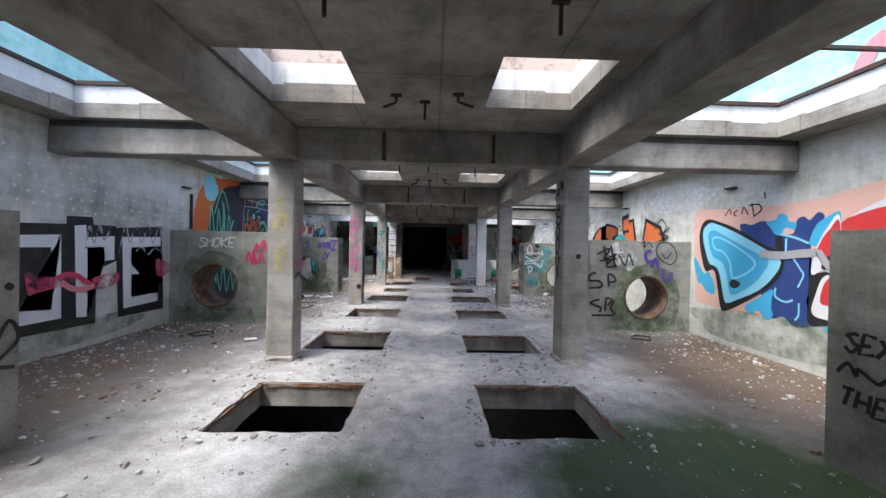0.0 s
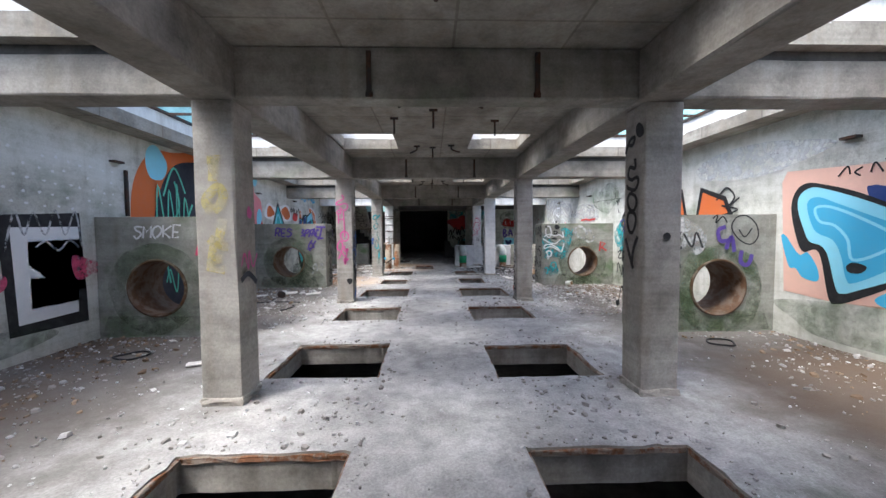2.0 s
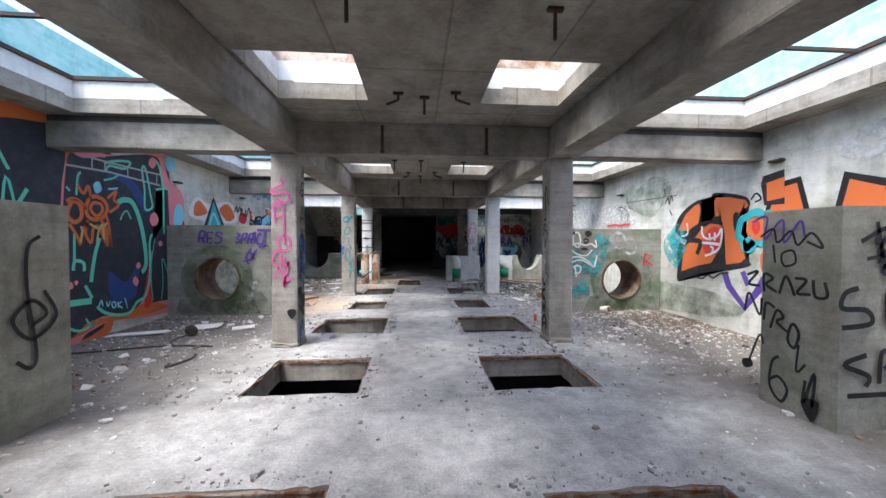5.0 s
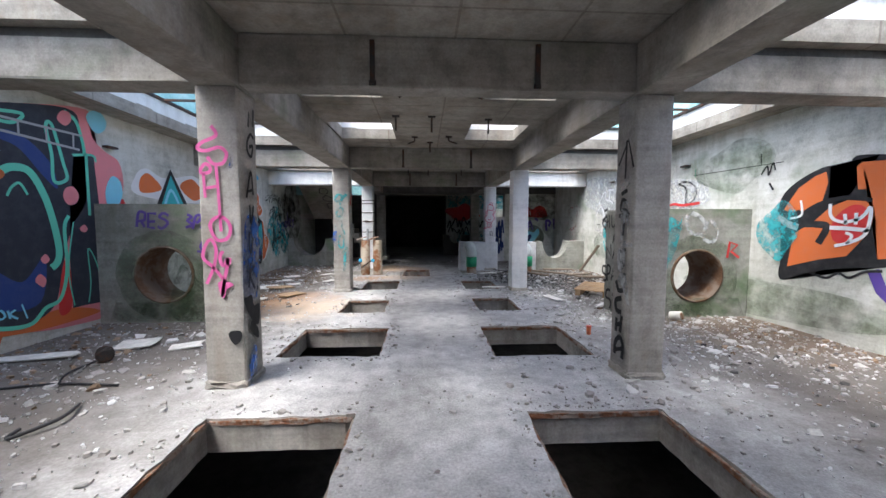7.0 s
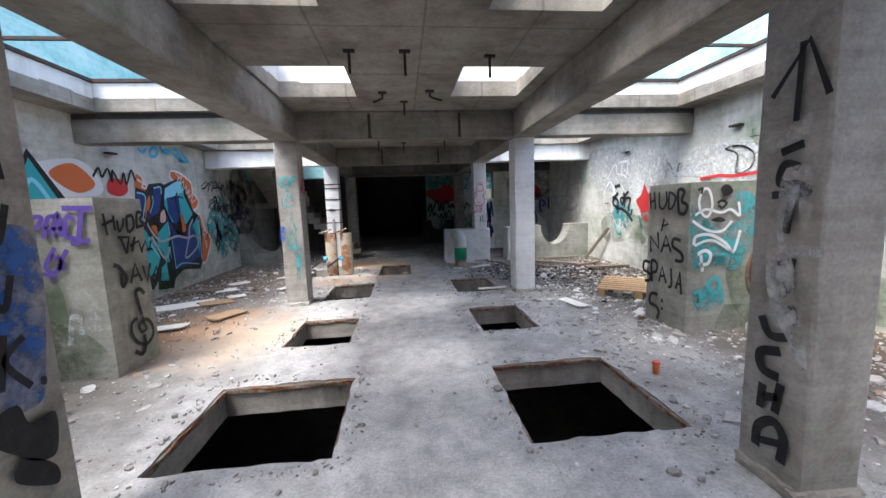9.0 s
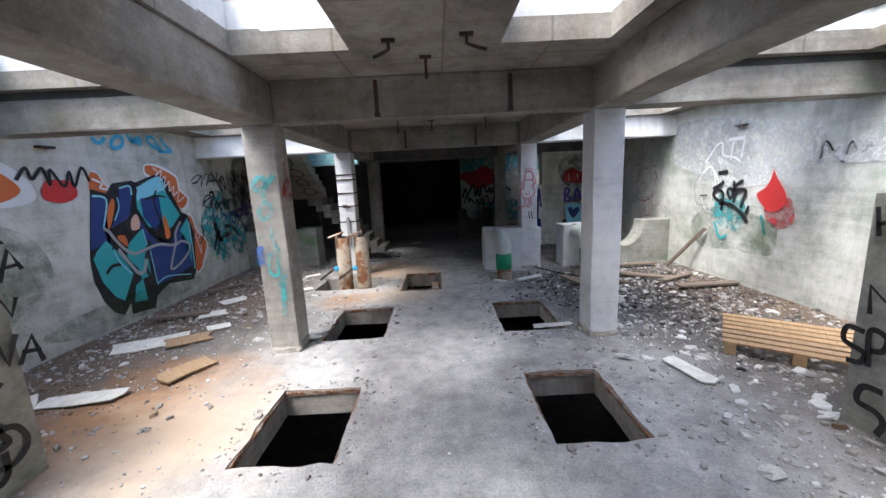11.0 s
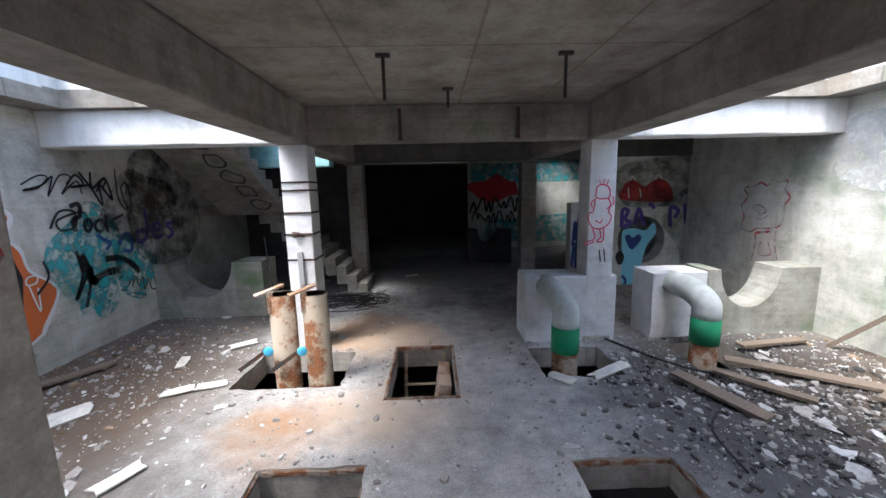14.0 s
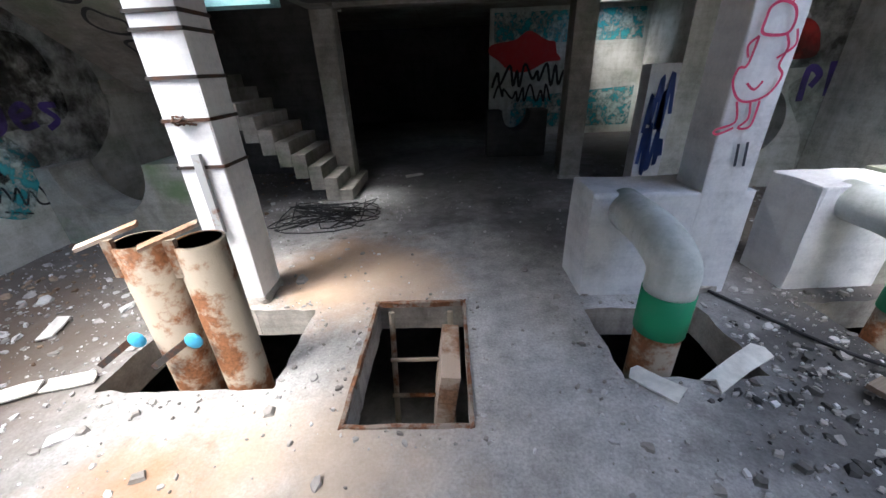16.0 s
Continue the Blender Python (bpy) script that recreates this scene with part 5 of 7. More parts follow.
p.pen("black")
p.area(ye((4.66, 1.37), (4.63, 1.5), (4.55, 1.55), (4.46, 1.54), (4.45, 1.39)))
p.pen("grey")
p.line(ye((5.56, 1.55), (5.22, 1.53), (4.96, 1.56), (4.72, 1.58)), 0.11, True, False)
p.line(ye((4.72, 1.6), (4.6, 1.43), (4.49, 1.31)), 0.09, True, False)
p.done()
p = Piece(east, "graffiti_tag", "thin black handwritten tag above the mural")
p.pen("black")
p.line(ye((6.24, 2.17), (6.14, 2.28), (6.11, 2.18)), 0.02, True, False)
p.line(ye((5.98, 2.25), (6.06, 2.2), (6, 2.15)), 0.02, True, False)
p.line(ye((5.9, 2.17), (5.86, 2.28), (5.78, 2.16)), 0.02, True, False)
p.line(ye((5.72, 2.33), (5.67, 2.11)), 0.02, True, False)
p.line(ye((5.77, 2.3), (5.6, 2.3), (5.55, 2.21), (5.67, 2.13)), 0.02, True, False)
p.line(ye((7.17, 2.64), (7.01, 2.63)), 0.015, True, False)
p.line(ye((5.5, 2.48), (5.49, 2.37)), 0.02, False, False)
p.line(ye((8.19, 2.04), (7.98, 2.24), (7.8, 2.08), (7.9, 1.93), (7.7, 2.05)), 0.03, True, False)
p.line(ye((8.06, 1.77), (7.73, 1.85), (8.07, 1.94)), 0.03, True, False)
p.done()
p = Piece(east, "graffiti_piece", "orange lettering with thick black outline, cyan flower and violet angle")
p.pen("mist_teal")
p.area(ye((11.63, 1.52), (11.41, 1.71), (11.28, 1.33), (11.29, 0.95), (11.53, 1.23)))
p.area(ye((10.8, 1.81), (10.57, 1.84), (10.53, 1.67), (10.75, 1.68)))
p.pen("purple")
p.line(ye((10.29, 0.95), (10.2, 0.73), (9.9, 0.42), (9.67, 0.74), (9.58, 0.92)), 0.12, False, False)
p.line(ye((9.95, 0.99), (9.85, 0.78)), 0.09, False, False)
p.pen("black")
p.area(ye((11.48, 1.42), (11.44, 1.85), (11.2, 2.09), (10.85, 2.23), (10.78, 2.11), (10.81, 1.79), (10.6, 1.79), (10.58, 2.14), (10.57, 2.29), (10.37, 2.29), (9.94, 2.18), (9.84, 2.03), (9.99, 1.83), (10, 1.65), (9.87, 1.21), (9.82, 1.09), (10.2, 0.99), (10.52, 0.95), (10.98, 0.84), (11.34, 0.68), (11.41, 0.85), (11.28, 1.33)))
p.area(ye((9.67, 2.32), (9.64, 2.44), (9.32, 2.49), (9.31, 2), (9.61, 2)), False)
p.pen("orange")
p.area(ye((11.39, 1.69), (11.2, 1.98), (10.99, 2.12), (10.86, 2.16), (10.83, 2.02), (10.89, 1.76), (11.11, 1.64), (11.17, 1.68), (11.28, 1.65)), False)
p.area(ye((11.23, 1.35), (10.98, 1.51), (10.79, 1.7), (10.6, 1.78), (10.38, 1.75), (10.33, 1.63), (10.38, 1.35), (10.57, 1.09), (10.88, 1.02), (11.29, 0.88)), False)
p.area(ye((10.53, 2.17), (10.48, 2.22), (10.22, 2.2), (9.92, 2.12), (9.87, 2.03), (10.03, 1.89), (10.01, 1.65), (9.98, 1.35), (9.9, 1.2), (9.99, 1.13), (10.26, 1.08), (10.3, 1.51), (10.38, 1.89), (10.5, 1.9)), False)
p.area(ye((9.58, 2.33), (9.32, 2.38), (9.31, 2.09), (9.57, 2.06)), False)
p.pen("black")
p.line(ye((11.11, 1.64), (10.89, 1.76), (10.58, 1.81), (10.35, 1.76)), 0.05, True, False)
p.line(ye((11.34, 1.43), (11.13, 1.48), (10.91, 1.48), (10.81, 1.44), (10.9, 1.23)), 0.09, True, False)
p.area(ye((10.14, 1.88), (10.07, 1.94), (10.02, 1.86), (10.04, 1.67), (10.11, 1.64)))
p.line(ye((10.98, 0.84), (10.78, 0.79), (10.64, 0.87), (10.52, 0.83), (10.37, 0.92), (10.2, 0.95)), 0.03, True, False)
p.line(ye((9.83, 2.11), (9.74, 2.2), (9.66, 2.11), (9.76, 2.07)), 0.03, True, False)
p.pen("grey")
p.line(ye((11.51, 1.62), (11.3, 1.48), (11.17, 1.44)), 0.09, True, False)
p.pen("red")
p.area(ye((10.74, 1.53), (10.56, 1.71), (10.4, 1.67), (10.38, 1.43), (10.57, 1.26), (10.73, 1.29)))
p.pen("teal")
p.line(ye((10.02, 1.69), (9.98, 1.81), (9.89, 1.85), (9.79, 1.91), (9.68, 1.91), (9.6, 1.85), (9.53, 1.88), (9.45, 1.79), (9.46, 1.65), (9.53, 1.52), (9.62, 1.44), (9.74, 1.47), (9.82, 1.41), (9.91, 1.35), (9.95, 1.47), (10.04, 1.56)), 0.11, True, True)
p.area(ye((9.95, 1.47), (9.85, 1.53), (9.72, 1.43), (9.76, 1.32), (9.9, 1.3)))
p.area(ye((9.57, 1.1), (9.46, 1.15), (9.42, 1), (9.5, 0.92), (9.56, 0.96)))
p.pen("orange")
p.area(ye((9.88, 1.73), (9.8, 1.82), (9.68, 1.83), (9.59, 1.78), (9.55, 1.68), (9.57, 1.58), (9.63, 1.5), (9.71, 1.48), (9.8, 1.54), (9.88, 1.6)))
p.area(ye((9.65, 1.25), (9.58, 1.32), (9.45, 1.36), (9.36, 1.29), (9.45, 1.1), (9.61, 1.01)))
p.pen("red")
p.line(ye((9.76, 1.67), (9.75, 1.74), (9.7, 1.75), (9.69, 1.66), (9.73, 1.6)), 0.06, True, True)
p.pen("white")
p.line(ye((10.78, 1.74), (10.76, 1.58), (10.63, 1.51), (10.44, 1.56), (10.35, 1.68), (10.38, 1.38), (10.54, 1.26), (10.7, 1.21)), 0.04, True, False)
p.line(ye((10.77, 1.44), (10.56, 1.43), (10.35, 1.41)), 0.05, True, False)
p.line(ye((10.61, 1.61), (10.59, 1.48)), 0.04, False, False)
p.line(ye((10.49, 1.62), (10.49, 1.48)), 0.04, False, False)
p.line(ye((10.59, 1.38), (10.52, 1.34), (10.57, 1.24)), 0.035, True, False)
p.line(ye((11.15, 1.81), (11.13, 1.61), (11.3, 1.56)), 0.03, True, False)
p.done()
p = Piece(east, "graffiti_tag", "small dark tags and lines on the wall")
p.pen("black")
p.line(ye((13.59, 2.3), (13.31, 2.3), (13.11, 2.15), (13.15, 1.96), (13.38, 1.9), (13.38, 2.18)), 0.03, True, True)
p.line(ye((11.63, 2.1), (11.56, 1.99)), 0.03, True, False)
p.line(ye((13.19, 2.41), (11.42, 2.38)), 0.012, False, False)
p.line(ye((11.79, 2.56), (11.78, 2.4)), 0.02, False, False)
p.pen("green")
p.line(ye((13.15, 2.52), (13.15, 2.38)), 0.02, False, False)
p.pen("red")
p.line(ye((14.07, 1.86), (13.69, 1.89), (13.46, 1.86), (13, 1.88)), 0.05, True, False)
p.pen("mist_white")
p.area(ye((14.78, 2.07), (14.37, 2.21), (13.89, 2.23), (13.85, 2.06), (14.47, 1.93)))
p.done()
p = Piece(east, "graffiti_piece", "orange outlined lettering showing above the saddle")
p.pen("black").area(ye((9.7, 1.5), (9.5, 2.3), (9.1, 2.35), (8.9, 1.6)), False).area(ye((8.75, 1.6), (8.6, 2.32), (8.0, 2.1), (7.75, 1.6)), False)
p.pen("orange").area(ye((9.62, 1.5), (9.45, 2.22), (9.15, 2.27), (8.98, 1.6)), False).area(ye((8.68, 1.6), (8.54, 2.22), (8.05, 2.02), (7.85, 1.6)), False)
p.done()
p = Piece(east, "graffiti_tag", "red shield and faint teal spray on the wall")
p.pen("teal").line(ye((15.7, 1.2), (15.6, 0.9)), 0.05)
p.pen("mist_red")
p.area(ye((15.65, 1.32), (15.26, 1.48), (15.17, 1.11), (15.49, 1.03)))
p.pen("red")
p.area(ye((15.81, 1.51), (15.67, 1.62), (15.59, 1.75), (15.55, 1.89), (15.49, 1.77), (15.33, 1.55), (15.32, 1.39), (15.46, 1.27), (15.63, 1.3)))
p.done()
p = Piece(east, "graffiti_tag", "white outlined block letters under a black tag")
p.pen("mist_white")
p.area(ye((17.77, 2.87), (16.17, 2.67), (16.02, 1.78), (16.82, 1.98), (17.68, 2.35)))
p.pen("white")
p.line(ye((16.99, 2.06), (16.73, 2.35), (16.6, 2.37), (16.58, 2.19), (16.49, 2.15), (16.29, 2.11), (16.19, 2.04)), 0.04, True, False)
p.line(ye((16.47, 2.42), (16.29, 2.42), (16.13, 2.42)), 0.06, True, False)
p.line(ye((16.37, 2.38), (16.4, 2.08)), 0.04, False, False)
p.line(ye((16.14, 2.38), (16.18, 2.1)), 0.04, False, False)
p.line(ye((17.12, 1.71), (17.04, 1.87), (16.82, 1.98), (16.69, 1.69), (16.76, 1.45), (16.77, 1.22)), 0.04, True, False)
p.line(ye((17.03, 1.43), (16.89, 1.2), (16.71, 1.15), (16.64, 0.92)), 0.03, True, False)
p.line(ye((16.73, 1.91), (16.62, 1.69), (16.7, 1.53)), 0.03, True, False)
p.line(ye((16.85, 0.96), (16.63, 0.88), (16.44, 0.66)), 0.02, True, False)
p.pen("grey")
p.line(ye((16.88, 1.86), (17.07, 1.85), (17.22, 1.7), (17.21, 1.5), (17.12, 1.3), (16.86, 1.3)), 0.03, True, False)
p.line(ye((17.08, 1.67), (16.87, 1.66)), 0.02, True, False)
p.pen("teal")
p.line(ye((16.64, 1), (16.54, 0.79), (16.46, 0.73), (16.33, 0.8)), 0.05, True, False)
p.pen("black")
p.line(ye((16.64, 1.86), (16.42, 1.89)), 0.07, True, False)
p.line(ye((16.74, 1.59), (16.61, 1.64), (16.49, 1.72)), 0.07, True, False)
p.line(ye((16.72, 1.49), (16.63, 1.58), (16.51, 1.53), (16.49, 1.43), (16.6, 1.39)), 0.06, True, True)
p.line(ye((16.4, 1.56), (16.33, 1.6), (16.28, 1.51), (16.33, 1.43)), 0.055, True, True)
p.line(ye((16.27, 1.73), (16.26, 1.57), (16.23, 1.62)), 0.06, True, False)
p.line(ye((16.25, 1.64), (16.08, 1.74)), 0.06, True, False)
p.line(ye((16.25, 1.36), (16.2, 1.56), (16.02, 1.57), (16.06, 1.42), (16.09, 1.28)), 0.06, True, False)
p.line(ye((16.57, 1.33), (16.42, 1.34), (16.25, 1.3), (16.05, 1.18), (15.93, 1.05)), 0.07, True, False)
p.line(ye((16.51, 1.22), (16.47, 1.4)), 0.06, True, False)
p.line(ye((15.98, 1.19), (15.94, 1.33)), 0.05, True, False)
p.line(ye((17.06, 1.46), (16.87, 1.47)), 0.02, False, False)
p.done()
p = Piece(east, "graffiti_outline", "faded red outlined figure low on the wall")
p.pen("mist_red")
p.line(ye((19.29, 1.34), (19.26, 1.52), (19.33, 1.69), (19.23, 1.85), (19.31, 1.99), (19.12, 2.02), (19, 2.07), (18.88, 2.02), (18.82, 2.12), (18.71, 2.07), (18.57, 2.09), (18.59, 1.96), (18.5, 1.85), (18.57, 1.73), (18.57, 1.56), (18.62, 1.41), (18.78, 1.36), (19, 1.34), (19.12, 1.27)), 0.025, True, True)
p.line(ye((19.1, 1.67), (19, 1.72), (18.86, 1.63), (18.96, 1.58)), 0.02, True, True)
p.line(ye((19.1, 1.53), (18.93, 1.49), (18.79, 1.59)), 0.02, True, False)
p.line(ye((19.01, 1.28), (19, 1.06), (19.04, 0.79)), 0.025, True, False)
p.line(ye((18.66, 1.33), (18.65, 1.12), (18.58, 0.89)), 0.025, True, False)
p.line(ye((18.99, 1.27), (18.68, 1.33)), 0.04, False, False)
p.line(ye((18.9, 1.13), (18.9, 0.93), (18.71, 0.96), (18.77, 1.15)), 0.02, True, False)
p.done()

# saddles
for key, (y0, x_end) in {"1L": (7.22, -3.2), "2L": (11.9, -3.1), "1R": (7.05, 2.95), "2R": (11.9, 2.9), "0R": (2.2, 2.95), "0L": (2.35, -3.15)}.items():
    own = SADDLES[key]
    front = Face((0, y0, 0), (1, 0, 0), own)
    end = Face((x_end, 0, 0), (0, 1, 0) if key[1] == "L" else (0, -1, 0), own)
    p = Piece(front, "graffiti_tag", "sprayed tags and green stains round the pipe hole")
    cxh = {"1L": -4.2, "2L": -4.1, "0L": -4.15}.get(key, 4.05)
    czh = 0.72 if key[1] == "L" else 0.66
    p.pen("mist_green").line(blob(cxh, czh, 0.55, 0.54, 22, 0.05, 3), 0.24, True, True)
    p.area([(cxh - 0.8, 0.03), (cxh + 0.8, 0.03), (cxh + 0.7, 0.3), (cxh - 0.7, 0.32)], False)
    if key == "1L":
        p.pen("white")
        write(p, "SMOKE", -4.5, 1.45, 0.18, 0.02, seed=2)
        p.pen("magenta")
        scribble(p, -3.6, -3.3, 1.15, 1.4, 7, 0.03, 3)
        scribble(p, -3.45, -3.25, 1.4, 1.6, 5, 0.03, 4)
        q = Piece(end, "graffiti_clef", "black sprayed treble clef").pen("black")
        clef(q, 7.52, 0.55, 0.95, 0.03)
        q.done()
    elif key == "2L":
        p.pen("mist_green")
        p.area([(-3.86, 0.86), (-3.62, 0.64), (-3.24, 0.41), (-3.14, 0.08), (-4, 0.07)])
        p.pen("mist_white")
        p.line([(-3.46, 0.37), (-3.41, 0.63), (-3.35, 0.63), (-3.35, 0.47)], 0.05, True, False)
        p.line([(-3.27, 0.52), (-3.2, 0.67), (-3.19, 0.48)], 0.05, True, False)
        p.pen("purple")
        p.line([(-3.73, 1.61), (-3.67, 1.57), (-3.73, 1.52), (-3.66, 1.46), (-3.76, 1.42)], 0.04, True, False)
        p.line([(-3.66, 1.4), (-3.61, 1.58), (-3.53, 1.59), (-3.57, 1.51), (-3.61, 1.49)], 0.04, True, False)
        p.line([(-3.54, 1.4), (-3.48, 1.58), (-3.42, 1.6)], 0.04, True, False)
        p.line([(-3.52, 1.49), (-3.43, 1.49)], 0.03, False, False)
        p.line([(-3.47, 1.41), (-3.39, 1.63), (-3.39, 1.41)], 0.04, True, False)
        p.line([(-3.45, 1.48), (-3.37, 1.49)], 0.03, False, False)
        p.line([(-3.26, 1.56), (-3.32, 1.59), (-3.35, 1.42), (-3.27, 1.39)], 0.04, True, False)
        p.line([(-3.35, 1.67), (-3.09, 1.66)], 0.05, False, False)
        p.line([(-3.19, 1.65), (-3.25, 1.37)], 0.045, False, False)
        p.line([(-3.32, 1.34), (-3.15, 1.37)], 0.04, False, False)
        p.line([(-3.46, 1.31), (-3.56, 1.14), (-3.49, 1.08), (-3.42, 1.18), (-3.5, 1.24)], 0.04, True, False)
        p.line([(-3.36, 1.29), (-3.45, 1.13), (-3.4, 1.12)], 0.04, True, False)
        p.line([(-3.61, 1.07), (-3.55, 1.06), (-3.51, 1.01)], 0.035, True, False)
        write(p, "RES", -4.45, 1.42, 0.2, 0.028, seed=5)
        q = p
        p = Piece(end, "graffiti_writing", "black sprayed words and a treble clef")
        p.pen("black")
        p.line([(11.97, 1.61), (11.99, 1.4)], 0.03, False, False)
        p.line([(11.94, 1.5), (12.1, 1.55)], 0.03, False, False)
        p.line([(12.09, 1.59), (12.09, 1.44)], 0.03, False, False)
        p.line([(12.13, 1.54), (12.14, 1.43), (12.2, 1.49), (12.22, 1.56)], 0.03, True, False)
        p.line([(12.26, 1.57), (12.26, 1.42), (12.35, 1.47), (12.34, 1.58), (12.26, 1.57)], 0.035, True, False)
        p.line([(12.39, 1.44), (12.42, 1.61), (12.5, 1.59), (12.45, 1.54), (12.49, 1.48), (12.4, 1.46)], 0.035, True, False)
        p.line([(12.51, 1.42), (12.6, 1.63), (12.66, 1.48)], 0.035, False, False)
        p.line([(12.55, 1.51), (12.66, 1.52)], 0.025, False, False)
        p.line([(12.14, 1.38), (12.2, 1.2)], 0.035, False, False)
        p.line([(12.11, 1.37), (12.26, 1.36), (12.2, 1.2)], 0.035, False, False)
        p.line([(12.34, 1.36), (12.28, 1.21)], 0.035, False, False)
        p.line([(12.26, 1.27), (12.39, 1.31), (12.42, 1.18)], 0.03, False, False)
        p.line([(12.41, 1.2), (12.49, 1.3), (12.53, 1.18), (12.58, 1.3)], 0.03, False, False)
        p.line([(12.01, 1.11), (12.08, 1.07), (12.15, 0.95), (12.09, 0.88), (12.09, 1.01)], 0.045, True, False)
        p.line([(12.2, 0.89), (12.29, 1.08), (12.36, 0.88)], 0.04, False, False)
        p.line([(12.22, 0.95), (12.34, 0.96)], 0.03, False, False)
        p.line([(12.4, 1.04), (12.44, 0.86), (12.52, 1.05)], 0.04, False, False)
        p.line([(12.5, 0.83), (12.61, 1), (12.65, 0.79)], 0.04, False, False)
        p.line([(12.53, 0.91), (12.65, 0.88)], 0.03, False, False)
        p.line([(12.37, 0.74), (12.31, 0.8), (12.25, 0.78), (12.26, 0.67), (12.29, 0.52)], 0.045, True, False)
        p.line([(12.22, 0.51), (12.14, 0.48), (12.12, 0.38), (12.18, 0.26), (12.3, 0.2), (12.4, 0.24), (12.43, 0.33), (12.38, 0.44), (12.29, 0.46), (12.23, 0.42), (12.26, 0.35), (12.33, 0.36), (12.3, 0.44), (12.3, 0.51)], 0.04, True, False)
        p.line([(12.29, 0.31), (12.28, 0.17), (12.22, 0.12), (12.13, 0.18)], 0.045, True, False)
        p.done()
        p = q
    elif key == "1R":
        p.pen("mist_green")
        p.line([(3.56, 0.61), (3.68, 1.05), (4.06, 1.19), (4.45, 1.06), (4.6, 0.63), (4.48, 0.19), (4.09, 0.06), (3.71, 0.18)], 0.2, True, True)
        p.pen("mist_white")
        p.area([(3.29, 1.58), (3.5, 1.7), (3.84, 1.43), (3.74, 1.16), (3.46, 1.26)])
        p.pen("black")
        p.line([(3.08, 1.47), (3.32, 1.58), (3.22, 1.37), (3.45, 1.48), (3.26, 1.24), (3.48, 1.26)], 0.035, True, False)
        p.line([(3.21, 1.62), (3.28, 1.26)], 0.035, True, False)
        p.line([(3.34, 1.65), (3.44, 1.22)], 0.035, True, False)
        p.line([(3.5, 1.46), (3.63, 1.27), (3.69, 1.48), (3.79, 1.25)], 0.03, True, False)
        p.line([(3.13, 1.34), (3.46, 1.39)], 0.03, True, False)
        p.line([(3.07, 1.12), (2.96, 1.08), (2.94, 0.97), (3.14, 0.95), (3.18, 0.85), (2.94, 0.82)], 0.04, True, False)
        p.line([(3.32, 0.85), (3.31, 1.09), (3.42, 1.04), (3.44, 0.96), (3.31, 0.93)], 0.04, True, False)
        p.line([(3.15, 0.61), (2.97, 0.54), (3.17, 0.45), (3.15, 0.37)], 0.04, True, False)
        p.line([(3.26, 0.39), (3.28, 0.63), (3.39, 0.59), (3.3, 0.5)], 0.04, True, False)
        p.line([(3.43, 0.59), (3.37, 0.44), (3.46, 0.33)], 0.04, True, False)
        p.line([(3, 0.3), (3.44, 0.31)], 0.04, False, False)
        p.line([(3.93, 1.68), (4, 1.73), (3.98, 1.62), (4.08, 1.71), (4.15, 1.62)], 0.02, True, False)
        p.line([(4.22, 1.54), (4.28, 1.69), (4.44, 1.72), (4.59, 1.59), (4.62, 1.41), (4.51, 1.3), (4.34, 1.37)], 0.02, True, True)
        p.line([(4.33, 1.52), (4.42, 1.41), (4.53, 1.54)], 0.02, True, False)
        p.pen("purple")
        p.line([(4.13, 1.56), (4.02, 1.51), (4.05, 1.36), (4.18, 1.36)], 0.06, True, False)
        p.line([(4.14, 1.23), (4.22, 1.41), (4.27, 1.19)], 0.06, True, False)
        p.line([(4.38, 1.21), (4.37, 1.04), (4.48, 1), (4.54, 1.15)], 0.06, True, False)
        q = p
        p = Piece(end, "graffiti_writing", "black sprayed words and notes on the saddle")
        p.pen("purple")
        p.line([(-7.775, 1.65), (-7.627, 1.69), (-7.645, 1.49), (-7.487, 1.66), (-7.466, 1.46), (-7.338, 1.64), (-7.301, 1.51)], 0.02, True, False)
        p.pen("black")
        p.line([(-7.687, 1.51), (-7.565, 1.58), (-7.524, 1.46), (-7.411, 1.56), (-7.354, 1.44), (-7.249, 1.54), (-7.163, 1.42), (-7.283, 1.47)], 0.02, True, False)
        p.line([(-7.563, 1.44), (-7.542, 1.28)], 0.02, True, False)
        p.line([(-7.484, 1.36), (-7.39, 1.39), (-7.37, 1.29), (-7.463, 1.26)], 0.02, True, True)
        p.line([(-7.813, 1.15), (-7.704, 1.19), (-7.79, 1.07), (-7.682, 1.06)], 0.025, True, False)
        p.line([(-7.639, 1.01), (-7.641, 1.17), (-7.56, 1.14), (-7.62, 1.08), (-7.519, 1.02)], 0.025, True, False)
        p.line([(-7.499, 1.01), (-7.443, 1.17), (-7.367, 1.01)], 0.025, True, False)
        p.line([(-7.369, 1.16), (-7.279, 1.15), (-7.349, 1.04), (-7.243, 1.04)], 0.025, True, False)
        p.line([(-7.227, 1.16), (-7.209, 1.03), (-7.125, 1.04), (-7.143, 1.15)], 0.025, True, False)
        p.line([(-7.831, 0.8), (-7.789, 0.98), (-7.679, 0.79), (-7.659, 0.95)], 0.025, True, False)
        p.line([(-7.636, 0.75), (-7.618, 0.91), (-7.537, 0.88)], 0.025, True, False)
        p.line([(-7.574, 0.69), (-7.517, 0.86), (-7.458, 0.81), (-7.516, 0.76), (-7.419, 0.69)], 0.025, True, False)
        p.line([(-7.382, 0.77), (-7.327, 0.7), (-7.362, 0.57), (-7.418, 0.63)], 0.025, True, True)
        p.line([(-7.781, 0.32), (-7.676, 0.6), (-7.634, 0.53)], 0.02, True, False)
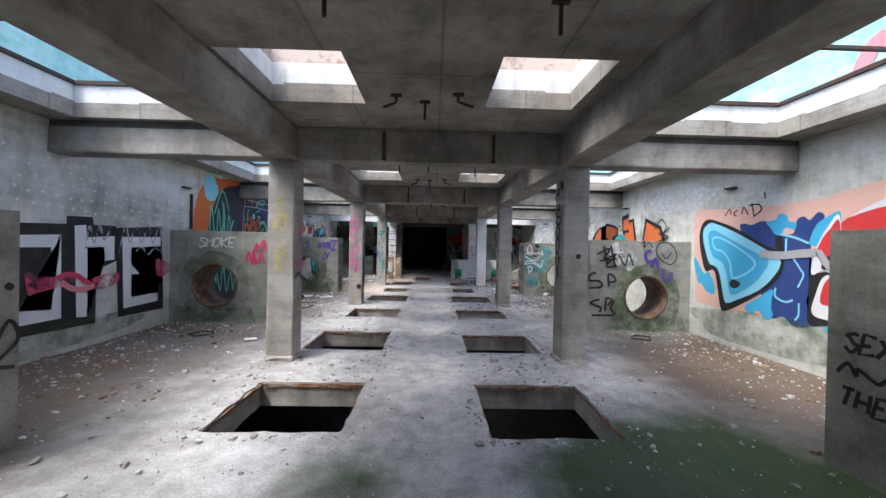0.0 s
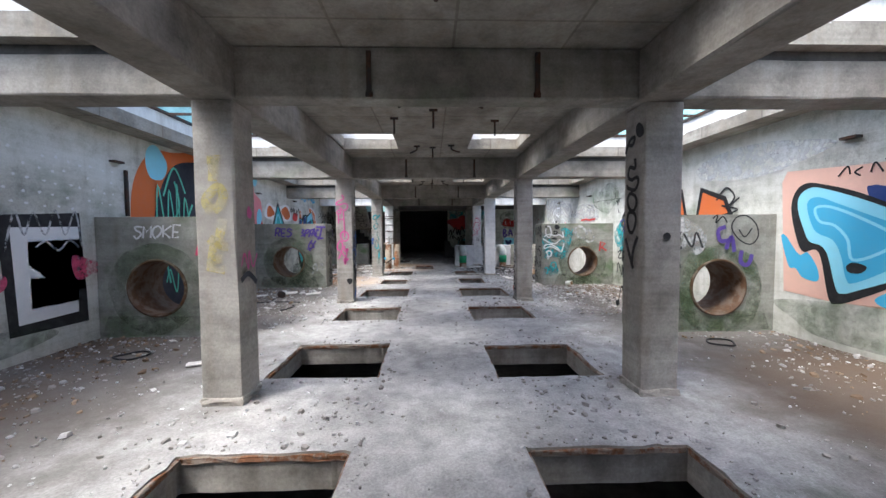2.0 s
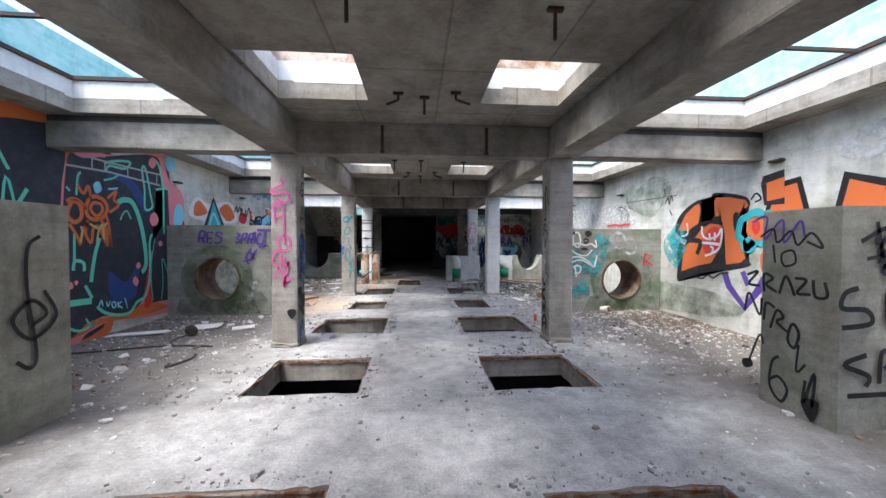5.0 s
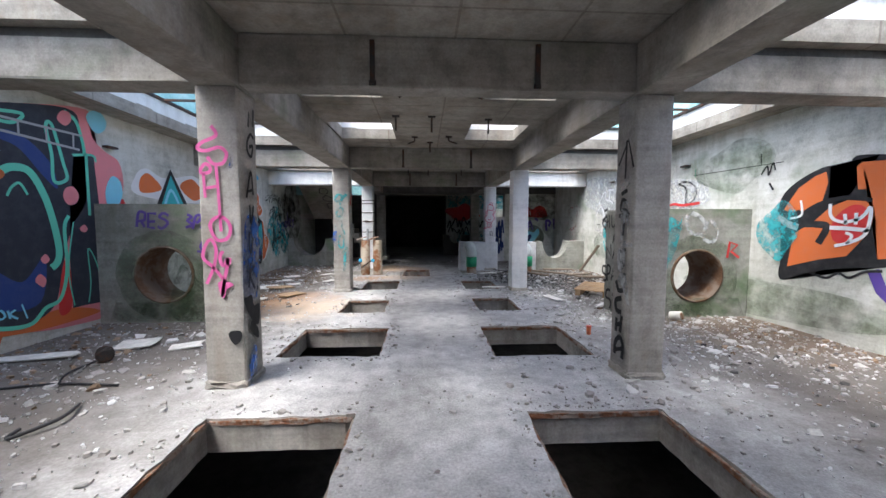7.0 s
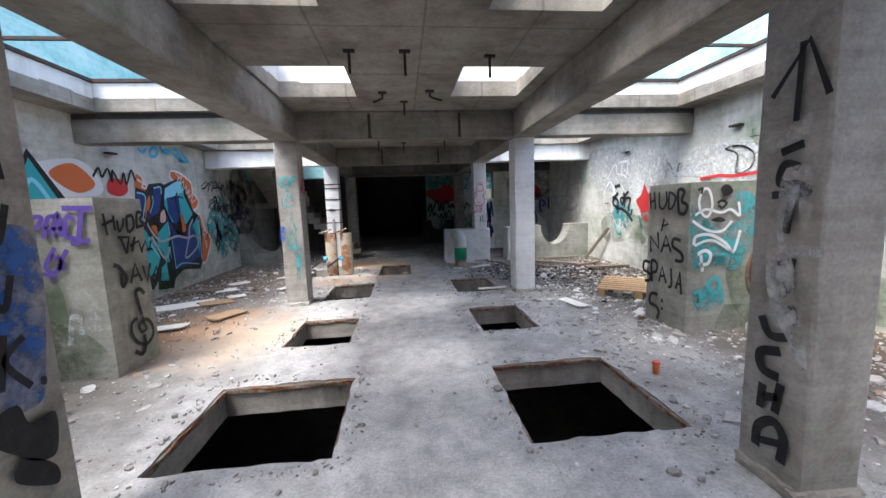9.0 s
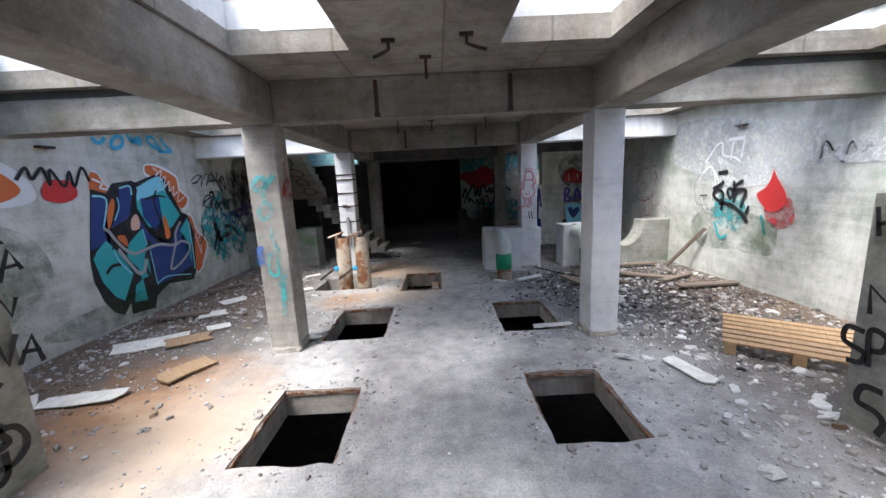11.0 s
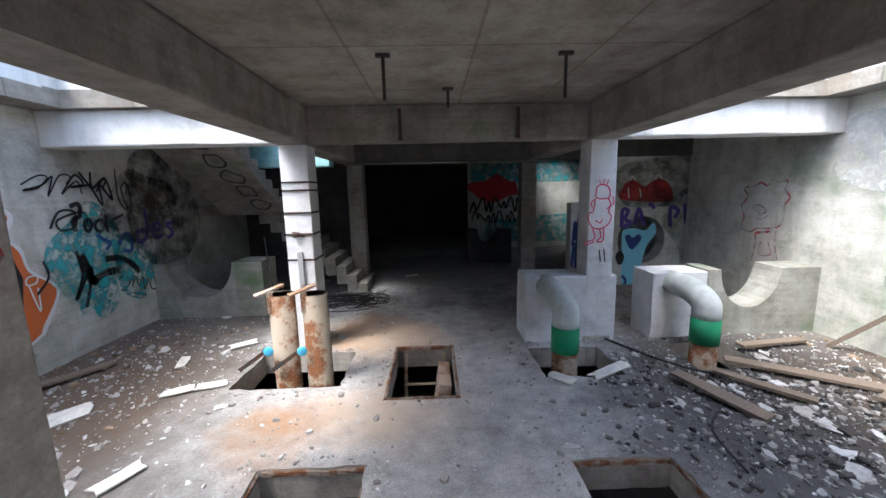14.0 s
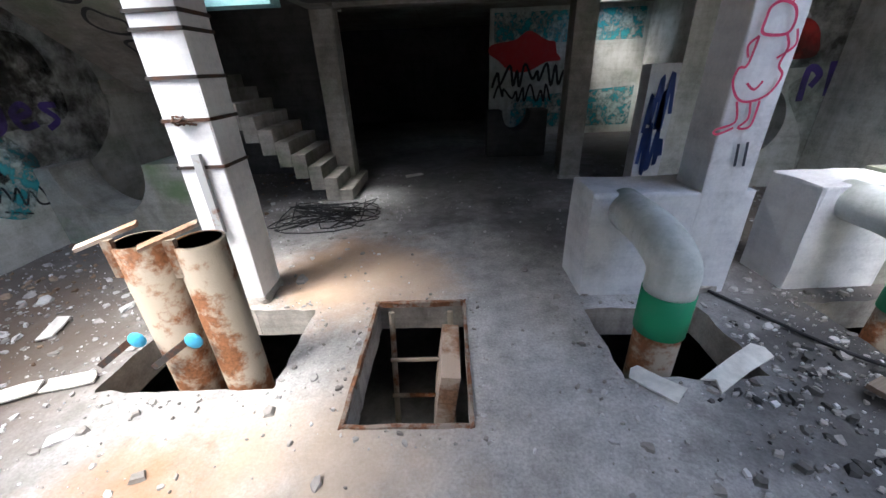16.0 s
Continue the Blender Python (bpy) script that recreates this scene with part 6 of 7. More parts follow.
        p.area([(-7.848, 0.32), (-7.759, 0.35), (-7.737, 0.29), (-7.825, 0.25)])
        p.line([(-7.492, 0.46), (-7.551, 0.39), (-7.568, 0.18), (-7.468, 0.07), (-7.413, 0.19), (-7.49, 0.28), (-7.569, 0.23)], 0.025, True, False)
        p.line([(-7.326, 0.61), (-7.341, 0.38), (-7.271, 0.46)], 0.02, True, False)
        p.line([(-7.269, 0.33), (-7.284, 0.13), (-7.201, 0.41), (-7.214, 0.12)], 0.025, True, False)
        p.area([(-7.302, 0.15), (-7.165, 0.19), (-7.213, 0.01)])
        p.done()
        p = q
    elif key == "2R":
        p.pen("mist_teal")
        p.area([(2.91, 1.47), (3.1, 1.19), (3.45, 1.23), (3.71, 1.49), (3.76, 1.6), (3.71, 1.22), (3.55, 0.78), (3.37, 0.73), (3.24, 0.91), (2.99, 0.75), (2.91, 1.04)])
        p.area([(3.42, 1.56), (3.53, 1.61), (3.71, 1.52), (3.78, 1.41), (3.61, 1.36), (3.46, 1.39)])
        p.area([(2.96, 0.47), (3.1, 0.55), (3.3, 0.57), (3.35, 0.33), (3.06, 0.26)])
        p.pen("mist_white")
        p.line([(3.87, 1.65), (4.05, 1.59), (4.15, 1.45), (4.08, 1.32), (3.93, 1.35), (3.83, 1.49)], 0.07, True, True)
        p.line([(4.13, 1.42), (4.23, 1.53), (4.34, 1.36), (4.27, 1.2), (4.12, 1.26)], 0.06, True, True)
        p.pen("white")
        p.line([(2.99, 1.52), (3.04, 1.64), (3.11, 1.62), (3.15, 1.46), (3.1, 1.34), (3.02, 1.39)], 0.03, True, True)
        p.line([(2.95, 1.36), (3.08, 1.42), (3.26, 1.38), (3.38, 1.41), (3.49, 1.34), (3.47, 1.49)], 0.03, True, False)
        p.line([(2.92, 1.3), (3.1, 1.19), (3.28, 1.17), (3.4, 1.28)], 0.03, True, False)
        p.line([(2.95, 1.03), (2.97, 1.12), (3.11, 1.14), (3.23, 1.1), (3.35, 1.02), (3.44, 0.93), (3.51, 1.17)], 0.035, True, False)
        p.line([(2.96, 1.02), (3.1, 1.07), (3.23, 1.05), (3.43, 0.92)], 0.03, True, False)
        p.line([(3, 0.92), (3.09, 0.96), (3.16, 0.91), (3.13, 0.81), (3.02, 0.8)], 0.04, True, False)
        p.line([(3.04, 0.91), (3.07, 0.72)], 0.035, True, False)
        p.pen("teal")
        p.line([(2.98, 0.47), (3.04, 0.49), (3.06, 0.35), (3.01, 0.34)], 0.035, True, False)
        p.line([(3.14, 0.55), (3.18, 0.63), (3.27, 0.63), (3.29, 0.51), (3.22, 0.47)], 0.035, True, True)
        p.pen("black")
        p.area([(3.24, 1.63), (3.27, 1.68), (3.34, 1.68), (3.39, 1.61), (3.33, 1.56), (3.27, 1.57)])
        p.area([(3.14, 1.3), (3.24, 1.33), (3.32, 1.29), (3.25, 1.27)])
        p.line([(3.21, 1.48), (3.26, 1.51), (3.32, 1.48), (3.27, 1.43), (3.22, 1.46)], 0.03, True, False)
        p.line([(2.97, 1.63), (3.02, 1.65), (3.01, 1.59)], 0.025, True, False)
        p.pen("red").line([(4.52, 0.95), (4.55, 1.2), (4.68, 1.15), (4.58, 1.05), (4.72, 0.95)], 0.04, False)
        q = p
        p = Piece(end, "graffiti_writing", "black sprayed words stacked on the saddle")
        p.pen("black")
        p.line([(-12.54, 1.63), (-12.51, 1.43)], 0.03, False, False)
        p.line([(-12.46, 1.64), (-12.43, 1.42)], 0.03, False, False)
        p.line([(-12.53, 1.51), (-12.44, 1.54)], 0.03, False, False)
        p.line([(-12.37, 1.63), (-12.36, 1.47), (-12.3, 1.43), (-12.24, 1.51), (-12.25, 1.64)], 0.03, True, False)
        p.line([(-12.2, 1.63), (-12.2, 1.44), (-12.13, 1.46), (-12.1, 1.57), (-12.2, 1.63)], 0.03, True, False)
        p.line([(-12.04, 1.38), (-12.06, 1.63), (-11.97, 1.63), (-12, 1.52), (-11.92, 1.47), (-11.95, 1.38), (-12.04, 1.38)], 0.04, True, False)
        p.line([(-12.31, 1.16), (-12.27, 1.31), (-12.2, 1.25), (-12.31, 1.22)], 0.03, False, False)
        p.line([(-12.49, 0.88), (-12.51, 1.08), (-12.35, 0.94), (-12.37, 1.14)], 0.035, False, False)
        p.line([(-12.3, 0.9), (-12.23, 1.11), (-12.14, 0.92)], 0.035, False, False)
        p.line([(-12.28, 0.98), (-12.16, 1)], 0.03, False, False)
        p.line([(-11.99, 1.07), (-12.1, 1.08), (-12.11, 0.99), (-11.98, 0.93), (-11.96, 0.84), (-12.07, 0.83)], 0.04, True, False)
        p.line([(-12.5, 0.74), (-12.61, 0.74), (-12.62, 0.63), (-12.49, 0.59), (-12.5, 0.51), (-12.59, 0.49)], 0.04, True, False)
        p.line([(-12.45, 0.5), (-12.47, 0.76), (-12.37, 0.75), (-12.38, 0.65), (-12.46, 0.62)], 0.04, True, False)
        p.line([(-12.32, 0.53), (-12.28, 0.73), (-12.2, 0.53)], 0.035, False, False)
        p.line([(-12.3, 0.6), (-12.22, 0.62)], 0.03, False, False)
        p.line([(-12.13, 0.73), (-12.11, 0.53), (-12.17, 0.49)], 0.035, True, False)
        p.line([(-12.04, 0.5), (-11.99, 0.71), (-11.95, 0.45)], 0.04, False, False)
        p.line([(-12.03, 0.56), (-11.96, 0.57)], 0.03, False, False)
        p.line([(-12.34, 0.36), (-12.46, 0.34), (-12.48, 0.22), (-12.36, 0.2), (-12.31, 0.14), (-12.34, 0.04)], 0.045, True, False)
        p.area([(-12.28, 0.31), (-12.25, 0.32), (-12.24, 0.28), (-12.27, 0.27)])
        p.area([(-12.27, 0.21), (-12.24, 0.22), (-12.24, 0.19), (-12.27, 0.18)])
        p.done()
        p = q
    elif key == "0R":
        p.pen("grey")
        scribble(p, 3.2, 4.4, 1.2, 1.5, 9, 0.03, 2)
        q = Piece(end, "graffiti_writing", "black sprayed words in rows").pen("black")
        write(q, "SEX", -2.7, 0.88, 0.13, 0.02)
        scribble(q, -2.75, -2.3, 0.68, 0.78, 9, 0.02, 5)
        write(q, "THER", -2.72, 0.48, 0.13, 0.02, seed=3)
        q.done()
    else:
        p.pen("black").line([(-3.3, 1.4), (-3.5, 1.0)], 0.03)
        q = Piece(end, "graffiti_tag", "black sprayed loop").pen("black")
        q.line([(2.8, 0.75), (2.9, 0.95), (2.96, 0.8), (2.82, 0.65), (2.94, 0.6)], 0.03)
        q.area(blob(2.9, 1.2, 0.03, 0.03, 8, 0.1, 2))
        q.done()
    p.done()


# columns
def col_face(side, k, which):
    x0, x1 = (x + SET_OFF.get((side, k), 0) for x in (CL if side == "L" else CR))
    if which == "front":
        return Face((0, COLS[k], 0), (1, 0, 0), COLUMNS[side, k])
    return Face((x1, 0, 0), (0, 1, 0), COLUMNS[side, k]) if side == "L" else Face((x0, 0, 0), (0, -1, 0), COLUMNS[side, k])


p = Piece(col_face("R", 2, "inner"), "graffiti_word", "black sprayed word running down the column")
p.pen("black")
p.line([(-5.134, 2.18), (-5.126, 2.09), (-5.215, 2.11), (-5.243, 2.03), (-5.185, 1.99), (-5.093, 2), (-5.073, 1.95), (-5.13, 1.89), (-5.241, 1.92), (-5.256, 1.95)], 0.035, True, False)
p.line([(-5.177, 1.86), (-5.109, 1.82), (-5.096, 1.76), (-5.141, 1.7), (-5.21, 1.72), (-5.247, 1.79), (-5.226, 1.85)], 0.035, True, True)
p.line([(-5.181, 1.69), (-5.114, 1.66), (-5.106, 1.58), (-5.152, 1.5), (-5.207, 1.51), (-5.245, 1.6), (-5.231, 1.67)], 0.035, True, True)
p.line([(-5.273, 1.44), (-5.212, 1.31), (-5.134, 1.16)], 0.04, True, False)
p.line([(-5.067, 1.46), (-5.129, 1.35), (-5.161, 1.19)], 0.04, True, False)
p.area([(-5.124, 2.46), (-5.08, 2.49), (-5.014, 2.44), (-5.001, 2.37), (-5.054, 2.35), (-5.117, 2.39)])
p.line([(-5.298, 2.25), (-5.261, 2.31), (-5.211, 2.37), (-5.143, 2.37), (-5.175, 2.31), (-5.232, 2.32)], 0.035, True, False)
p.done()
p = Piece(col_face("R", 2, "front"), "paint_spot", "black round paint spot").pen("black").area(blob(1.9, 1.46, 0.035, 0.035, 12, 0.05, 1))
p.done()
p = Piece(col_face("L", 2, "front"), "graffiti_word", "faded yellow letters running down the column").pen("mist_yellow")
write(p, "TOJE", -2.12, 1.95, 0.2, 0.06, down=True, seed=4)
p.done()
p = Piece(col_face("L", 2, "inner"), "graffiti_tag", "violet and black smudged tags").pen("pink").area(blob(5.2, 1.7, 0.04, 0.06, 7, 0.2, 2))
scribble(p, 5.05, 5.3, 1.2, 1.35, 6, 0.015, 3)
p.pen("dark").line([(5.02, 1.1), (5.15, 1.15), (5.3, 1.05)], 0.05)
p.done()
p = Piece(col_face("L", 3, "front"), "graffiti_word", "pink handwritten letters running down the column")
p.pen("pink")
p.line([(-2.09, 2.31), (-2.05, 2.23), (-2.17, 2.17), (-2.21, 2.12), (-2.14, 2.1), (-2.03, 2.13), (-1.97, 2.08), (-2, 2), (-2.08, 1.99), (-2.13, 2.05)], 0.03, True, False)
p.line([(-2.19, 1.94), (-2.15, 1.99), (-2.11, 1.96), (-2.12, 1.92), (-2.18, 1.91)], 0.028, True, True)
p.line([(-2.17, 1.91), (-2.16, 1.7)], 0.025, True, False)
p.line([(-2.16, 1.78), (-2.06, 1.8)], 0.025, True, False)
p.line([(-2.06, 1.97), (-2.05, 1.75), (-2.04, 1.41)], 0.025, True, False)
p.line([(-2.13, 1.46), (-2.08, 1.53), (-2, 1.52), (-1.96, 1.44), (-1.99, 1.35), (-2.08, 1.34)], 0.03, True, True)
p.line([(-2.18, 0.95), (-2.11, 1.11), (-2.09, 1.26), (-2.13, 1.34), (-2.18, 1.28), (-2.2, 1.18), (-2.13, 1.11), (-2.05, 1.01), (-2.02, 0.96)], 0.028, True, False)
p.line([(-2.03, 1.24), (-2.06, 1.18), (-2.03, 1.11), (-1.99, 1.17), (-2.02, 1.01), (-2.05, 0.84)], 0.03, True, False)
p.area([(-2.08, 0.96), (-2, 0.97), (-1.95, 0.94), (-2.01, 0.9), (-2.03, 0.83), (-2.06, 0.84)])
p.area([(-2.01, 1.13), (-2, 1.18), (-1.96, 1.17), (-1.98, 1.11)])
p.pen("mist_blue")
p.area([(-1.94, 2.04), (-1.93, 2.05), (-1.92, 1.97), (-1.95, 1.96)])
p.done()
p = Piece(col_face("L", 3, "inner"), "graffiti_word", "black letters over blue smudges on the column")
p.pen("mist_blue")
p.area([(9.684, 1.5), (9.793, 1.56), (9.93, 1.52), (9.952, 1.3), (9.905, 0.96), (9.844, 0.78), (9.618, 0.87), (9.636, 1.21)])
p.area([(9.687, 0.29), (9.827, 0.32), (9.783, -0.06), (9.68, 0.03)])
p.pen("black")
p.line([(9.797, 2.35), (9.814, 2.48), (9.888, 2.37), (9.907, 2.53)], 0.03, False, False)
p.line([(9.895, 2.26), (9.836, 2.29), (9.769, 2.21), (9.768, 2.13), (9.836, 2.09), (9.87, 2.19), (9.804, 2.17)], 0.03, True, False)
p.line([(9.723, 1.71), (9.819, 1.95), (9.85, 1.74)], 0.03, True, False)
p.line([(9.727, 1.76), (9.845, 1.79)], 0.025, True, False)
p.line([(9.776, 1.65), (9.793, 1.48), (9.848, 1.64)], 0.03, True, False)
p.line([(9.755, 1.4), (9.746, 1.27), (9.779, 1.22), (9.82, 1.35)], 0.03, True, False)
p.line([(9.755, 1.12), (9.712, 0.9)], 0.03, False, False)
p.line([(9.827, 1.09), (9.743, 1.01), (9.827, 0.87)], 0.03, True, False)
p.area([(9.87, 0.89), (9.893, 0.88), (9.888, 0.85), (9.865, 0.86)])
p.area([(9.615, 0.82), (9.672, 0.82), (9.76, 0.82), (9.796, 0.72), (9.905, 0.71), (9.883, 0.53), (9.79, 0.55), (9.727, 0.62), (9.653, 0.71)])
p.area([(9.722, 0.58), (9.772, 0.58), (9.872, 0.47), (9.859, 0.39), (9.709, 0.51)])
p.done()
p = Piece(col_face("L", 3, "front"), "paint_spot", "black paint blot low on the column")
p.pen("black")
p.area([(-2.01, 0.5), (-1.97, 0.53), (-1.9, 0.52), (-1.9, 0.45), (-1.95, 0.4), (-1.99, 0.44)])
p.done()
p = Piece(col_face("R", 3, "inner"), "graffiti_word", "black letters with an arrow running up the column")
p.pen("black")
p.line([(-9.902, 2.05), (-9.744, 2.27), (-9.645, 2)], 0.03, False, False)
p.line([(-9.772, 2.27), (-9.779, 1.91)], 0.03, False, False)
p.line([(-9.733, 1.8), (-9.837, 1.77)], 0.04, True, False)
p.line([(-9.745, 1.69), (-9.817, 1.71), (-9.834, 1.62), (-9.753, 1.61), (-9.705, 1.57), (-9.87, 1.56)], 0.04, True, False)
p.line([(-9.771, 1.54), (-9.788, 1.37)], 0.04, True, False)
p.line([(-9.801, 1.23), (-9.773, 1.09), (-9.746, 1.25)], 0.04, True, False)
p.line([(-9.848, 1.08), (-9.786, 1.06), (-9.743, 1.12)], 0.04, True, False)
p.area([(-9.789, 0.98), (-9.718, 1.01), (-9.703, 0.92), (-9.758, 0.91)])
p.line([(-9.88, 0.92), (-9.827, 0.83), (-9.728, 0.85)], 0.045, True, False)
p.line([(-9.77, 0.76), (-9.872, 0.72), (-9.856, 0.63), (-9.767, 0.62)], 0.05, True, False)
p.line([(-9.849, 0.55), (-9.856, 0.41)], 0.045, False, False)
p.line([(-9.756, 0.59), (-9.776, 0.42)], 0.045, False, False)
p.line([(-9.843, 0.48), (-9.766, 0.51)], 0.045, False, False)
p.line([(-9.866, 0.18), (-9.857, 0.3), (-9.781, 0.37), (-9.724, 0.31), (-9.73, 0.17)], 0.05, True, False)
p.line([(-9.86, 0.22), (-9.738, 0.27)], 0.04, False, False)
p.pen("mist_white")
p.area([(-9.869, 1.84), (-9.778, 1.9), (-9.702, 1.95), (-9.674, 1.87), (-9.756, 1.82), (-9.857, 1.8)])
p.area([(-9.823, 1.3), (-9.729, 1.32), (-9.625, 1.3), (-9.629, 1.27), (-9.764, 1.27)])
p.area([(-9.827, 1.64), (-9.761, 1.7), (-9.677, 1.66), (-9.684, 1.41), (-9.714, 1.41), (-9.747, 1.54), (-9.793, 1.33), (-9.829, 1.37)])
p.area([(-9.86, 1.22), (-9.764, 1.27), (-9.726, 1.1), (-9.825, 1.01), (-9.868, 1.11)])
p.area([(-9.853, 0.93), (-9.783, 1.02), (-9.699, 0.97), (-9.642, 0.74), (-9.679, 0.73), (-9.772, 0.88)])
p.done()
p = Piece(col_face("L", 4, "front"), "paint_run", "pale teal paint runs down the column")
p.pen("mist_teal")
p.line([(-2.15, 2.04), (-2.1, 2.09), (-2.03, 2.07), (-2.04, 1.98), (-2.11, 1.95), (-2.16, 1.98)], 0.05, True, True)
p.line([(-2.05, 1.95), (-2.01, 2.02), (-1.95, 2.08), (-1.93, 2.11)], 0.06, True, False)
p.line([(-2.06, 1.96), (-2.06, 1.87)], 0.05, True, False)
p.line([(-2.12, 1.76), (-2.06, 1.82), (-2.01, 1.79), (-1.99, 1.72), (-2.05, 1.64), (-2.12, 1.63), (-2.14, 1.7)], 0.045, True, True)
p.line([(-2.04, 1.55), (-2.03, 1.42), (-2.01, 1.34), (-1.97, 1.25)], 0.045, True, False)
p.line([(-2.08, 1.21), (-2.02, 1.25), (-2, 1.12), (-2.01, 0.98), (-2.08, 0.98), (-2.11, 1.09)], 0.04, True, True)
p.line([(-2.03, 0.84), (-1.95, 0.93), (-1.93, 0.98)], 0.06, True, False)
p.line([(-1.97, 0.89), (-1.98, 0.7), (-2, 0.46)], 0.06, True, False)
p.line([(-2.2, 1.41), (-2.16, 1.43)], 0.05, True, False)
p.pen("mist_blue")
p.area([(-2.22, 1.29), (-2.14, 1.31), (-2.15, 1.12), (-2.23, 1.1)])
p.done()
p = Piece(col_face("L", 4, "inner"), "paint_smear", "red sprayed smear on the column")
p.pen("mist_red")
p.area([(14.386, 2.23), (14.448, 2.27), (14.458, 2.15), (14.51, 2.03), (14.448, 1.94), (14.353, 1.88), (14.275, 1.88), (14.316, 1.99), (14.385, 2.07)])
p.area([(14.365, 1.88), (14.525, 1.91), (14.554, 1.85), (14.454, 1.8), (14.364, 1.83)])
p.done()
p = Piece(col_face("R", 5, "front"), "graffiti_outline", "red outlined cartoon figure on the white column")
p.pen("magenta")
p.line([(1.74, 2), (1.75, 2.06), (1.81, 2.09), (1.89, 2.06), (1.92, 1.99), (1.9, 1.92), (1.81, 1.91), (1.74, 1.93)], 0.018, True, True)
p.line([(1.73, 1.91), (1.71, 1.75), (1.66, 1.73), (1.65, 1.64), (1.72, 1.54), (1.82, 1.53), (1.91, 1.58), (1.95, 1.68), (1.91, 1.74), (1.93, 1.84), (1.9, 1.91)], 0.016, True, False)
p.line([(1.73, 1.91), (1.68, 1.86), (1.7, 1.79)], 0.015, True, False)
p.line([(1.95, 1.94), (1.97, 1.85), (1.88, 1.78)], 0.015, True, False)
p.line([(1.71, 1.53), (1.74, 1.4), (1.62, 1.35), (1.64, 1.32), (1.74, 1.36)], 0.016, True, False)
p.line([(1.8, 1.53), (1.82, 1.42), (1.77, 1.36), (1.85, 1.37), (1.86, 1.53)], 0.016, True, False)
p.line([(1.74, 1.64), (1.8, 1.6), (1.84, 1.65)], 0.015, True, False)
p.line([(1.79, 2.1), (1.77, 2.15)], 0.013, True, False)
p.line([(1.83, 2.1), (1.84, 2.16)], 0.013, True, False)
p.line([(1.87, 2.08), (1.89, 2.15)], 0.013, True, False)
p.pen("dark")
p.line([(1.81, 1.25), (1.83, 1.09)], 0.02, False, False)
p.line([(1.87, 1.26), (1.89, 1.09)], 0.02, False, False)
p.done()

# cross wall, back wall, stair soffit
face = Face((0, 20.7, 0), (1, 0, 0), cw)
p = Piece(face, "graffiti_piece", "violet words, red letters and teal stains on the cross wall")
p.pen("pale")
p.area([(3.59, 0.98), (3.62, 1.16), (3.84, 1.2), (4.07, 1.15), (4.24, 1.3), (4.3, 1.08), (4.1, 0.75), (3.93, -0.17), (3.67, -0.16)])
p.pen("red")
p.area([(3.56, 1.8), (3.55, 2.04), (3.65, 2.16), (3.8, 2.18), (3.99, 2.05), (4.12, 2.13), (4.29, 2.2), (4.47, 2.13), (4.58, 1.96), (4.53, 1.74)])
# shade under the lintel painted over the upper cross wall
p.pen("mist_dark")
p.area([(3.54, 2.5), (5.64, 2.58), (5.74, 1.61), (4.6, 1.63), (3.59, 1.7)])
p.pen("purple")
p.line([(3.57, 1.21), (3.57, 1.58), (3.69, 1.56), (3.63, 1.4), (3.75, 1.31), (3.62, 1.23)], 0.08, True, False)
p.line([(3.84, 1.27), (3.91, 1.6), (4.04, 1.26)], 0.08, True, False)
p.line([(3.83, 1.38), (4.03, 1.38)], 0.06, True, False)
p.line([(4.13, 1.64), (4.15, 1.7), (4.24, 1.59)], 0.07, True, False)
p.line([(4.59, 1.21), (4.58, 1.61), (4.74, 1.54), (4.67, 1.39)], 0.09, True, False)
p.line([(4.87, 1.69), (4.93, 1.27)], 0.09, True, False)
p.line([(5.07, 1.44), (5.23, 1.49), (5.17, 1.57), (5.05, 1.42), (5.18, 1.26), (5.33, 1.31)], 0.09, True, False)
p.pen("navy")
p.area([(3.65, 1.01), (3.74, 1.07), (3.81, 1), (3.94, 1.07), (3.99, 0.95), (3.8, 0.75)])
p.line([(3.63, 0.19), (3.71, 0.07), (3.63, -0.16)], 0.06, True, False)
p.pen("white")
p.line([(3.69, 2.18), (3.73, 2.27), (3.8, 2.18)], 0.03, True, False)
p.line([(4.22, 2.18), (4.26, 2.28), (4.36, 2.2)], 0.03, True, False)
p.line([(3.66, 2.03), (3.69, 1.82)], 0.02, True, False)
p.line([(3.9, 2.01), (3.94, 1.84)], 0.02, True, False)
p.pen("mist_green")
p.area([(4.39, 1.41), (5.06, 1.51), (5.59, 0.83), (5.43, 0.02), (4.96, 0.04), (4.79, 0.73)])
p.pen("black")
p.area([(3.47, 0.6), (3.51, 0.72), (3.6, 0.71), (3.65, 0.6), (3.62, 0.46), (3.53, 0.44)])
p.done()
p = Piece(Face((0, 20.7, 0), (1, 0, 0), cw), "graffiti_tag", "blue looping tag on the white pier").pen("navy")
scribble(p, 2.55, 2.85, 0.3, 1.0, 9, 0.04, 3)
scribble(p, 2.55, 2.85, 0.9, 1.6, 9, 0.04, 4)
p.done()
face = Face((0, 26.1, 0), (1, 0, 0), back)
p = Piece(face, "graffiti_piece", "red sprayed mass over black tags on the back wall").pen("mist_teal").area([(1.0, 2.3), (4.8, 2.3), (4.8, 3.0), (1.0, 3.0)], False).area([(1.5, 0.2), (4.8, 0.2), (4.8, 1.2), (1.5, 1.0)], False)
p.pen("red").area(blob(1.9, 2.1, 0.85, 0.4, 12, 0.3, 3))
p.pen("black")
scribble(p, 1.0, 3.0, 1.3, 1.8, 17, 0.05, 4)
scribble(p, 1.0, 2.6, 0.9, 1.3, 15, 0.04, 5)
p.done()
slope = math.atan2(0.16, 0.25)
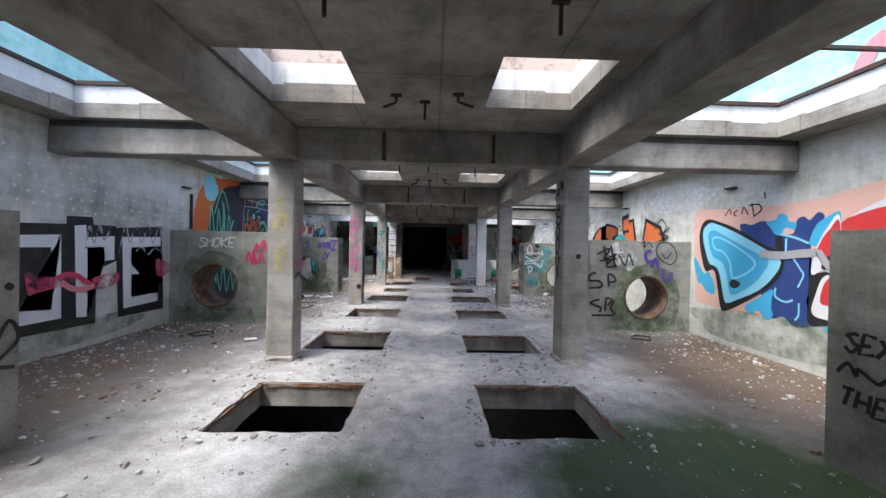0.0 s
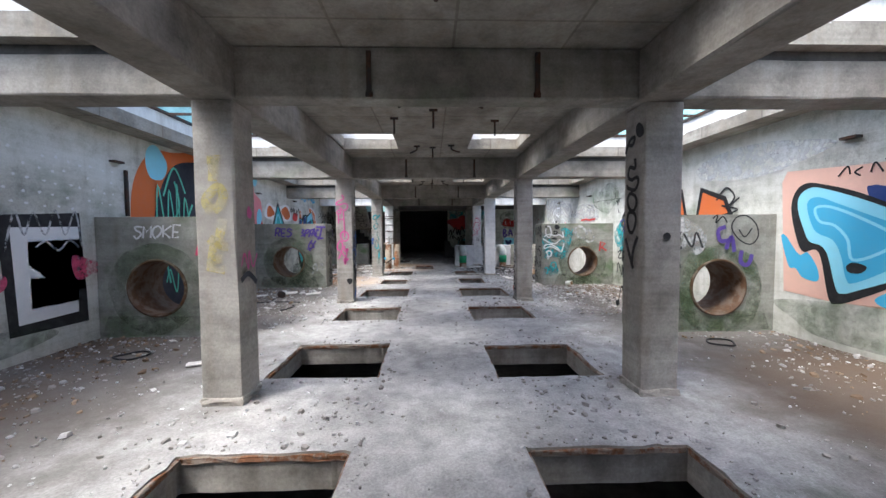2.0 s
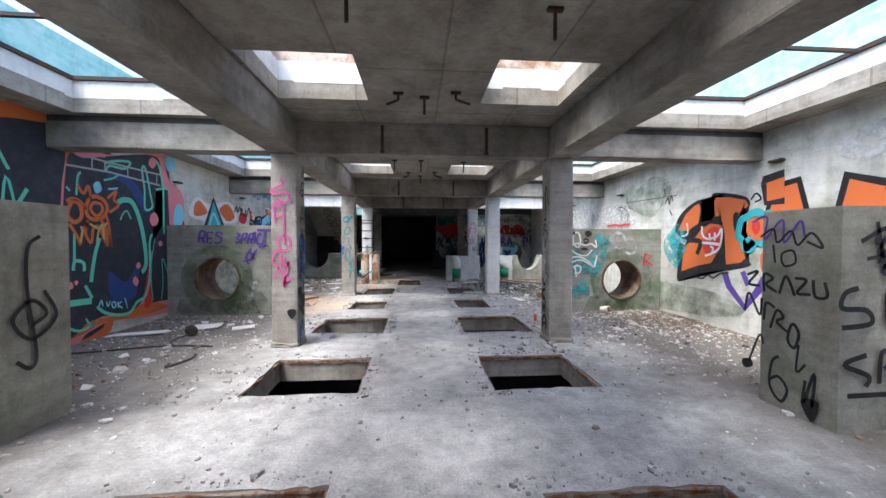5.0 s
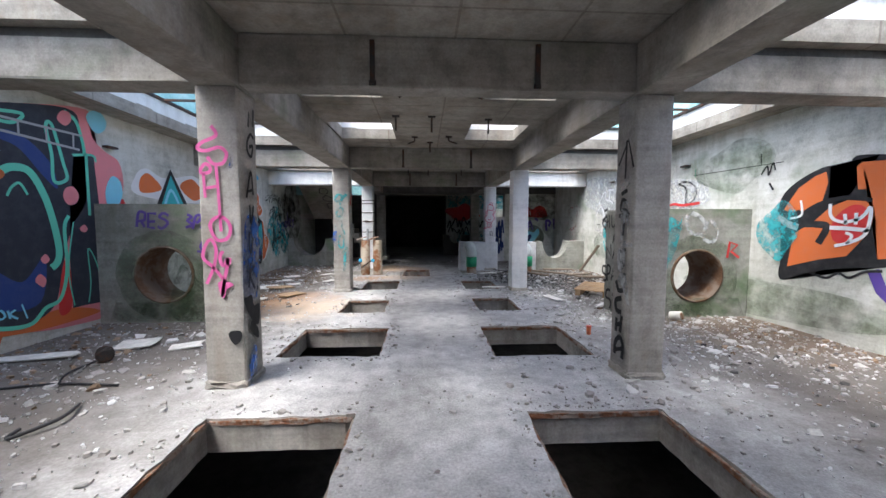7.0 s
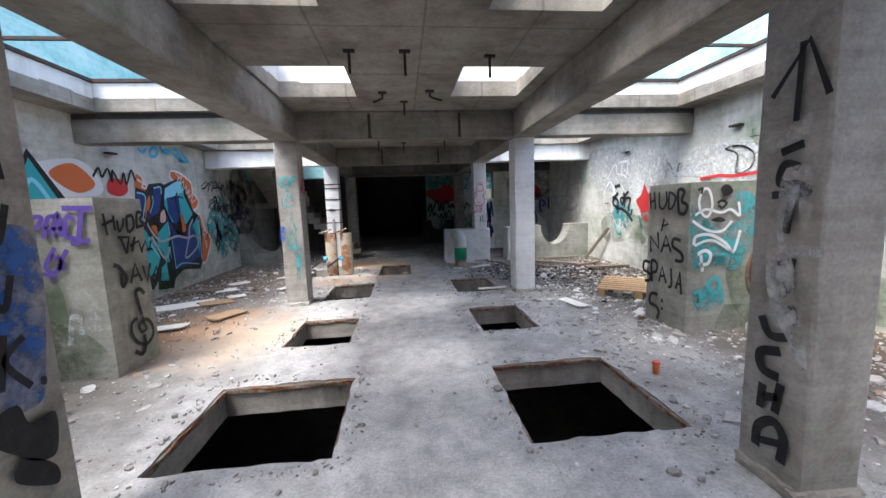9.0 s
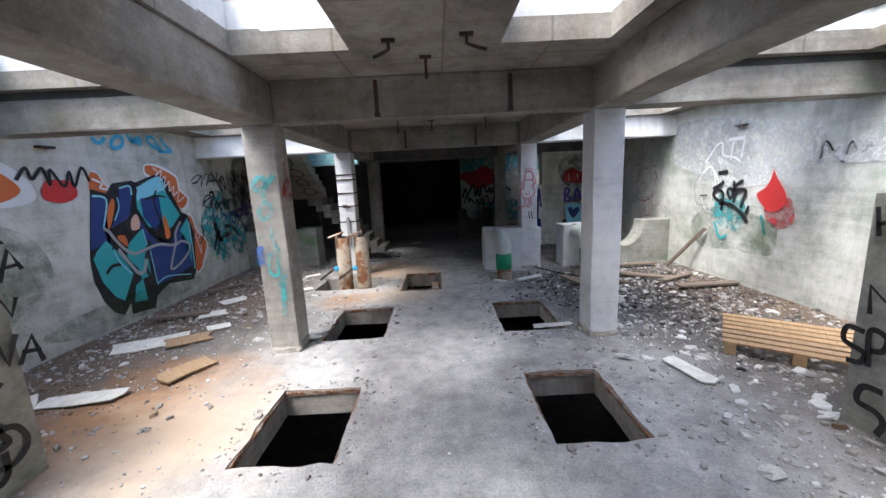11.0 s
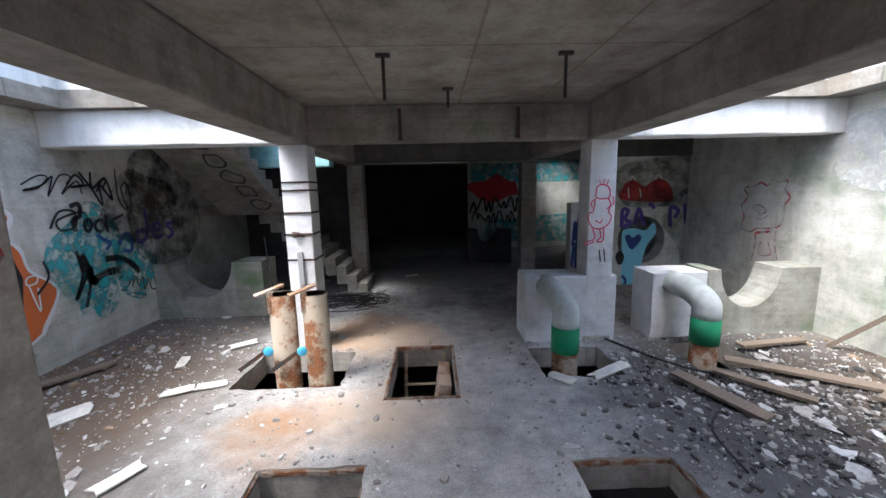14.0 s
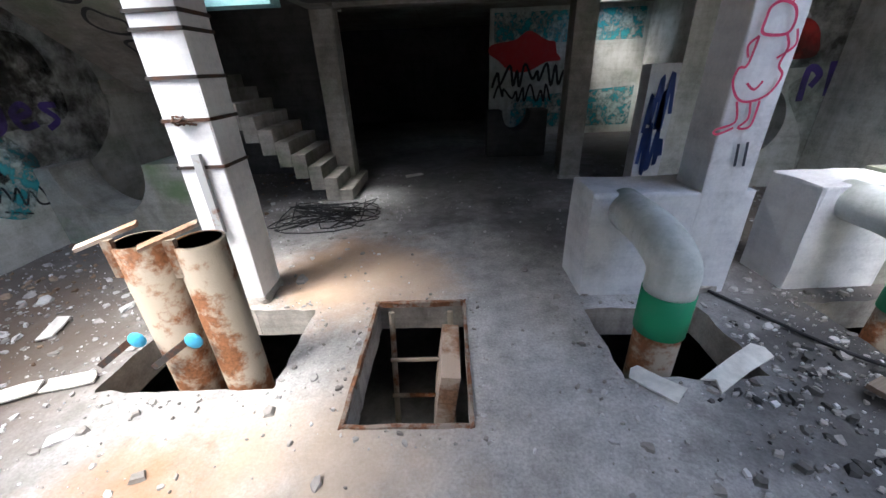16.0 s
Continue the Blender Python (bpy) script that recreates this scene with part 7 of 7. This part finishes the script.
sl = part("graffiti_tag", bmesh.new(), K["black"], stairs, "black looping tag under the upper flight")
b = bmesh.new()


class Soffit(Face):
    def at(self, u, v, d):
        z = N * RISE - 0.18 + (M * 0.16 - 0.02) * (v / (M * 0.25))
        return Vector((u, 20.69 - v, z - d))


sof = Soffit((0, 0, 0), (1, 0, 0), stairs)
for k in range(5):
    ribbon(b, sof, curve(blob(-3.62 - 0.04 * k, 0.35 + 0.38 * k, 0.16, 0.15, 8, 0.25, k), True), 0.035, 0.012, True)
b.to_mesh(sl.data)
b.free()
# upper walls
up_e = Face((7.4, 0, 0), (0, -1, 0), upper_e)
p = Piece(up_e, "graffiti_smear", "pink sprayed loops on the upper wall").pen("rose")
for y in (4.5, 6.3):
    p.line([(-y - 0.9, 3.4), (-y - 0.3, 4.4), (-y + 0.2, 5.2), (-y + 0.7, 4.4), (-y + 0.2, 3.9)], 0.28)
p.pen("white").area([(-9.2, 3.3), (-8.0, 3.3), (-8.0, 5.2), (-9.2, 5.2)], False)
p.pen("navy")
scribble(p, -19, -13, 3.6, 4.4, 25, 0.04, 6)
p.done()
up_w = Face((-7.4, 0, 0), (0, 1, 0), upper_w)
p = Piece(up_w, "graffiti_smear", "blue and pink scrawls on the upper wall").pen("blue")
scribble(p, 10, 20, 3.5, 4.3, 31, 0.06, 7)
p.pen("rose").area(blob(12.6, 4.3, 0.5, 0.25, 9, 0.3, 3)).area(blob(16.5, 4.5, 0.6, 0.2, 9, 0.3, 4))
p.done()
# films of spray and damp on the walls, with some painted shade
p = Piece(east, "wall_stain", "pale spray and algae films on the wall").pen("mist_white").area(blob(-16.2, 2.2, 1.5, 0.5, 11, 0.2, 3)).area(blob(-13.6, 2.1, 0.9, 0.3, 9, 0.2, 4)).area(blob(-7.6, 2.6, 1.2, 0.25, 9, 0.2, 6))
p.pen("mist_green").area(blob(-12.3, 2.4, 0.7, 0.4, 9, 0.25, 5)).area(blob(-16.4, 0.9, 1.1, 0.4, 9, 0.25, 7)).area(blob(-11.5, 0.35, 1.8, 0.3, 9, 0.2, 8)).area(blob(-5.5, 0.35, 1.6, 0.3, 9, 0.2, 9))
p.pen("mist_teal").area(blob(-11.45, 1.35, 0.28, 0.4, 9, 0.25, 5)).area(blob(-16.3, 1.2, 0.35, 0.35, 8, 0.2, 4))
p.done()
p = Piece(west, "wall_stain", "algae and teal films on the wall, with shade painted in").pen("mist_green").area(blob(13.6, 1.0, 1.0, 0.7, 9, 0.25, 5)).area(blob(5.2, 0.25, 1.6, 0.2, 9, 0.2, 8)).area(blob(16.0, 0.25, 1.6, 0.22, 9, 0.2, 8))
p.pen("mist_teal").area(blob(18.3, 1.2, 0.5, 0.7, 9, 0.25, 5)).area(blob(19.0, 1.0, 0.4, 0.5, 9, 0.25, 6))
# dark film painting the wall's shade beyond the last rooflight
p.pen("mist_dark").area(blob(19.4, 1.9, 0.8, 0.6, 9, 0.2, 3))
p.done()
p = Piece(east, "graffiti_tag", "small black and grey tags on the upper wall").pen("black")
scribble(p, -14.9, -14.3, 1.95, 2.2, 9, 0.02, 71)
scribble(p, -11.75, -11.55, 2.2, 2.4, 5, 0.02, 72)
p.done()
p = Piece(west, "graffiti_tag", "thin mint scrawls over the mural")
p.pen("mint")
scribble(p, 8.4, 9.3, 1.2, 2.4, 9, 0.025, 75)
scribble(p, 8.6, 9.6, 0.4, 1.0, 9, 0.025, 76)
p.done()

# ---- loose things ----
WOOD = wood("raw_pine", (0.30, 0.19, 0.10), (0.47, 0.33, 0.19))
OLDWOOD = wood("grey_old_wood", (0.15, 0.115, 0.085), (0.27, 0.22, 0.175))
SHEET = plain("dirty_white_board", (0.66, 0.65, 0.61), 0.8, 0, 0.2)
PLANKS = []


def pallet(m):
    ob = thing("pallet", "weathered wooden pallet lying on the rubble", "pallet", "", m)
    for k in range(7):
        b = bmesh.new()
        box(b, -0.6, 0.6, -0.4 + k * 0.125, -0.4 + k * 0.125 + 0.085, 0.115, 0.137)
        worn(b, 0.003, 0, 0.002, k)
        part("deck_board", b, WOOD, ob)
    for x in (-0.53, 0.0, 0.53):
        b = bmesh.new()
        box(b, x - 0.05, x + 0.05, -0.4, 0.44, 0.095, 0.115)
        part("stringer", b, WOOD, ob)
        for y in (-0.34, 0.02, 0.37):
            b = bmesh.new()
            box(b, x - 0.05, x + 0.05, y - 0.06, y + 0.06, 0.02, 0.095)
            part("block", b, WOOD, ob)
        b = bmesh.new()
        box(b, x - 0.05, x + 0.05, -0.4, 0.44, 0.0, 0.02)
        part("foot_board", b, WOOD, ob)


pallet(pose(3.54, 13.62, 0.035, 3, 0, -38))


def board(m, lx, ly, th, mat, label, name="board", cat="board", seed=1):
    b = bmesh.new()
    rnd = random.Random(seed)
    n = 9
    out = [(-lx / 2, -ly / 2), (0, -ly / 2), (lx / 2, -ly / 2), (lx / 2, 0), (lx / 2, ly / 2), (0.1 * lx, ly / 2), (-lx / 2, ly / 2), (-lx / 2, 0.1 * ly)]
    out = [(x + rnd.uniform(-0.08, 0.08) * lx * (name != "plank"), y + rnd.uniform(-0.08, 0.08) * ly) for x, y in out]
    f = b.faces.new([b.verts.new((x, y, 0)) for x, y in out])
    ext = bmesh.ops.extrude_face_region(b, geom=[f])["geom"]
    bmesh.ops.translate(b, vec=(0, 0, th), verts=[v for v in ext if isinstance(v, bmesh.types.BMVert)])
    ob = part(name, b, mat)
    ob.matrix_basis = m
    return tagged(ob, label, cat, "scattered boards")


W1, W2, W3 = "dirty white broken board lying on the floor", "grey weathered plank lying in the rubble", "pale wooden board lying on the floor"
for k, (x, y, r, lx, ly) in enumerate(((-3.75, 10.85, 10, 0.42, 0.3), (-4.5, 10.45, 8, 0.8, 0.16), (-4.05, 14.7, 22, 0.85, 0.34), (-3.85, 15.8, 30, 0.4, 0.26), (-3.9, 16.5, 50, 0.4, 0.25), (-3.1, 10.75, 20, 0.34, 0.2),
                                      (-3.7, 13.4, 5, 0.8, 0.2), (-2.9, 6.0, 20, 0.18, 0.1), (2.25, 13.35, -75, 0.46, 0.16), (1.3, 14.62, 5, 0.52, 0.1), (-3.1, 16.9, 20, 0.3, 0.12), (-2.7, 15.7, 60, 0.3, 0.12),
                                      (-3.5, 17.6, 110, 0.3, 0.1), (-3.0, 18.1, 40, 0.35, 0.15), (1.6, 17.02, 30, 0.6, 0.13), (1.0, 16.9, -50, 0.28, 0.13), (-0.9, 22.0, 20, 0.35, 0.12), (-2.8, 17.0, 15, 0.3, 0.12), (-4.3, 13.3, 40, 0.4, 0.3), (-3.4, 15.2, 30, 0.3, 0.2))):
    board(pose(x, y, 0.022, 2 + k % 3, -3 + k % 5, r), lx, ly, 0.014, SHEET, W1, seed=k)
for k, (x, y, r, lx, ly) in enumerate(((4.3, 15.9, 8, 1.1, 0.14), (2.36, 16.43, -68, 0.85, 0.16), (2.9, 16.55, -48, 0.8, 0.1), (3.5, 16.75, -30, 1.3, 0.14), (4.1, 16.4, 30, 0.9, 0.1), (3.9, 17.5, 10, 1.0, 0.12), (-4.3, 15.7, 20, 0.8, 0.12), (-4.5, 17.3, 60, 0.7, 0.1))):
    board(pose(x, y, 0.05, 3, 2, r), lx, ly, 0.035, OLDWOOD, W2, "plank", "plank", seed=k)
for k, (x, y, r) in enumerate(((-3.55, 14.75, 32), (-3.0, 13.9, 60))):
    board(pose(x, y, 0.025, 1, 2, r), 0.5, 0.3, 0.02, WOOD, W3, seed=40 + k)
board(pose(4.72, 17.1, 0.42, 0, -50, -68), 1.1, 0.07, 0.05, OLDWOOD, "thin plank leaning on the wall", "plank", "plank", seed=3)
board(pose(-1.95, 14.6, 0.03, -14, 3, 10), 0.4, 0.22, 0.02, SHEET, "pale greenish sheet leaning into a pit", seed=9)

# brown beam end, plastic cup, motor, cables
can = thing("plastic_cup", "orange plastic cup standing on the floor", "cup", "", pose(1.93, 11.06, 0) @ Matrix.Diagonal((0.85, 0.85, 0.85, 1)))
b = bmesh.new()
tube(b, [(0, 0, 0), (0, 0, 0.06), (0, 0, 0.13)], [0.032, 0.034, 0.036], 16)
part("body", b, plain("orange_plastic", (0.62, 0.16, 0.06), 0.5), can, "", True)
b = bmesh.new()
tube(b, [(0, 0, 0.125), (0, 0, 0.138)], 0.04, 16)
part("rim", b, plain("red_plastic", (0.55, 0.08, 0.05), 0.5), can)
mot = thing("electric_motor", "small black burnt motor lying on the floor", "motor", "", pose(-3.7, 10.36, 0.08, 90, 0, 40))
b = bmesh.new()
tube(b, [(0, 0, -0.08), (0, 0, -0.07), (0, 0, 0.07), (0, 0, 0.08)], [0.05, 0.07, 0.07, 0.05], 20)
part("body", b, STEEL, mot)
for k in range(3):
    b = bmesh.new()
    tube(b, [(0, 0, -0.05 + 0.04 * k), (0, 0, -0.03 + 0.04 * k)], 0.078, 20)
    part("fin", b, STEEL, mot)
tin = thing("tin_can", "white empty tin lying by the saddle", "tin", "", pose(3.6, 11.7, 0.07, 80, 0, 30))
b = bmesh.new()
tube(b, [(0, 0, -0.08), (0, 0, 0.08)], 0.07, 20)
part("body", b, SHEET, tin, "", True)
b = bmesh.new()
tube(b, [(0, 0, 0.08), (0, 0, 0.088)], 0.055, 16)
part("opening", b, RUSTPIPE, tin)
RUBBER = plain("black_rubber", (0.03, 0.03, 0.032), 0.7)


def cable(pts, r, label, name="cable"):
    ob = thing(name, label, "cable", "loose cables", pose(0, 0, 0))
    b = bmesh.new()
    q = []
    for k in range(len(pts) - 1):
        for t in (0, 0.25, 0.5, 0.75):
            p0, p1, p2, p3 = (Vector(pts[min(max(k + d, 0), len(pts) - 1)]) for d in (-1, 0, 1, 2))
            q.append(0.5 * (2 * p1 + (p2 - p0) * t + (2 * p0 - 5 * p1 + 4 * p2 - p3) * t * t + (3 * p1 - p0 - 3 * p2 + p3) * t ** 3))
    tube(b, q + [Vector(pts[-1])], r, 6)
    part("strand", b, RUBBER, ob, "", True)


cable([(-4.9, 9.4, 0.02), (-4.37, 9.55, 0.02), (-3.7, 9.75, 0.02), (-3.04, 9.7, 0.02)], 0.012, "black rubber cable lying across the floor")
cable([(-3.7, 10.33, 0.04), (-3.75, 10.0, 0.02), (-3.6, 9.75, 0.02)], 0.01, "black flex of the burnt motor")
cable([(-3.15, 9.0, 0.02), (-3.1, 8.88, 0.02), (-2.95, 9.05, 0.05), (-3.0, 9.25, 0.04), (-3.07, 9.36, 0.02)], 0.013, "black bent cable end on the floor")
cable([(1.7, 18.3, 0.05), (2.0, 17.8, 0.02), (2.3, 17.2, 0.03), (2.6, 16.9, 0.03), (3.1, 16.7, 0.02)], 0.014, "black cable lying through the rubble")
cable([(1.85, 15.5, 0.02), (1.9, 15.9, 0.06), (2.1, 16.1, 0.1), (2.3, 16.3, 0.03)], 0.01, "pale cable looped over the rubble")
rnd = random.Random(77)
for k in range(14):
    cable([(rnd.uniform(-2.6, -1.2), rnd.uniform(19.5, 20.5), 0.02 + 0.12 * rnd.random() * (q % 2)) for q in range(6)], 0.008, "tangled wire heaped at the foot of the stairs", "wire")
cable([(-3.0, 19.0, 1.4), (-3.0, 19.1, 0.7), (-2.95, 19.2, 0.05)], 0.01, "thin wire hanging beside the stairs", "wire")
for (x, y) in ((-3.9, 6.35), (3.65, 6.48)):
    ob = thing("hose_ring", "coiled thin dark hose lying on the floor", "hose", "hose rings", pose(x, y, 0.018))
    b = bmesh.new()
    tube(b, [(0.17 * math.cos(a) + 0.02 * math.sin(3 * a), 0.15 * math.sin(a), 0.006 * math.sin(2 * a)) for a in [2 * math.pi * k / 24 for k in range(25)]], 0.012, 6)
    part("coil", b, RUBBER, ob, "", True)
# wall brackets and pipe stubs
for wallx, sgn, ys in ((XL, 1, (7.6, 12.2, 14.9)), (XR, -1, (6.1, 9.4, 13.4, 16.2))):
    for y in ys:
        ob = thing("wall_bracket", "rusty steel bracket stub on the wall", "bracket", "wall brackets", pose(wallx, y, 2.62))
        b = bmesh.new()
        box(b, 0 if sgn > 0 else -0.09, 0.09 if sgn > 0 else 0, -0.09, 0.09, -0.015, 0.015)
        part("stub", b, STEEL, ob)
ob = thing("wall_rail", "rusty upright steel strip fixed to the wall", "rail", "", pose(XL + 0.025, 7.78, 1.9))
b = bmesh.new()
box(b, -0.02, 0.02, -0.02, 0.02, -0.1, 0.62)
part("strip", b, STEEL, ob)

# ---- rubble ----
def in_pit(x, y, margin=0.03):
    return any(a - margin < x < b + margin and c - margin < y < d + margin for a, b, c, d in PITS + SMALL_PITS)


def chips(name, label, count, seed, mat, size, weight, flat=0.35):
    rnd = random.Random(seed)
    verts, faces = [], []
    made = 0
    tries = 0
    while made < count and tries < count * 30:
        tries += 1
        x, y = rnd.uniform(XL + 0.03, XR - 0.03), rnd.uniform(1.0, 22.5)
        if rnd.random() > weight(x, y) or in_pit(x, y):
            continue
        s = size * (0.35 + rnd.random() ** 3 * 2.2)
        n = rnd.choice((4, 5, 5, 6))
        h = s * flat * rnd.uniform(0.5, 1.4)
        a0, tx, ty = rnd.uniform(0, 6.28), rnd.uniform(-0.35, 0.35), rnd.uniform(-0.35, 0.35)
        st = rnd.uniform(0.5, 1.0)
        base = len(verts)
        for top in (0, 1):
            for k in range(n):
                a = a0 + 6.283 * k / n + rnd.uniform(-0.3, 0.3)
                r = s * rnd.uniform(0.6, 1.0) * (0.8 if top else 1)
                u, v = r * math.cos(a), r * math.sin(a) * st
                u, v = u * math.cos(a0) - v * math.sin(a0), u * math.sin(a0) + v * math.cos(a0)
                verts.append((x + u, y + v, (h if top else -0.006) + max(-0.01, tx * u + ty * v) + 0.004))
        faces.append([base + k for k in range(n)][::-1])
        faces.append([base + n + k for k in range(n)])
        for k in range(n):
            l = (k + 1) % n
            faces.append([base + k, base + l, base + n + l, base + n + k])
        made += 1
    me = bpy.data.meshes.new(name)
    me.from_pydata(verts, [], faces)
    me.materials.append(mat)
    return tagged(new(name, me), label, "rubble", kind="stuff")


def g(x, y, cx, cy, rx, ry):
    return math.exp(-((x - cx) / rx) ** 2 - ((y - cy) / ry) ** 2)


def rubble_weight(x, y):
    w = 0.05 + 0.35 * max(0, abs(x) - 3.2) / 1.8
    w += 0.9 * g(x, y, 3.6, 10.3, 1.7, 1.8) + 0.9 * g(x, y, 2.9, 13.6, 1.5, 2.4) + 1.0 * g(x, y, 3.4, 16.4, 1.7, 1.3)
    w += 0.6 * g(x, y, -4.0, 15.8, 1.3, 2.2) + 0.5 * g(x, y, -3.4, 9.8, 1.2, 2.0) + 1.2 * g(x, y, -1.9, 20.0, 0.8, 0.7) + 0.25 * g(x, y, -4.2, 4.8, 1.0, 2.5) + 0.3 * g(x, y, -3.0, 17.5, 1.2, 1.0) + 1.1 * g(x, y, 2.2, 16.5, 0.8, 0.7) + 1.6 * g(x, y, 0.8, 4.85, 0.6, 0.35) + 1.2 * g(x, y, -1.2, 4.8, 0.8, 0.25) + 1.2 * g(x, y, 0.9, 9.4, 0.7, 0.25)
    for a, b, c, d in PITS:
        if a - 0.18 < x < b + 0.18 and c - 0.18 < y < d + 0.18:
            w += 0.35
    if -0.6 < x < 0.4:
        w *= 0.2
    elif abs(x) < 2.1 and y < 14:
        w *= 0.55
    return w


CHARRED = shards("charred_rubble", (0.03, 0.03, 0.03), (0.07, 0.068, 0.065), (0.13, 0.125, 0.12), (0.22, 0.21, 0.20))
GREY = shards("grey_rubble", (0.24, 0.225, 0.21), (0.32, 0.30, 0.28), (0.40, 0.39, 0.38), (0.55, 0.55, 0.55))
BROWN = shards("brown_rubble", (0.12, 0.08, 0.05), (0.24, 0.17, 0.11), (0.33, 0.25, 0.18))
MIXED = shards("mixed_slabs", (0.26, 0.25, 0.24), (0.38, 0.36, 0.34), (0.52, 0.52, 0.51), (0.66, 0.66, 0.66))
PALE = shards("pale_chips", (0.55, 0.55, 0.54), (0.68, 0.68, 0.68), (0.78, 0.79, 0.80))
chips("rubble", "grey concrete and plaster rubble scattered on the floor", 9000, 1, GREY, 0.022, rubble_weight)
chips("grit", "fine grey grit and dust crumbs on the floor", 9000, 2, GREY, 0.011, lambda x, y: 0.2 + rubble_weight(x, y), 0.35)
chips("leaf_litter", "brown dirt crumbs and dead leaves along the walls", 2600, 3, BROWN, 0.024, lambda x, y: 0.9 * (max(0, abs(x) - 2.6) / 2.3) ** 1.5 * (1.0 if x < 0 else 0.6))
chips("glass_chips", "small white plaster and glass chips on the floor", 3200, 4, PALE, 0.011, lambda x, y: 0.08 + 0.6 * rubble_weight(x, y))
chips("slab_fragments", "larger broken plaster slabs among the rubble", 1100, 5, MIXED, 0.045, lambda x, y: 0.9 * g(x, y, 3.0, 13.0, 1.4, 2.6) + 0.6 * g(x, y, 3.2, 16.5, 1.5, 1.0) + 0.5 * g(x, y, -3.6, 15.5, 1.2, 2.4) + 0.3 * g(x, y, -3.5, 10.0, 1.0, 2.0) + 0.3 * g(x, y, 3.6, 10.4, 1.2, 1.2), 0.18)
chips("charred_rubble", "sooty black lumps of rubble round the pipe stands", 2300, 6, CHARRED, 0.026, lambda x, y: -0.12 + 1.0 * g(x, y, 2.9, 16.2, 1.5, 1.2) + 0.5 * g(x, y, 3.4, 14.4, 1.3, 1.0) + 0.2 * g(x, y, 3.6, 10.2, 1.4, 1.6), 0.4)
chips("pit_crumbs", "grey crumbs and plaster flakes along the pit edges", 2400, 7, GREY, 0.012, lambda x, y: 0.8 if any(a - 0.14 < x < b + 0.14 and c - 0.14 < y < d + 0.14 for a, b, c, d in PITS + SMALL_PITS) else 0, 0.35)
